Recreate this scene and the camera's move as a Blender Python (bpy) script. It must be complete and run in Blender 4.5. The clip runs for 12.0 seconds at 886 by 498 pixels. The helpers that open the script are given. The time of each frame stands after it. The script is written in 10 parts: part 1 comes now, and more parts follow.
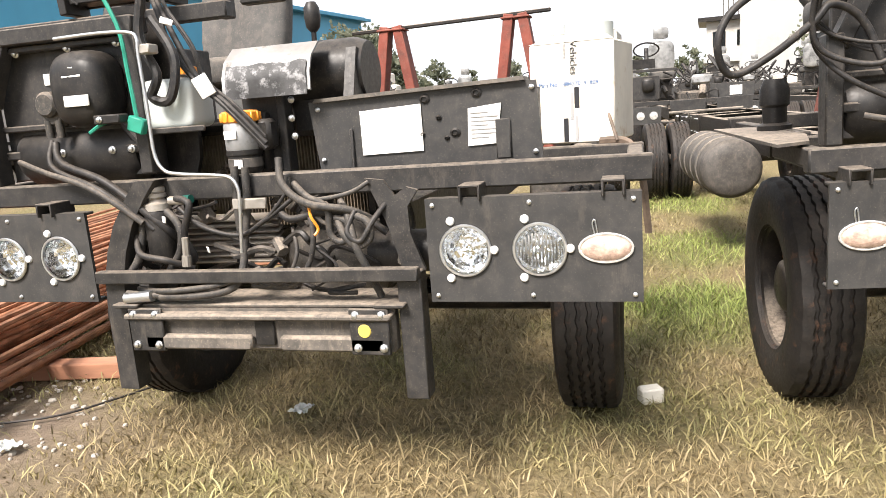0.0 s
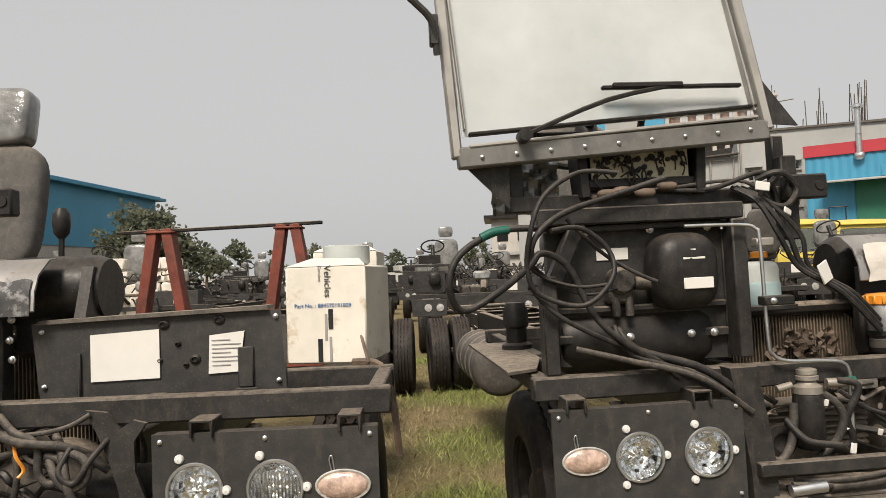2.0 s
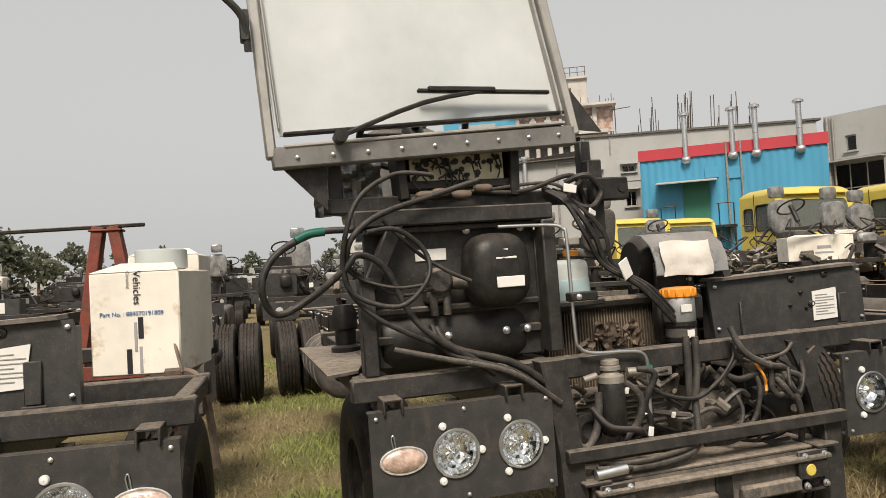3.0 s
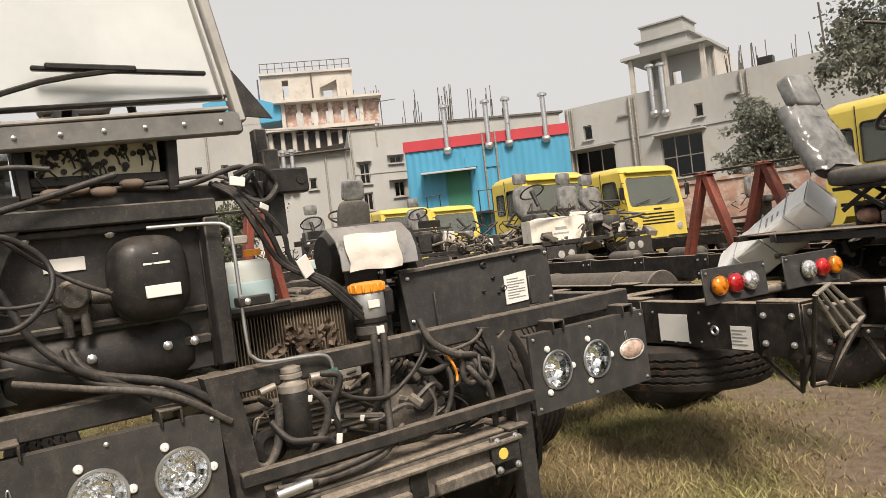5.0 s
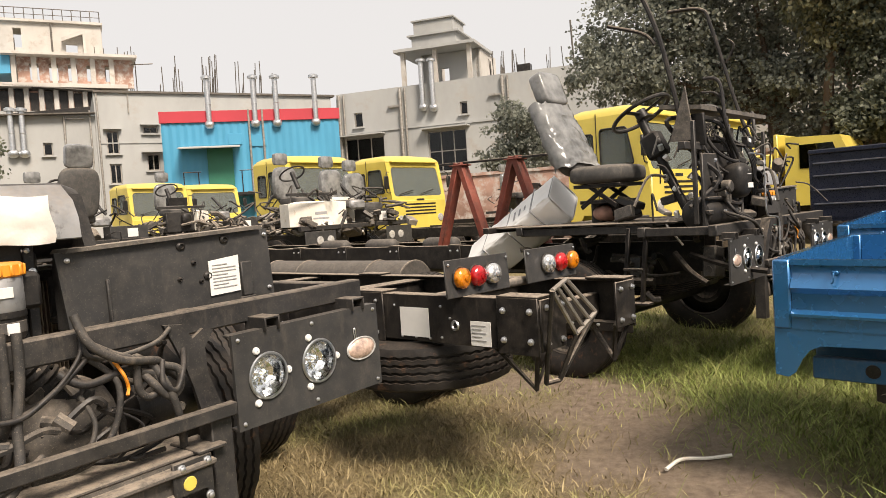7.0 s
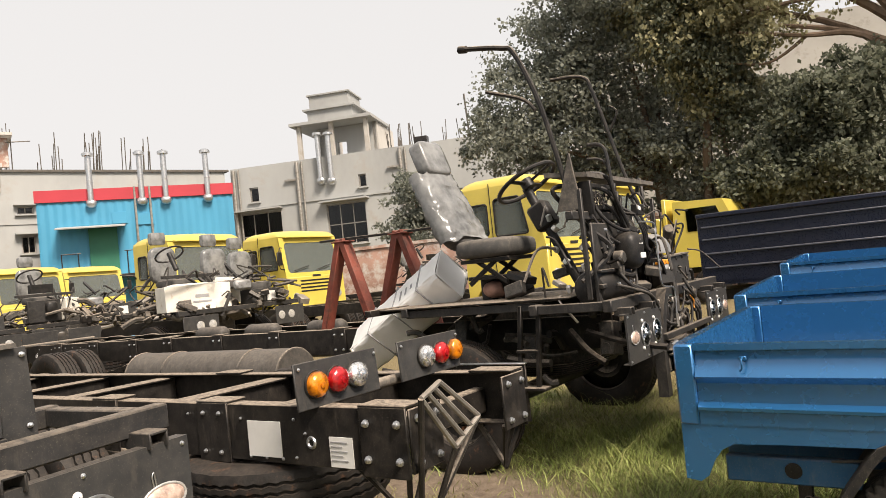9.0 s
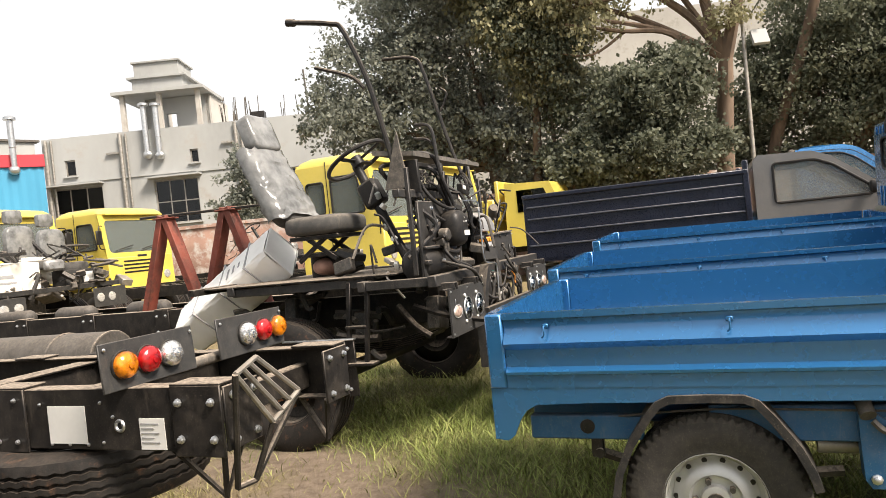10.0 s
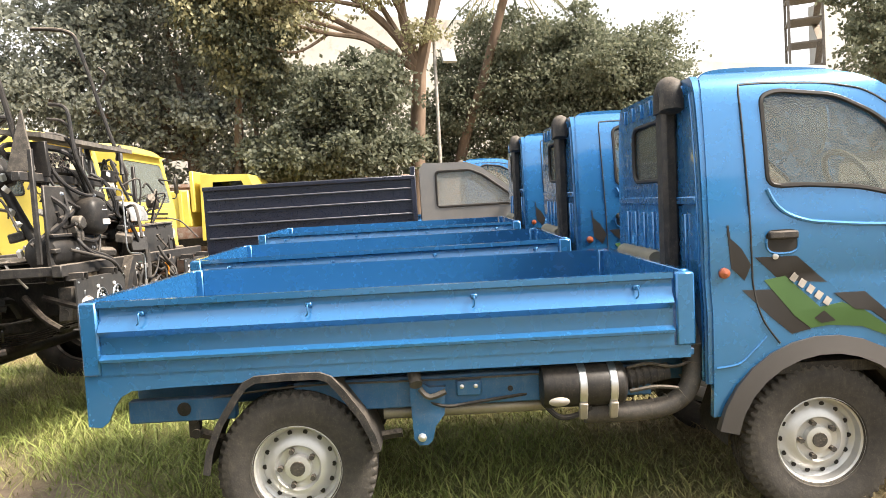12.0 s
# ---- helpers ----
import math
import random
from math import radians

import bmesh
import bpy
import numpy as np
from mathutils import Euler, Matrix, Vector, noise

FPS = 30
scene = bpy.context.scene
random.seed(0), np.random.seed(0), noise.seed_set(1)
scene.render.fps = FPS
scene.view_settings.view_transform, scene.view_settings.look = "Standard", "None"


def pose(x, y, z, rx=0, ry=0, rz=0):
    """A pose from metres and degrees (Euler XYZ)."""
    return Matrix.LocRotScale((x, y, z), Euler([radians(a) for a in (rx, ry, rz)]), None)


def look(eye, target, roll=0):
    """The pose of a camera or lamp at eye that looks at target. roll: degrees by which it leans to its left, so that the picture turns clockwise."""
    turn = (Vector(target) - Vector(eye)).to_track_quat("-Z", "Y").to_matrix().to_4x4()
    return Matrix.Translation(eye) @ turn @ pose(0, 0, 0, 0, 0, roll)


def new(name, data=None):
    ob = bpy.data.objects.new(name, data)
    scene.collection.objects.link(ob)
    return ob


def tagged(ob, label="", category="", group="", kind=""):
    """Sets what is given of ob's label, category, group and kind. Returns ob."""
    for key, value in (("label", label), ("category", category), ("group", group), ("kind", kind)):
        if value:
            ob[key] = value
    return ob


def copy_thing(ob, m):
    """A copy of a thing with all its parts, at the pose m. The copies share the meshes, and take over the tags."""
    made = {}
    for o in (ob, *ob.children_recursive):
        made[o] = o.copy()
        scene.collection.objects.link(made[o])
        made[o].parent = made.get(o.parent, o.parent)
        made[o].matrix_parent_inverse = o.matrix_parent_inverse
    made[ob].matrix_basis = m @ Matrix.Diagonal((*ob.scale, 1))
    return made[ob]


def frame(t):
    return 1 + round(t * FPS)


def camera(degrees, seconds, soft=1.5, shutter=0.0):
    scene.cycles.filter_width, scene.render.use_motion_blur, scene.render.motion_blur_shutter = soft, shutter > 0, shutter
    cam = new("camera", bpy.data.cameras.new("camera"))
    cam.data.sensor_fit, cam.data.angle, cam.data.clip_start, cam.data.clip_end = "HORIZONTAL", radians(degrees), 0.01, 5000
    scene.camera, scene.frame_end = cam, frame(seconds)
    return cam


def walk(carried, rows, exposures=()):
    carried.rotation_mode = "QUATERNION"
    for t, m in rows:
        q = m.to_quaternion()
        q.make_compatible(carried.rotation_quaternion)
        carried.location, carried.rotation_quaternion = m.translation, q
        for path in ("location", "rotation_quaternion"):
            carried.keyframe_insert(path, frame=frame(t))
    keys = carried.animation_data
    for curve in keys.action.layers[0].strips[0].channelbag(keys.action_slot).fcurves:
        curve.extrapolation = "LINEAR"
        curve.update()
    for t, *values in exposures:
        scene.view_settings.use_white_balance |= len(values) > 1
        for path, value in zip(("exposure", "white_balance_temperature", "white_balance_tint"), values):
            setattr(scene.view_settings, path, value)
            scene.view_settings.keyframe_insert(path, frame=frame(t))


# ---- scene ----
cam = camera(63.5, 12.0, soft=0.7)
PATH = [
    (0, (1.042, -0.005, 1.329), (0.814, 1.943, 0.938), -3.88),
    (0.5, (1.059, -0.007, 1.411), (0.883, 1.980, 1.268), -2.63),
    (1, (1.087, -0.018, 1.462), (0.974, 1.979, 1.476), -2.68),
    (1.5, (1.165, 0.000, 1.469), (1.336, 1.992, 1.521), -1.47),
    (2, (1.219, -0.011, 1.466), (1.558, 1.959, 1.546), -1.95),
    (2.5, (1.274, -0.027, 1.473), (1.803, 1.899, 1.572), -2.00),
    (3, (1.355, -0.034, 1.465), (2.069, 1.834, 1.529), -3.06),
    (3.2, (1.382, -0.043, 1.461), (2.118, 1.816, 1.518), -3.25),
    (4.8, (1.707, -0.025, 1.465), (2.889, 1.588, 1.469), -6.46),
    (5, (1.767, -0.017, 1.458), (3.007, 1.553, 1.450), -6.43),
    (5.5, (1.843, -0.022, 1.447), (3.141, 1.499, 1.437), -4.45),
    (6, (1.936, -0.024, 1.416), (3.316, 1.421, 1.331), -3.10),
    (6.5, (2.083, 0.079, 1.388), (3.607, 1.371, 1.291), -2.12),
    (7, (2.217, 0.170, 1.420), (3.882, 1.273, 1.318), -3.64),
    (7.2, (2.316, 0.214, 1.440), (3.989, 1.308, 1.355), -5.21),
    (8.8, (2.802, 0.279, 1.466), (4.591, 1.171, 1.527), -6.06),
    (9, (2.787, 0.265, 1.479), (4.589, 1.130, 1.551), -5.85),
    (9.5, (2.798, 0.222, 1.460), (4.643, 0.994, 1.485), -5.72),
    (10, (2.772, 0.165, 1.450), (4.718, 0.625, 1.421), -5.94),
    (10.4, (2.699, 0.115, 1.465), (4.686, 0.343, 1.459), -5.81),
    (10.5, (2.709, 0.094, 1.451), (4.704, 0.242, 1.445), -5.60),
    (11, (2.628, 0.018, 1.441), (4.624, -0.108, 1.401), -5.50),
    (11.5, (2.609, -0.127, 1.426), (4.553, -0.585, 1.314), -5.64),
    (12, (2.554, -0.332, 1.402), (4.527, -0.642, 1.296), -3.62),
]
EXPOSURE = [(0.0, 1.42, 6350, 15), (0.2, 0.80, 6650, 15), (0.5, 0.27, 6650, 14), (1.0, 0.17, 6700, 13), (3.0, 0.20, 6800, 13), (5.0, 0.44, 6950, 15), (5.5, 0.49, 6950, 16), (7.0, 0.65, 7000, 16), (9.5, 0.76, 6880, 15), (10.0, 1.05, 6760, 14), (10.5, 1.19, 6720, 13), (11.0, 1.32, 6680, 13), (11.5, 1.75, 6760, 14), (12.0, 1.81, 6760, 14)]
walk(cam, [(t, look(eye, target, roll)) for t, eye, target, roll in PATH], EXPOSURE)

# ---- world, sun ----
world = bpy.data.worlds.new("hazy_sky")
scene.world = world
world.use_nodes = True
wn, wl = world.node_tree.nodes, world.node_tree.links
sky = wn.new("ShaderNodeTexSky")
sky.sky_type, sky.sun_disc = "NISHITA", False
sky.sun_elevation, sky.sun_rotation = radians(48), radians(207)
sky.air_density, sky.dust_density, sky.ozone_density = 1.0, 6.0, 1.0
soft_sky = wn.new("ShaderNodeHueSaturation")
soft_sky.inputs["Saturation"].default_value = 0.12
haze = wn.new("ShaderNodeMixRGB")
haze.inputs[0].default_value = 0.75
haze.inputs[2].default_value = (7.1, 7.45, 7.55, 1)
wl.new(sky.outputs[0], soft_sky.inputs["Color"])
wl.new(soft_sky.outputs[0], haze.inputs[1])
wl.new(haze.outputs[0], wn["Background"].inputs["Color"])
wn["Background"].inputs["Strength"].default_value = 0.083
sun = new("sun", bpy.data.lights.new("sun", "SUN"))
sun.data.energy, sun.data.angle, sun.data.color = 3.9, radians(18), (1.0, 0.93, 0.81)
sun.matrix_world = look((0, 0, 30), (0 + 12, 30 - 6, 0))


# ---- materials ----
def ramp_mix(nt, fac, a, b):
    m = nt.nodes.new("ShaderNodeMixRGB")
    nt.links.new(fac, m.inputs[0])
    for i, c in ((1, a), (2, b)):
        if isinstance(c, tuple):
            m.inputs[i].default_value = (*c, 1)
        else:
            nt.links.new(c, m.inputs[i])
    return m.outputs[0]


def step(nt, value, lo, hi, top=1.0):
    m = nt.nodes.new("ShaderNodeMapRange")
    m.inputs[1].default_value, m.inputs[2].default_value, m.inputs[4].default_value = lo, hi, top
    nt.links.new(value, m.inputs[0])
    return m.outputs[0]


def noise_of(nt, scale, detail=3.0, rough=0.55, coord=None, stretch=None):
    if coord is None:
        tc = nt.nodes.new("ShaderNodeTexCoord")
        coord = tc.outputs["Object"]
    if stretch:
        mp = nt.nodes.new("ShaderNodeMapping")
        mp.inputs["Scale"].default_value = stretch
        nt.links.new(coord, mp.inputs[0])
        coord = mp.outputs[0]
    n = nt.nodes.new("ShaderNodeTexNoise")
    n.inputs["Scale"].default_value, n.inputs["Detail"].default_value, n.inputs["Roughness"].default_value = scale, detail, rough
    nt.links.new(coord, n.inputs["Vector"])
    return n.outputs[0]


def mat(name, base, rough=0.5, metal=0.0, vary=0.25, fine=60.0, coarse=4.0, bump=0.15, dust=None, dust_amount=0.0, rust=None, rust_amount=0.0, coat=0.0, each=0.0, stretch=None, top=None):
    """A surface with grain, blotches, pale upward faces (settled dust, with sky sheen where top is high) and patches of
    rust or stain.
    """
    m = bpy.data.materials.new(name)
    m.use_nodes = True
    nt = m.node_tree
    b = nt.nodes["Principled BSDF"]
    big, small = noise_of(nt, coarse, 4, stretch=stretch), noise_of(nt, fine, 3, stretch=stretch)
    dark = tuple(c * (1 - vary) for c in base)
    lite = tuple(min(1, c * (1 + vary * 0.8)) for c in base)
    col = ramp_mix(nt, step(nt, big, 0.35, 0.65), dark, lite)
    col = ramp_mix(nt, step(nt, small, 0.4, 0.75, 0.35), col, lite)
    if each:
        oi = nt.nodes.new("ShaderNodeObjectInfo")
        hs = nt.nodes.new("ShaderNodeHueSaturation")
        nt.links.new(step(nt, oi.outputs["Random"], -1, 1, 1 + each), hs.inputs["Value"])
        nt.links.new(col, hs.inputs["Color"])
        col = hs.outputs[0]
    if rust:
        col = ramp_mix(nt, step(nt, noise_of(nt, coarse * 2.5, 6, 0.7), 0.62 - 0.3 * rust_amount, 0.72 - 0.2 * rust_amount), col, rust)
    rough_out = step(nt, small, 0.2, 0.8)
    rr = nt.nodes.new("ShaderNodeMapRange")
    rr.inputs[3].default_value, rr.inputs[4].default_value = max(0.03, rough - min(0.12, vary * 0.6)), min(1, rough + min(0.12, vary * 0.6))
    nt.links.new(rough_out, rr.inputs[0])
    rough_out = rr.outputs[0]
    if dust:
        geo = nt.nodes.new("ShaderNodeNewGeometry")
        sep = nt.nodes.new("ShaderNodeSeparateXYZ")
        nt.links.new(geo.outputs["Normal"], sep.inputs[0])
        up = step(nt, sep.outputs["Z"], 0.25, 0.9, dust_amount if top is None else top)
        base_dust = step(nt, noise_of(nt, coarse * 4, 5, 0.65), 0.42, 0.75, dust_amount * 0.45)
        add = nt.nodes.new("ShaderNodeMath")
        add.operation, add.use_clamp = "ADD", True
        nt.links.new(up, add.inputs[0]), nt.links.new(base_dust, add.inputs[1])
        speck = step(nt, noise_of(nt, 170, 2, 0.7), 0.60, 0.70, min(0.5, dust_amount * 0.8))
        streak = step(nt, noise_of(nt, 22, 5, 0.8, stretch=(1, 1, 0.25)), 0.56, 0.72, min(0.4, dust_amount * 0.6))
        both = nt.nodes.new("ShaderNodeMath")
        both.operation = "MAXIMUM"
        nt.links.new(speck, both.inputs[0]), nt.links.new(streak, both.inputs[1])
        col = ramp_mix(nt, both.outputs[0], col, dust)
        broken = nt.nodes.new("ShaderNodeMath")
        broken.operation, broken.use_clamp = "MULTIPLY", True
        nt.links.new(add.outputs[0], broken.inputs[0])
        nt.links.new(step(nt, noise_of(nt, 38, 4, 0.75), 0.25, 0.6, 1.15), broken.inputs[1])
        col = ramp_mix(nt, broken.outputs[0], col, dust)
        mx = nt.nodes.new("ShaderNodeMix")
        nt.links.new(add.outputs[0], mx.inputs[0]), nt.links.new(rough_out, mx.inputs[2])
        mx.inputs[3].default_value = 0.9
        rough_out = mx.outputs[0]
    nt.links.new(col, b.inputs["Base Color"])
    nt.links.new(rough_out, b.inputs["Roughness"])
    b.inputs["Metallic"].default_value = metal
    if sum(base) < 0.2 and not metal and not coat:
        b.inputs["Specular IOR Level"].default_value = 0.28
    if coat:
        b.inputs["Coat Weight"].default_value, b.inputs["Coat Roughness"].default_value = coat, 0.08
    if bump:
        bp = nt.nodes.new("ShaderNodeBump")
        bp.inputs["Strength"].default_value, bp.inputs["Distance"].default_value = bump, 0.004
        nt.links.new(small, bp.inputs["Height"])
        nt.links.new(bp.outputs[0], b.inputs["Normal"])
    return m


def glass(name, tint=(0.9, 0.95, 0.95), rough=0.02, alpha=0.25, film=None, film_amount=0.0):
    """Thin glazing: clear for most of the light, glossy; film is a matt layer holding painted reflections."""
    m = bpy.data.materials.new(name)
    m.use_nodes = True
    nt = m.node_tree
    nt.nodes.remove(nt.nodes["Principled BSDF"])
    out = nt.nodes["Material Output"]
    clear, gloss, fres, mix = (nt.nodes.new("ShaderNodeBsdf" + k) if k in ("Transparent", "Glossy") else nt.nodes.new("ShaderNode" + k) for k in ("Transparent", "Glossy", "Fresnel", "MixShader"))
    clear.inputs[0].default_value = (*tint, 1)
    gloss.inputs["Roughness"].default_value = rough
    fres.inputs[0].default_value = 1.5
    nt.links.new(fres.outputs[0], mix.inputs[0]), nt.links.new(clear.outputs[0], mix.inputs[1]), nt.links.new(gloss.outputs[0], mix.inputs[2])
    last = mix.outputs[0]
    if film:
        d, m2 = nt.nodes.new("ShaderNodeBsdfDiffuse"), nt.nodes.new("ShaderNodeMixShader")
        d.inputs[0].default_value = (*film, 1)
        fac = step(nt, noise_of(nt, 3, 5, 0.6), 0.2, 0.8)
        mr = nt.nodes.new("ShaderNodeMapRange")
        mr.inputs[3].default_value, mr.inputs[4].default_value = film_amount * 0.7, film_amount
        nt.links.new(fac, mr.inputs[0]), nt.links.new(mr.outputs[0], m2.inputs[0])
        nt.links.new(last, m2.inputs[1]), nt.links.new(d.outputs[0], m2.inputs[2])
        last = m2.outputs[0]
    nt.links.new(last, out.inputs[0])
    return m


DUST = (0.31, 0.255, 0.20)
FRAME = mat("grey_primer_steel", (0.0270, 0.0265, 0.0265), 0.42, 0.0, 0.3, 90, 5, 0.1, DUST, 0.20, top=0.48)
PANEL = mat("charcoal_painted_panel", (0.037, 0.037, 0.037), 0.42, 0.0, 0.2, 140, 4, 0.06, DUST, 0.17)
BLACK = mat("black_plastic", (0.0145, 0.0140, 0.0140), 0.42, 0.0, 0.3, 80, 6, 0.1, DUST, 0.12)
# top=0.85: dust on the rail tops, with sky sheen painted into it
RAIL = mat("black_chassis_paint", (0.0150, 0.0138, 0.0132), 0.36, 0.0, 0.35, 60, 3, 0.12, DUST, 0.20, top=0.85)
RUBBER = mat("tyre_rubber", (0.0165, 0.0150, 0.0140), 0.62, 0.0, 0.35, 70, 6, 0.3, (0.20, 0.15, 0.11), 0.12, (0.085, 0.045, 0.028), 0.16)
WORNRUBBER = mat("dusty_pickup_rubber", (0.040, 0.037, 0.034), 0.75, 0.0, 0.15, 80, 9, 0.3, (0.24, 0.20, 0.15), 0.22)
HOSE = mat("rubber_hose", (0.016, 0.016, 0.017), 0.5, 0.0, 0.3, 50, 8, 0.1, DUST, 0.18)
GREYHOSE = mat("dusty_grey_hose", (0.035, 0.034, 0.033), 0.6, 0.0, 0.3, 50, 8, 0.1, DUST, 0.35)
STEEL = mat("zinc_steel", (0.55, 0.56, 0.57), 0.35, 0.9, 0.15, 120, 12, 0.05)
ENGINE = mat("cast_engine_metal", (0.05, 0.048, 0.045), 0.55, 0.4, 0.4, 40, 8, 0.3, DUST, 0.6)
ALU = mat("dirty_aluminium", (0.35, 0.33, 0.30), 0.5, 0.7, 0.3, 60, 8, 0.2, DUST, 0.6)
TANKSTEEL = mat("grey_tank_steel", (0.058, 0.054, 0.050), 0.55, 0.0, 0.3, 50, 7, 0.2, DUST, 0.30, top=0.22)
TAPE = mat("brown_tape", (0.13, 0.095, 0.07), 0.7, 0, 0.5, 40, 14, 0.3)
DUSTY = mat("dust_covered_steel", (0.075, 0.068, 0.06), 0.75, 0.0, 0.35, 60, 6, 0.2, DUST, 0.75)
FIN = mat("radiator_fins", (0.17, 0.135, 0.095), 0.65, 0.0, 0.4, 120, 8, 0.3, DUST, 0.4)
CRUMPLED = mat("creased_dull_paper", (0.58, 0.545, 0.50), 0.8, 0.0, 0.12, 26, 9, 1.0)
OLIVE = mat("olive_ribbed_plastic", (0.15, 0.14, 0.105), 0.6, 0.0, 0.2, 40, 6, 0.2)
PAPER = mat("white_paper", (0.66, 0.65, 0.62), 0.8, 0.0, 0.06, 40, 5, 0.05)
INK = mat("print_ink", (0.022, 0.022, 0.025), 0.6, 0, 0.1, 50, 5, 0)
BLUEINK = mat("blue_print_ink", (0.03, 0.12, 0.30), 0.7, 0, 0.1, 50, 5, 0)
CARTON = mat("white_carton", (0.72, 0.68, 0.60), 0.8, 0.0, 0.12, 30, 4, 0.1, rust=(0.55, 0.45, 0.33), rust_amount=0.15)
SILVER = mat("silver_heat_shield", (0.30, 0.305, 0.31), 0.55, 0.5, 0.3, 60, 6, 0.15, DUST, 0.35, (0.10, 0.10, 0.10), 0.2)
TANK = mat("milky_plastic_tank", (0.46, 0.50, 0.49), 0.4, 0.0, 0.1, 20, 4, 0.03, DUST, 0.3)
COOLANT = mat("blue_coolant", (0.34, 0.45, 0.47), 0.4, 0, 0.1, 20, 4, 0.0)
ORANGE = mat("orange_filter_cap", (0.75, 0.27, 0.02), 0.4, 0, 0.1, 60, 8, 0.05, DUST, 0.2)
TEAL = mat("green_strap", (0.015, 0.22, 0.15), 0.5, 0, 0.2, 60, 8, 0.1)
REDOX = mat("red_oxide_steel", (0.17, 0.035, 0.02), 0.7, 0.0, 0.35, 40, 4, 0.2, DUST, 0.2, (0.10, 0.03, 0.02), 0.4)
RUST = mat("rusty_rebar", (0.33, 0.155, 0.085), 0.85, 0.1, 0.45, 60, 6, 0.4, each=0.4)
SEAT = mat("grey_seat_fabric", (0.070, 0.068, 0.065), 0.9, 0.0, 0.2, 200, 5, 0.3, DUST, 0.35)
FILM = mat("wrinkled_plastic_film", (0.175, 0.175, 0.17), 0.16, 0.0, 0.5, 22, 6, 1.0, coat=0.5)
CHROME = mat("lamp_reflector", (0.94, 0.95, 0.96), 0.16, 1.0, 0.05, 45, 20, 0.15)
CREAM = mat("cream_circuit_plate", (0.50, 0.47, 0.34), 0.5, 0.1, 0.25, 30, 9, 0.1)
YELLOW = mat("yellow_cab_paint", (0.61, 0.485, 0.088), 0.38, 0.0, 0.10, 30, 2, 0.02, DUST, 0.22, coat=0.3)
BLUE = mat("metallic_blue_paint", (0.024, 0.158, 0.372), 0.27, 0.48, 0.03, 14, 1.5, 0.0, coat=1.0)
# darker, duller blue for the rails, load floor and rear corner seam
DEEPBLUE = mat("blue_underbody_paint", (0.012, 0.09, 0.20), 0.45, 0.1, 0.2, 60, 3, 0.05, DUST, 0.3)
NAVY = mat("navy_load_bed_paint", (0.008, 0.011, 0.024), 0.30, 0.1, 0.2, 60, 2, 0.05, DUST, 0.05)
GREYPAINT = mat("grey_brown_car_paint", (0.165, 0.160, 0.156), 0.35, 0.2, 0.1, 80, 2, 0.02, DUST, 0.3, coat=0.4)
TRIM = mat("grey_plastic_trim", (0.018, 0.018, 0.019), 0.6, 0.0, 0.2, 80, 4, 0.1, DUST, 0.3)
WHEELPAINT = mat("silver_wheel_paint", (0.55, 0.55, 0.54), 0.4, 0.5, 0.12, 60, 6, 0.05, DUST, 0.15)
AMBER = mat("amber_lens", (0.62, 0.19, 0.008), 0.14, 0.35, 0.6, 70, 26, 0.6, coat=0.8)
REDLENS = mat("red_lens", (0.42, 0.010, 0.012), 0.14, 0.3, 0.6, 70, 26, 0.6, coat=0.8)
CLEARLENS = mat("ribbed_clear_lens", (0.50, 0.49, 0.47), 0.15, 0.3, 0.25, 60, 30, 0.5, coat=0.8)
PEACH = mat("pale_orange_lens", (0.55, 0.40, 0.33), 0.2, 0.2, 0.4, 90, 30, 0.5, coat=0.7)
REPEATER = mat("dull_orange_repeater", (0.30, 0.075, 0.030), 0.25, 0, 0.2, 60, 20, 0.3, coat=0.5)
CLOTH = mat("pink_brown_rag", (0.38, 0.22, 0.17), 0.9, 0, 0.35, 30, 10, 0.4)
WHITEPLASTIC = mat("white_lamp_clip", (0.66, 0.67, 0.66), 0.45, 0, 0.15, 60, 8, 0.05, DUST, 0.3)
TARP = mat("white_wrapped_tarp", (0.86, 0.85, 0.82), 0.5, 0, 0.06, 12, 4, 0.4)
SILVERLENS = mat("silver_reversing_lens", (0.70, 0.69, 0.67), 0.18, 0.8, 0.6, 70, 30, 0.6, coat=0.8)
DARKTEAL = mat("green_hose_tape", (0.012, 0.085, 0.065), 0.45, 0, 0.3, 60, 8, 0.1)
ARCH = mat("grey_arch_plastic", (0.060, 0.055, 0.052), 0.5, 0.0, 0.08, 80, 3, 0.03)
STICKER = mat("brown_black_sticker", (0.020, 0.018, 0.017), 0.5, 0, 0.1, 50, 5, 0)
GREENPAINT = mat("lime_sticker", (0.040, 0.085, 0.026), 0.4, 0, 0.1, 40, 4, 0)
CEMENT = mat("grey_cement_wall", (0.340, 0.344, 0.336), 0.9, 0, 0.16, 5, 0.30, 0.2, rust=(0.34, 0.32, 0.29), rust_amount=0.22, stretch=(1, 1, 0.45))
BEIGEWALL = mat("weathered_beige_wall", (0.34, 0.325, 0.295), 0.9, 0, 0.15, 6, 0.4, 0.2, rust=(0.24, 0.22, 0.19), rust_amount=0.25)
WHITEWALL = mat("stained_white_wall", (0.45, 0.425, 0.39), 0.9, 0, 0.15, 6, 0.5, 0.2, rust=(0.36, 0.32, 0.28), rust_amount=0.3)
BRICKISH = mat("old_brick_face", (0.36, 0.22, 0.17), 0.9, 0, 0.35, 6, 1.2, 0.4, rust=(0.50, 0.46, 0.42), rust_amount=0.5)
SHEETBLUE = mat("sky_blue_sheet_metal", (0.052, 0.27, 0.43), 0.45, 0.1, 0.1, 10, 0.5, 0.05, stretch=(1, 1, 0.3))
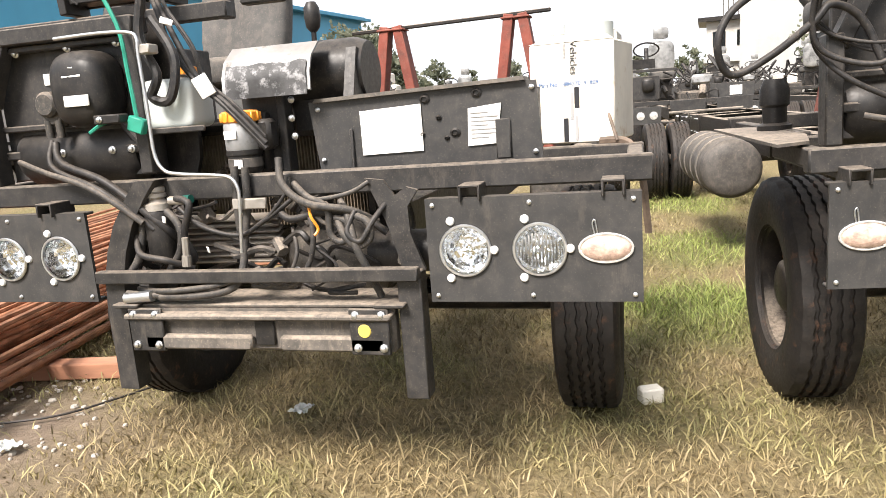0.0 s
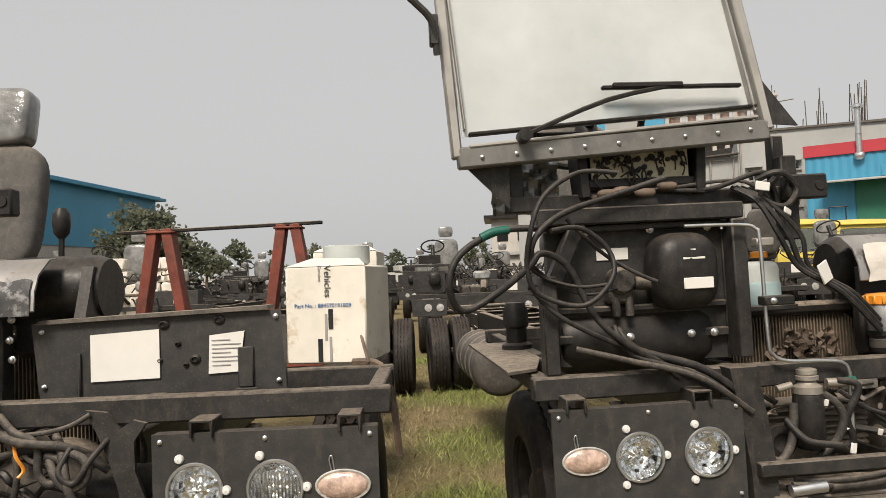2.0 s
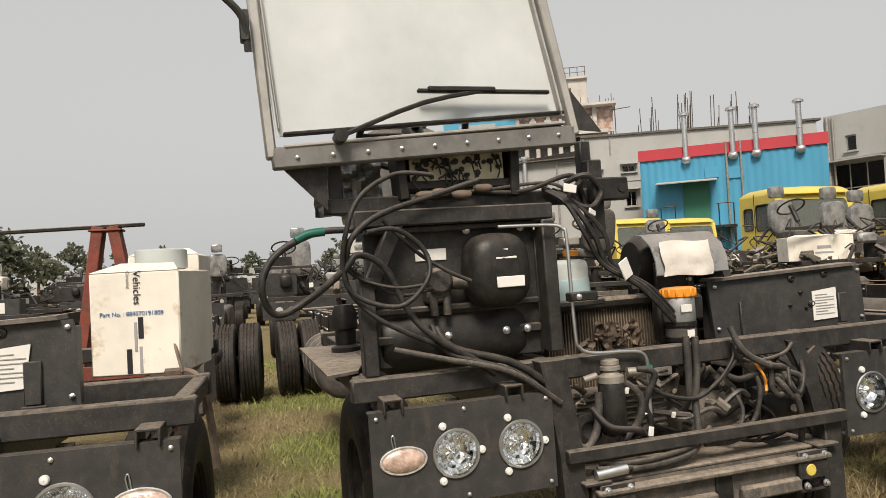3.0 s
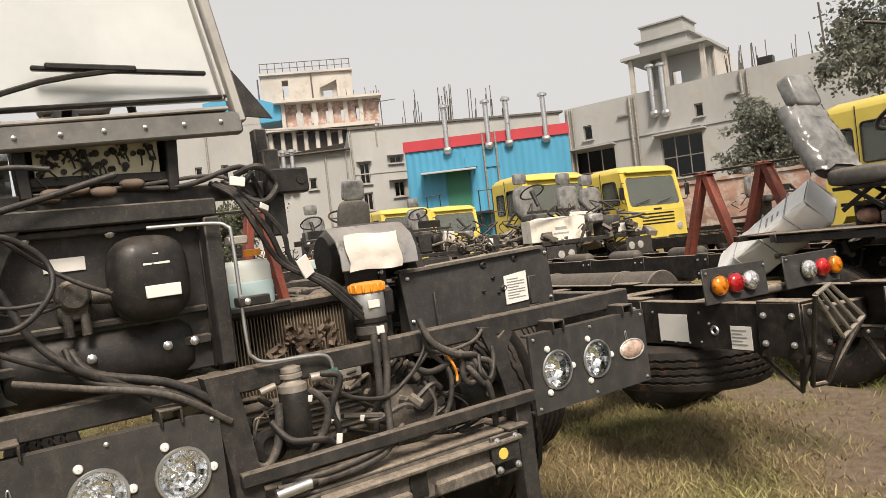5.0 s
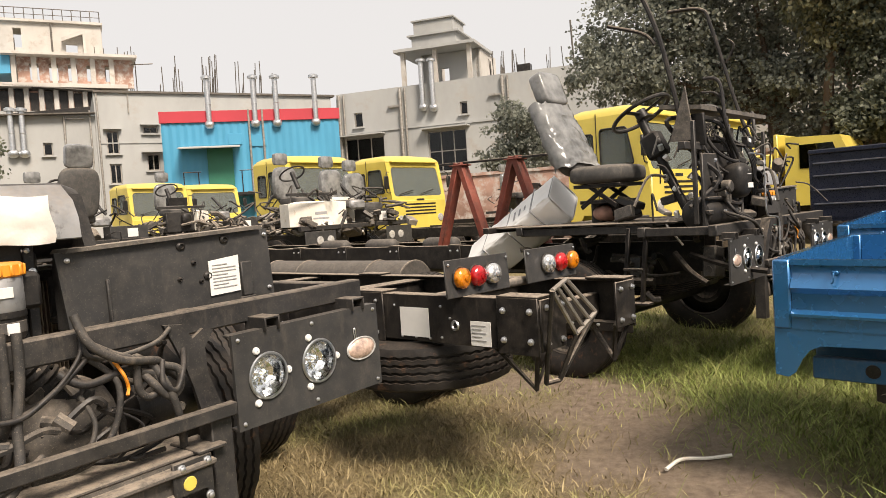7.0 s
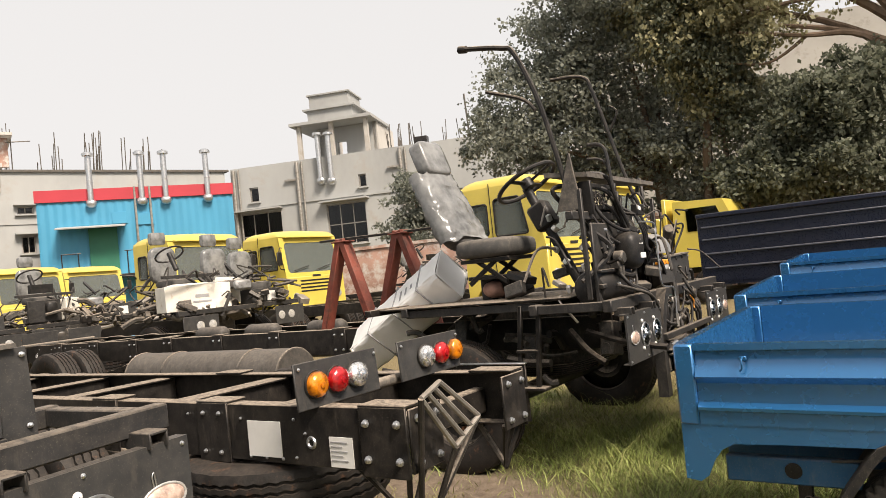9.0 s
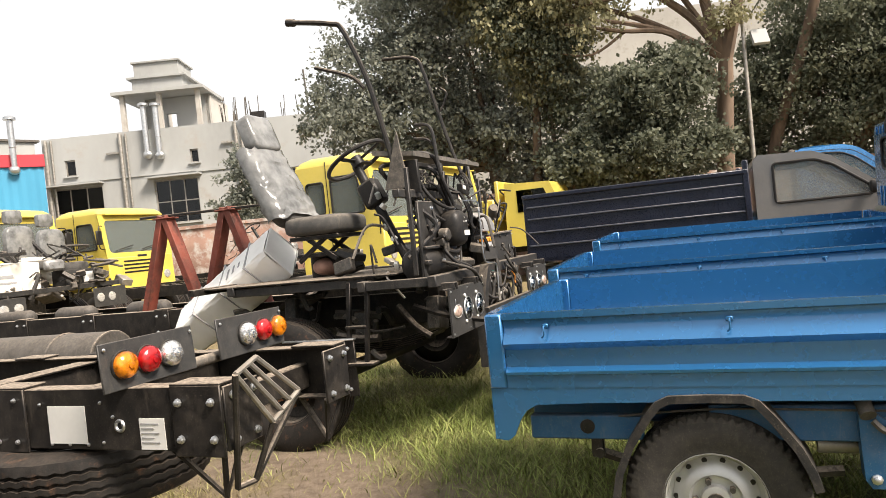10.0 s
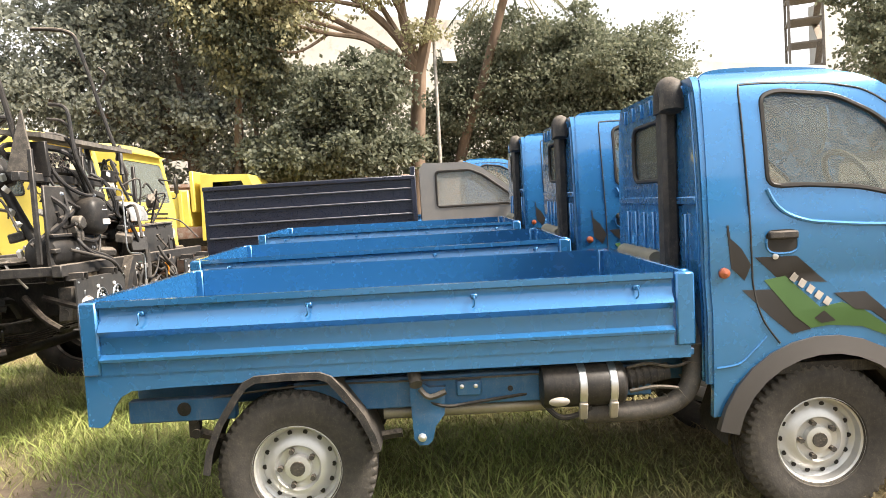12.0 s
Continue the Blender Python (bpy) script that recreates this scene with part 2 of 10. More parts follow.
SHEETRED = mat("crimson_sheet_metal", (0.42, 0.035, 0.05), 0.5, 0.1, 0.1, 10, 0.5, 0.05)
GREENDOOR = mat("green_painted_door", (0.02, 0.16, 0.10), 0.5, 0, 0.15, 10, 1, 0.05)
DARKPANE = glass("dark_window_glass", (0.25, 0.28, 0.29), 0.03)
# faint milky film paints in the veil of reflected surroundings
CLEARPANE = glass("clear_cab_glass", (0.80, 0.84, 0.82), 0.02, film=(0.55, 0.57, 0.50), film_amount=0.10)
# the sky's reflection is put in as a matt grey film
HAZYGLASS = glass("hazy_pickup_glass", (0.80, 0.83, 0.82), 0.03, film=(0.46, 0.47, 0.46), film_amount=0.34)
LAMPGLASS = glass("lamp_glass", (0.96, 0.97, 0.97), 0.03)
# grey-green film colour stands in for what the cab panes reflect
CABGLASS = glass("dusty_cab_glass", (0.60, 0.66, 0.62), 0.03, film=(0.26, 0.285, 0.27), film_amount=0.42)
# pale film paints the whitish sky reflection onto the pane
SCREEN = glass("dusty_windscreen_glass", (0.86, 0.88, 0.86), 0.04, film=(0.69, 0.725, 0.735), film_amount=0.84)
BARK = mat("brown_bark", (0.15, 0.105, 0.075), 0.95, 0, 0.4, 14, 3, 0.8, stretch=(1, 1, 0.25))


def leaf_mat(name, a, b):
    m = bpy.data.materials.new(name)
    m.use_nodes = True
    nt = m.node_tree
    p = nt.nodes["Principled BSDF"]
    geo = nt.nodes.new("ShaderNodeNewGeometry")
    nt.links.new(ramp_mix(nt, geo.outputs["Random Per Island"], a, b), p.inputs["Base Color"])
    p.inputs["Roughness"].default_value, p.inputs["Specular IOR Level"].default_value = 0.6, 0.3
    through_, mix = nt.nodes.new("ShaderNodeBsdfTranslucent"), nt.nodes.new("ShaderNodeMixShader")
    nt.links.new(p.inputs["Base Color"].links[0].from_socket, through_.inputs[0])
    mix.inputs[0].default_value = 0.48
    nt.links.new(p.outputs[0], mix.inputs[1]), nt.links.new(through_.outputs[0], mix.inputs[2])
    nt.links.new(mix.outputs[0], nt.nodes["Material Output"].inputs[0])
    return m


# dusty leaf green, raised well beyond dust to hold the distance haze
LEAF = leaf_mat("dark_dusty_leaves", (0.130, 0.142, 0.116), (0.320, 0.332, 0.275))
# also lightened and greyed in the colour for haze
LEAF2 = leaf_mat("mid_green_leaves", (0.092, 0.108, 0.072), (0.228, 0.236, 0.165))
LEAF3 = leaf_mat("dry_yellow_leaves", (0.185, 0.178, 0.095), (0.38, 0.355, 0.215))
LEAF4 = leaf_mat("glossy_deep_leaves", (0.084, 0.098, 0.066), (0.235, 0.246, 0.180))


# ---- mesh builder ----
class Mesher:
    def __init__(self):
        self.v, self.f = [], []

    def add(self, verts, faces):
        n = len(self.v)
        self.v += [tuple(p) for p in verts]
        self.f += [tuple(i + n for i in f) for f in faces]
        return self

    def box(self, c, s, rot=(0, 0, 0), bevel=0.004):
        """A box with chamfered edges, centred at c."""
        h = [abs(k) / 2 for k in s]
        b = min(bevel, min(h) * 0.6)
        R = Euler([radians(a) for a in rot]).to_matrix() if any(rot) else None
        vs, idx = [], {}
        for sx in (-1, 1):
            for sy in (-1, 1):
                for sz in (-1, 1):
                    for ax in range(3):
                        p = [sx * (h[0] - b), sy * (h[1] - b), sz * (h[2] - b)]
                        p[ax] = (sx, sy, sz)[ax] * h[ax]
                        idx[(sx, sy, sz, ax)] = len(vs)
                        p = Vector(p)
                        vs.append((R @ p if R else p) + Vector(c))
        fs = []
        for ax in range(3):
            o = [k for k in range(3) if k != ax]
            for s_ in (-1, 1):
                q = []
                for a, d in ((-1, -1), (1, -1), (1, 1), (-1, 1)):
                    k = [0, 0, 0]
                    k[ax], k[o[0]], k[o[1]] = s_, a, d
                    q.append(idx[(*k, ax)])
                fs.append(q)
            for a in (-1, 1):
                for d in (-1, 1):
                    k0, k1 = [0, 0, 0], [0, 0, 0]
                    k0[ax], k0[o[0]], k0[o[1]] = -1, a, d
                    k1[ax], k1[o[0]], k1[o[1]] = 1, a, d
                    fs.append([idx[(*k0, o[0])], idx[(*k1, o[0])], idx[(*k1, o[1])], idx[(*k0, o[1])]])
        for sx in (-1, 1):
            for sy in (-1, 1):
                for sz in (-1, 1):
                    fs.append([idx[(sx, sy, sz, a)] for a in range(3)])
        return self.add(vs, fs)

    def rev(self, profile, base, axis=(0, 0, 1), n=20, close=True):
        """A turned body: profile rows (radius, height) along axis from base."""
        z = Vector(axis).normalized()
        x = z.orthogonal().normalized()
        y = z.cross(x)
        vs, fs = [], []
        for r, h in profile:
            for i in range(n):
                a = 2 * math.pi * i / n
                vs.append(Vector(base) + z * h + (x * math.cos(a) + y * math.sin(a)) * r)
        for k in range(len(profile) - 1):
            for i in range(n):
                j = (i + 1) % n
                fs.append((k * n + i, k * n + j, (k + 1) * n + j, (k + 1) * n + i))
        if close:
            fs.append(tuple(range(n))[::-1])
            fs.append(tuple(range((len(profile) - 1) * n, len(profile) * n)))
        return self.add(vs, fs)

    def cyl(self, a, b, r, r2=None, n=14):
        d = Vector(b) - Vector(a)
        return self.rev([(r, 0), (r if r2 is None else r2, d.length)], a, d, n)

    def tube(self, pts, r, n=8, smooth=6):
        """A hose or bent rod through the points."""
        P = [Vector(p) for p in pts]
        if smooth > 1 and len(P) > 2:
            Q = []
            for i in range(len(P) - 1):
                p0, p1, p2, p3 = P[max(i - 1, 0)], P[i], P[i + 1], P[min(i + 2, len(P) - 1)]
                for k in range(smooth):
                    t = k / smooth
                    Q.append(0.5 * (2 * p1 + (p2 - p0) * t + (2 * p0 - 5 * p1 + 4 * p2 - p3) * t * t + (3 * p1 - p0 - 3 * p2 + p3) * t ** 3))
            P = Q + [P[-1]]
        vs, fs = [], []
        up = None
        for i, p in enumerate(P):
            d = (P[min(i + 1, len(P) - 1)] - P[max(i - 1, 0)]).normalized()
            up = d.orthogonal().normalized() if up is None else (up - d * up.dot(d)).normalized()
            w = d.cross(up)
            for k in range(n):
                a = 2 * math.pi * k / n
                vs.append(p + (up * math.cos(a) + w * math.sin(a)) * r)
        for i in range(len(P) - 1):
            for k in range(n):
                j = (k + 1) % n
                fs.append((i * n + k, i * n + j, (i + 1) * n + j, (i + 1) * n + k))
        fs += [tuple(range(n))[::-1], tuple(range((len(P) - 1) * n, len(P) * n))]
        return self.add(vs, fs)

    def ring(self, c, axis, R, r, n=28, m=8):
        """A torus."""
        z = Vector(axis).normalized()
        x = z.orthogonal().normalized()
        y = z.cross(x)
        vs, fs = [], []
        for i in range(n):
            a = 2 * math.pi * i / n
            d = x * math.cos(a) + y * math.sin(a)
            for k in range(m):
                b = 2 * math.pi * k / m
                vs.append(Vector(c) + d * (R + r * math.cos(b)) + z * r * math.sin(b))
        for i in range(n):
            for k in range(m):
                fs.append((i * m + k, ((i + 1) % n) * m + k, ((i + 1) % n) * m + (k + 1) % m, i * m + (k + 1) % m))
        return self.add(vs, fs)

    def prism(self, outline, axis, lo, hi):
        """A flat outline (pairs) pushed along axis ('x': pairs are y, z; 'y': x, z; 'z': x, y)."""
        def at(p, d):
            return {"x": (d, p[0], p[1]), "y": (p[0], d, p[1]), "z": (p[0], p[1], d)}[axis]
        n = len(outline)
        vs = [at(p, lo) for p in outline] + [at(p, hi) for p in outline]
        fs = [tuple(range(n))[::-1], tuple(range(n, 2 * n))] + [(i, (i + 1) % n, n + (i + 1) % n, n + i) for i in range(n)]
        return self.add(vs, fs)

    def sheet(self, nu, nv, fn):
        """An open sheet over u, v in 0..1."""
        vs = [fn(i / nu, j / nv) for j in range(nv + 1) for i in range(nu + 1)]
        fs = [(j * (nu + 1) + i, j * (nu + 1) + i + 1, (j + 1) * (nu + 1) + i + 1, (j + 1) * (nu + 1) + i) for j in range(nv) for i in range(nu)]
        return self.add(vs, fs)

    def mesh(self, name, material, angle=40, normals=True):
        me = bpy.data.meshes.new(name)
        me.from_pydata(self.v, [], self.f)
        if normals and len(self.f) < 20000:
            bm = bmesh.new()
            bm.from_mesh(me)
            bmesh.ops.recalc_face_normals(bm, faces=bm.faces)
            bm.to_mesh(me)
            bm.free()
        me.materials.append(material)
        me.polygons.foreach_set("use_smooth", [True] * len(me.polygons))
        me.set_sharp_from_angle(angle=radians(angle))
        return me


def part(name, b, material, parent=None, label="", at=None):
    """One mesh object, under a thing or a part."""
    me = b if isinstance(b, bpy.types.Mesh) else b.mesh(name, material)
    ob = new(name, me)
    ob.parent = parent
    if at is not None:
        ob.matrix_basis = at
    if label:
        ob["label"] = label
    return ob


def pieces(name, b, material, parent, label="", at=None):
    """One part for every separate body in b."""
    root = list(range(len(b.v)))
    def top(i):
        while root[i] != i:
            root[i] = root[root[i]]
            i = root[i]
        return i
    for f in b.f:
        r0 = top(f[0])
        for i in f[1:]:
            root[top(i)] = r0
    groups = {}
    for f in b.f:
        groups.setdefault(top(f[0]), []).append(f)
    for faces in groups.values():
        ids = sorted({i for f in faces for i in f})
        new_id = {i: k for k, i in enumerate(ids)}
        part(name, M().add([b.v[i] for i in ids], [tuple(new_id[i] for i in f) for f in faces]), material, parent, label, at)


def thing(name, label, category, group="", at=None):
    ob = new(name)
    ob.empty_display_size = 0.2
    if at is not None:
        ob.matrix_basis = at
    return tagged(ob, label, category, group)


def solo(name, b, material, label, category, group="", at=None, kind=""):
    return tagged(part(name, b, material, None, at=at), label, category, group, kind)


M = Mesher
BOLT = M().rev([(0.012, 0), (0.012, 0.004), (0.008, 0.006), (0.008, 0.012), (0.005, 0.014)], (0, 0, 0), (0, -1, 0), 8).mesh("bolt", STEEL)


def bolts(parent, places, rot=0, size=1.0):
    for p in places:
        part("bolt", BOLT, None, parent, at=pose(*p, 0, 0, rot) @ Matrix.Scale(size, 4))


def poly_hit(poly, c, a):
    """The far crossing of the ray from c at angle a with a closed outline."""
    dx, dy = math.cos(a), math.sin(a)
    best = 0.0
    for (x0, y0), (x1, y1) in zip(poly, poly[1:] + poly[:1]):
        ex, ey = x1 - x0, y1 - y0
        den = dx * ey - dy * ex
        if abs(den) < 1e-9:
            continue
        s = ((x0 - c[0]) * ey - (y0 - c[1]) * ex) / den
        k = ((x0 - c[0]) * dy - (y0 - c[1]) * dx) / den
        if s > 0 and -1e-6 <= k <= 1 + 1e-6:
            best = max(best, s)
    return (c[0] + dx * best, c[1] + dy * best)


def holed(outer, inner, axis, lo, hi):
    """A sheet with one opening."""
    c = (sum(p[0] for p in inner) / len(inner), sum(p[1] for p in inner) / len(inner))
    angs = sorted({round(math.atan2(p[1] - c[1], p[0] - c[0]), 5) for p in outer + inner})
    n = len(angs)
    o, i_ = [poly_hit(outer, c, a) for a in angs], [poly_hit(inner, c, a) for a in angs]
    def at(p, d):
        return {"x": (d, p[0], p[1]), "y": (p[0], d, p[1]), "z": (p[0], p[1], d)}[axis]
    vs = [at(p, lo) for p in o] + [at(p, lo) for p in i_] + [at(p, hi) for p in o] + [at(p, hi) for p in i_]
    fs = []
    for k in range(n):
        j = (k + 1) % n
        fs += [(k, j, n + j, n + k), (2 * n + k, 2 * n + j, 3 * n + j, 3 * n + k), (n + k, n + j, 3 * n + j, 3 * n + k), (k, j, 2 * n + j, 2 * n + k)]
    return M().add(vs, fs)


def rounded(pts, r=0.04, n=4):
    """An outline with rounded corners."""
    out = []
    m = len(pts)
    for i in range(m):
        p0, p, p1 = Vector(pts[i - 1]), Vector(pts[i]), Vector(pts[(i + 1) % m])
        a, b = (p0 - p), (p1 - p)
        k = min(r, a.length * 0.45, b.length * 0.45)
        a, b = p + a.normalized() * k, p + b.normalized() * k
        for j in range(n + 1):
            t = j / n
            q = a * (1 - t) ** 2 + p * 2 * t * (1 - t) + b * t * t
            out.append((q.x, q.y))
    return out


SIDE_BOW = [(0.46, 0.022), (0.70, 0.002), (0.92, 0.0), (1.065, 0.022), (1.085, 0.017), (1.30, 0.020), (1.45, 0.030), (1.58, 0.042), (1.70, 0.057), (1.80, 0.073), (1.865, 0.090), (1.905, 0.112), (1.935, 0.142), (1.965, 0.200)]


def flow(pts, n=5):
    """A smooth line through points."""
    P, out = [Vector(p) for p in pts], []
    for i in range(len(P) - 1):
        p0, p1, p2, p3 = P[max(i - 1, 0)], P[i], P[i + 1], P[min(i + 2, len(P) - 1)]
        for k in range(n):
            t = k / n
            out.append(tuple(0.5 * (2 * p1 + (p2 - p0) * t + (2 * p0 - 5 * p1 + 4 * p2 - p3) * t * t + (3 * p1 - p0 - 3 * p2 + p3) * t ** 3)))
    return out + [tuple(P[-1])]


def bow_at(z):
    return float(np.interp(z, [p[0] for p in SIDE_BOW], [p[1] for p in SIDE_BOW]))


def bowed(b, s, cut=False):
    """A cab side part bent to the swell of the door; a sheet is first cut into level strips."""
    v, f = b.v, b.f
    if cut:
        bm = bmesh.new()
        vs = [bm.verts.new(p) for p in v]
        for q in f:
            bm.faces.new([vs[i] for i in q])
        for z, _ in SIDE_BOW[1:-1]:
            bmesh.ops.bisect_plane(bm, geom=bm.verts[:] + bm.edges[:] + bm.faces[:], plane_co=(0, 0, z), plane_no=(0, 0, 1))
        bm.verts.index_update()
        v, f = [tuple(p.co) for p in bm.verts], [tuple(p.index for p in q.verts) for q in bm.faces]
        bm.free()
    return M().add([(x + s * bow_at(z), y, z) for x, y, z in v], f)


def outline_strip(poly, axis, d, r):
    """A round bead along a closed outline."""
    def at(p):
        return {"x": (d, p[0], p[1]), "y": (p[0], d, p[1])}[axis]
    return M().tube([at(p) for p in poly] + [at(poly[0])], r, 6, 1)


def blob(c, s, e=0.6, nu=20, nv=12):
    """A rounded, boxy lump of size s round c; the smaller e, the squarer."""
    b = M()
    def pw(v):
        return math.copysign(abs(v) ** e, v)
    def fn(u, v):
        a, p = 2 * math.pi * u, math.pi * (v - 0.5) * 0.999
        return (c[0] + s[0] / 2 * pw(math.cos(p)) * pw(math.cos(a)), c[1] + s[1] / 2 * pw(math.cos(p)) * pw(math.sin(a)), c[2] + s[2] / 2 * pw(math.sin(p)))
    return b.sheet(nu, nv, fn)


def tyre_mesh(name, R, w, rim, n=64, lug=0.0, material=RUBBER):
    """A tyre round the x axis with fine zigzag grooves, sidewall beads and, for lug > 0, deep shoulder blocks."""
    g, e = 0.014, w * 0.028
    rows = [(rim, -w * 0.36), (rim + 0.012, -w * 0.45), (rim + 0.03, -w * 0.46), (rim + 0.036, -w * 0.475), (R * 0.80, -w * 0.52), (R * 0.84, -w * 0.515), (R * 0.93, -w * 0.485), (R * 0.985, -w * 0.43), (R - 0.002, -w * 0.37)]
    k0 = len(rows)
    for h in (-0.24, -0.08, 0.08, 0.24):
        rows += [(R, w * h - e * 1.3), (R - g, w * h - e), (R - g, w * h + e), (R, w * h + e * 1.3)]
    k1 = len(rows)
    rows += [(r, -h) for r, h in rows[k0 - 1::-1]]
    vs, fs = [], []
    for k, (r, h) in enumerate(rows):
        for i in range(n):
            a = 2 * math.pi * i / n
            zig = (0.016 if i % 2 else -0.016) * w if k0 <= k < k1 else 0
            dip = lug if (i % 4 < 2 and (k in (k0 - 2, k0 - 1, k1, k1 + 1))) else 0
            rr = r - dip
            vs.append((h + zig, rr * math.cos(a), rr * math.sin(a)))
    for k in range(len(rows) - 1):
        for i in range(n):
            fs.append((k * n + i, k * n + (i + 1) % n, (k + 1) * n + (i + 1) % n, (k + 1) * n + i))
    return M().add(vs, fs).mesh(name, material, 30)


TYRE = tyre_mesh("tyre", 0.48, 0.25, 0.262, 96, 0.006)
FARTYRE = tyre_mesh("tyre", 0.48, 0.25, 0.262, 24)
RIM = M().rev([(0.265, -0.10), (0.275, -0.095), (0.255, -0.08), (0.25, 0.02), (0.17, 0.05), (0.14, 0.035), (0.13, 0.035), (0.13, -0.02), (0.11, -0.06), (0.08, -0.075), (0.001, -0.08)], (0, 0, 0), (1, 0, 0), 28, False).mesh("rim", RAIL)
NUT_MESH = M().cyl((0.01, 0, 0), (-0.03, 0, 0), 0.014, n=6).mesh("wheel_nut", RUST)


def truck_wheel(parent, x, y, out=-1, far=False):
    """out: -1 shows its face to -x."""
    m = pose(x, y, 0.48, 0, 0, 0 if out < 0 else 180)
    w = part("tyre", FARTYRE if far else TYRE, None, parent, "black truck tyre with zigzag tread", m)
    part("rim", RIM, None, w)
    if not far:
        for k in range(8):
            part("wheel_nut", NUT_MESH, None, w, "", pose(0, 0.155 * math.cos(k * math.pi / 4), 0.155 * math.sin(k * math.pi / 4)))
    return w


def channel(x, y0, y1, z0, z1, side, t=0.010, flange=0.07):
    """A C-section rail along y, its web at x, flanges towards side."""
    b = M()
    b.box((x, (y0 + y1) / 2, (z0 + z1) / 2), (t, y1 - y0, z1 - z0), bevel=0.003)
    for z in (z0 + t / 2, z1 - t / 2):
        b.box((x + side * (flange / 2 + t / 2), (y0 + y1) / 2, z), (flange, y1 - y0, t), bevel=0.003)
    return b


LAMP_BOWL = M().rev([(0.083, 0.004), (0.079, 0.0), (0.076, -0.004), (0.070, -0.016), (0.060, -0.028), (0.050, -0.036), (0.040, -0.042), (0.030, -0.046), (0.020, -0.049), (0.020, -0.026), (0.012, -0.018), (0.001, -0.016)], (0, 0, 0), (0, -1, 0), 22, False)
_r = random.Random(6)
LAMP_BOWL.v = [(v[0] + _r.uniform(-1, 1) * 0.0016, v[1] + _r.uniform(-1, 1) * 0.004, v[2] + _r.uniform(-1, 1) * 0.0016) if v[1] > 0.006 else v for v in LAMP_BOWL.v]
LAMP_BOWL = LAMP_BOWL.mesh("reflector", CHROME, 5)
LAMP_LENS = M().rev([(0.080, 0.004), (0.078, 0.010), (0.06, 0.018), (0.035, 0.023), (0.001, 0.025)], (0, 0, 0), (0, -1, 0), 24, False).mesh("lens", LAMPGLASS)
LAMP_RIM = M().ring((0, -0.004, 0), (0, 1, 0), 0.083, 0.006, 28, 6).mesh("lamp_ring", STEEL)
LAMP_CLIP = M().rev([(0.013, 0), (0.013, 0.004), (0.010, 0.009), (0.001, 0.011)], (0, 0, 0), (0, -1, 0), 12, False).mesh("lamp_clip", WHITEPLASTIC)
LAMP_FLUTES = M()
for _i in range(-6, 7):
    _x = _i * 0.011
    _h = math.sqrt(max(0, 0.070 ** 2 - _x * _x)) * 0.8
    LAMP_FLUTES.cyl((_x, -0.007, -_h), (_x, -0.007, _h), 0.0028, n=5)
LAMP_FLUTES = LAMP_FLUTES.mesh("lens_flutes", CLEARLENS)


def lens_oval(w, h, d):
    return M().sheet(24, 8, lambda u, v: ((w / 2 * math.cos(2 * math.pi * u)) * math.cos(v * math.pi / 2 * 0.999), -d * math.sin(v * math.pi / 2), (h / 2 * math.sin(2 * math.pi * u)) * math.cos(v * math.pi / 2 * 0.999)))


OVAL_LENS = lens_oval(0.170, 0.092, 0.022).mesh("indicator_lens", PEACH)
OVAL_RING = M()
OVAL_RING.tube([(0.088 * math.cos(a * math.pi / 16), -0.003, 0.049 * math.sin(a * math.pi / 16)) for a in range(33)], 0.005, 6, 1)
OVAL_RING = OVAL_RING.mesh("indicator_ring", CLEARLENS)
OVAL_RIBS = M()
for _i in range(-3, 4):
    _x = _i * 0.018
    _h = 0.040 * math.sqrt(1 - (_x / 0.085) ** 2) * 0.85
    OVAL_RIBS.tube([(_x, -0.006, -_h), (_x, -0.020 * (1 - (_x / 0.1) ** 2), 0), (_x, -0.006, _h)], 0.0025, 5, 3)
OVAL_RIBS = OVAL_RIBS.mesh("indicator_ribs", CLEARLENS)


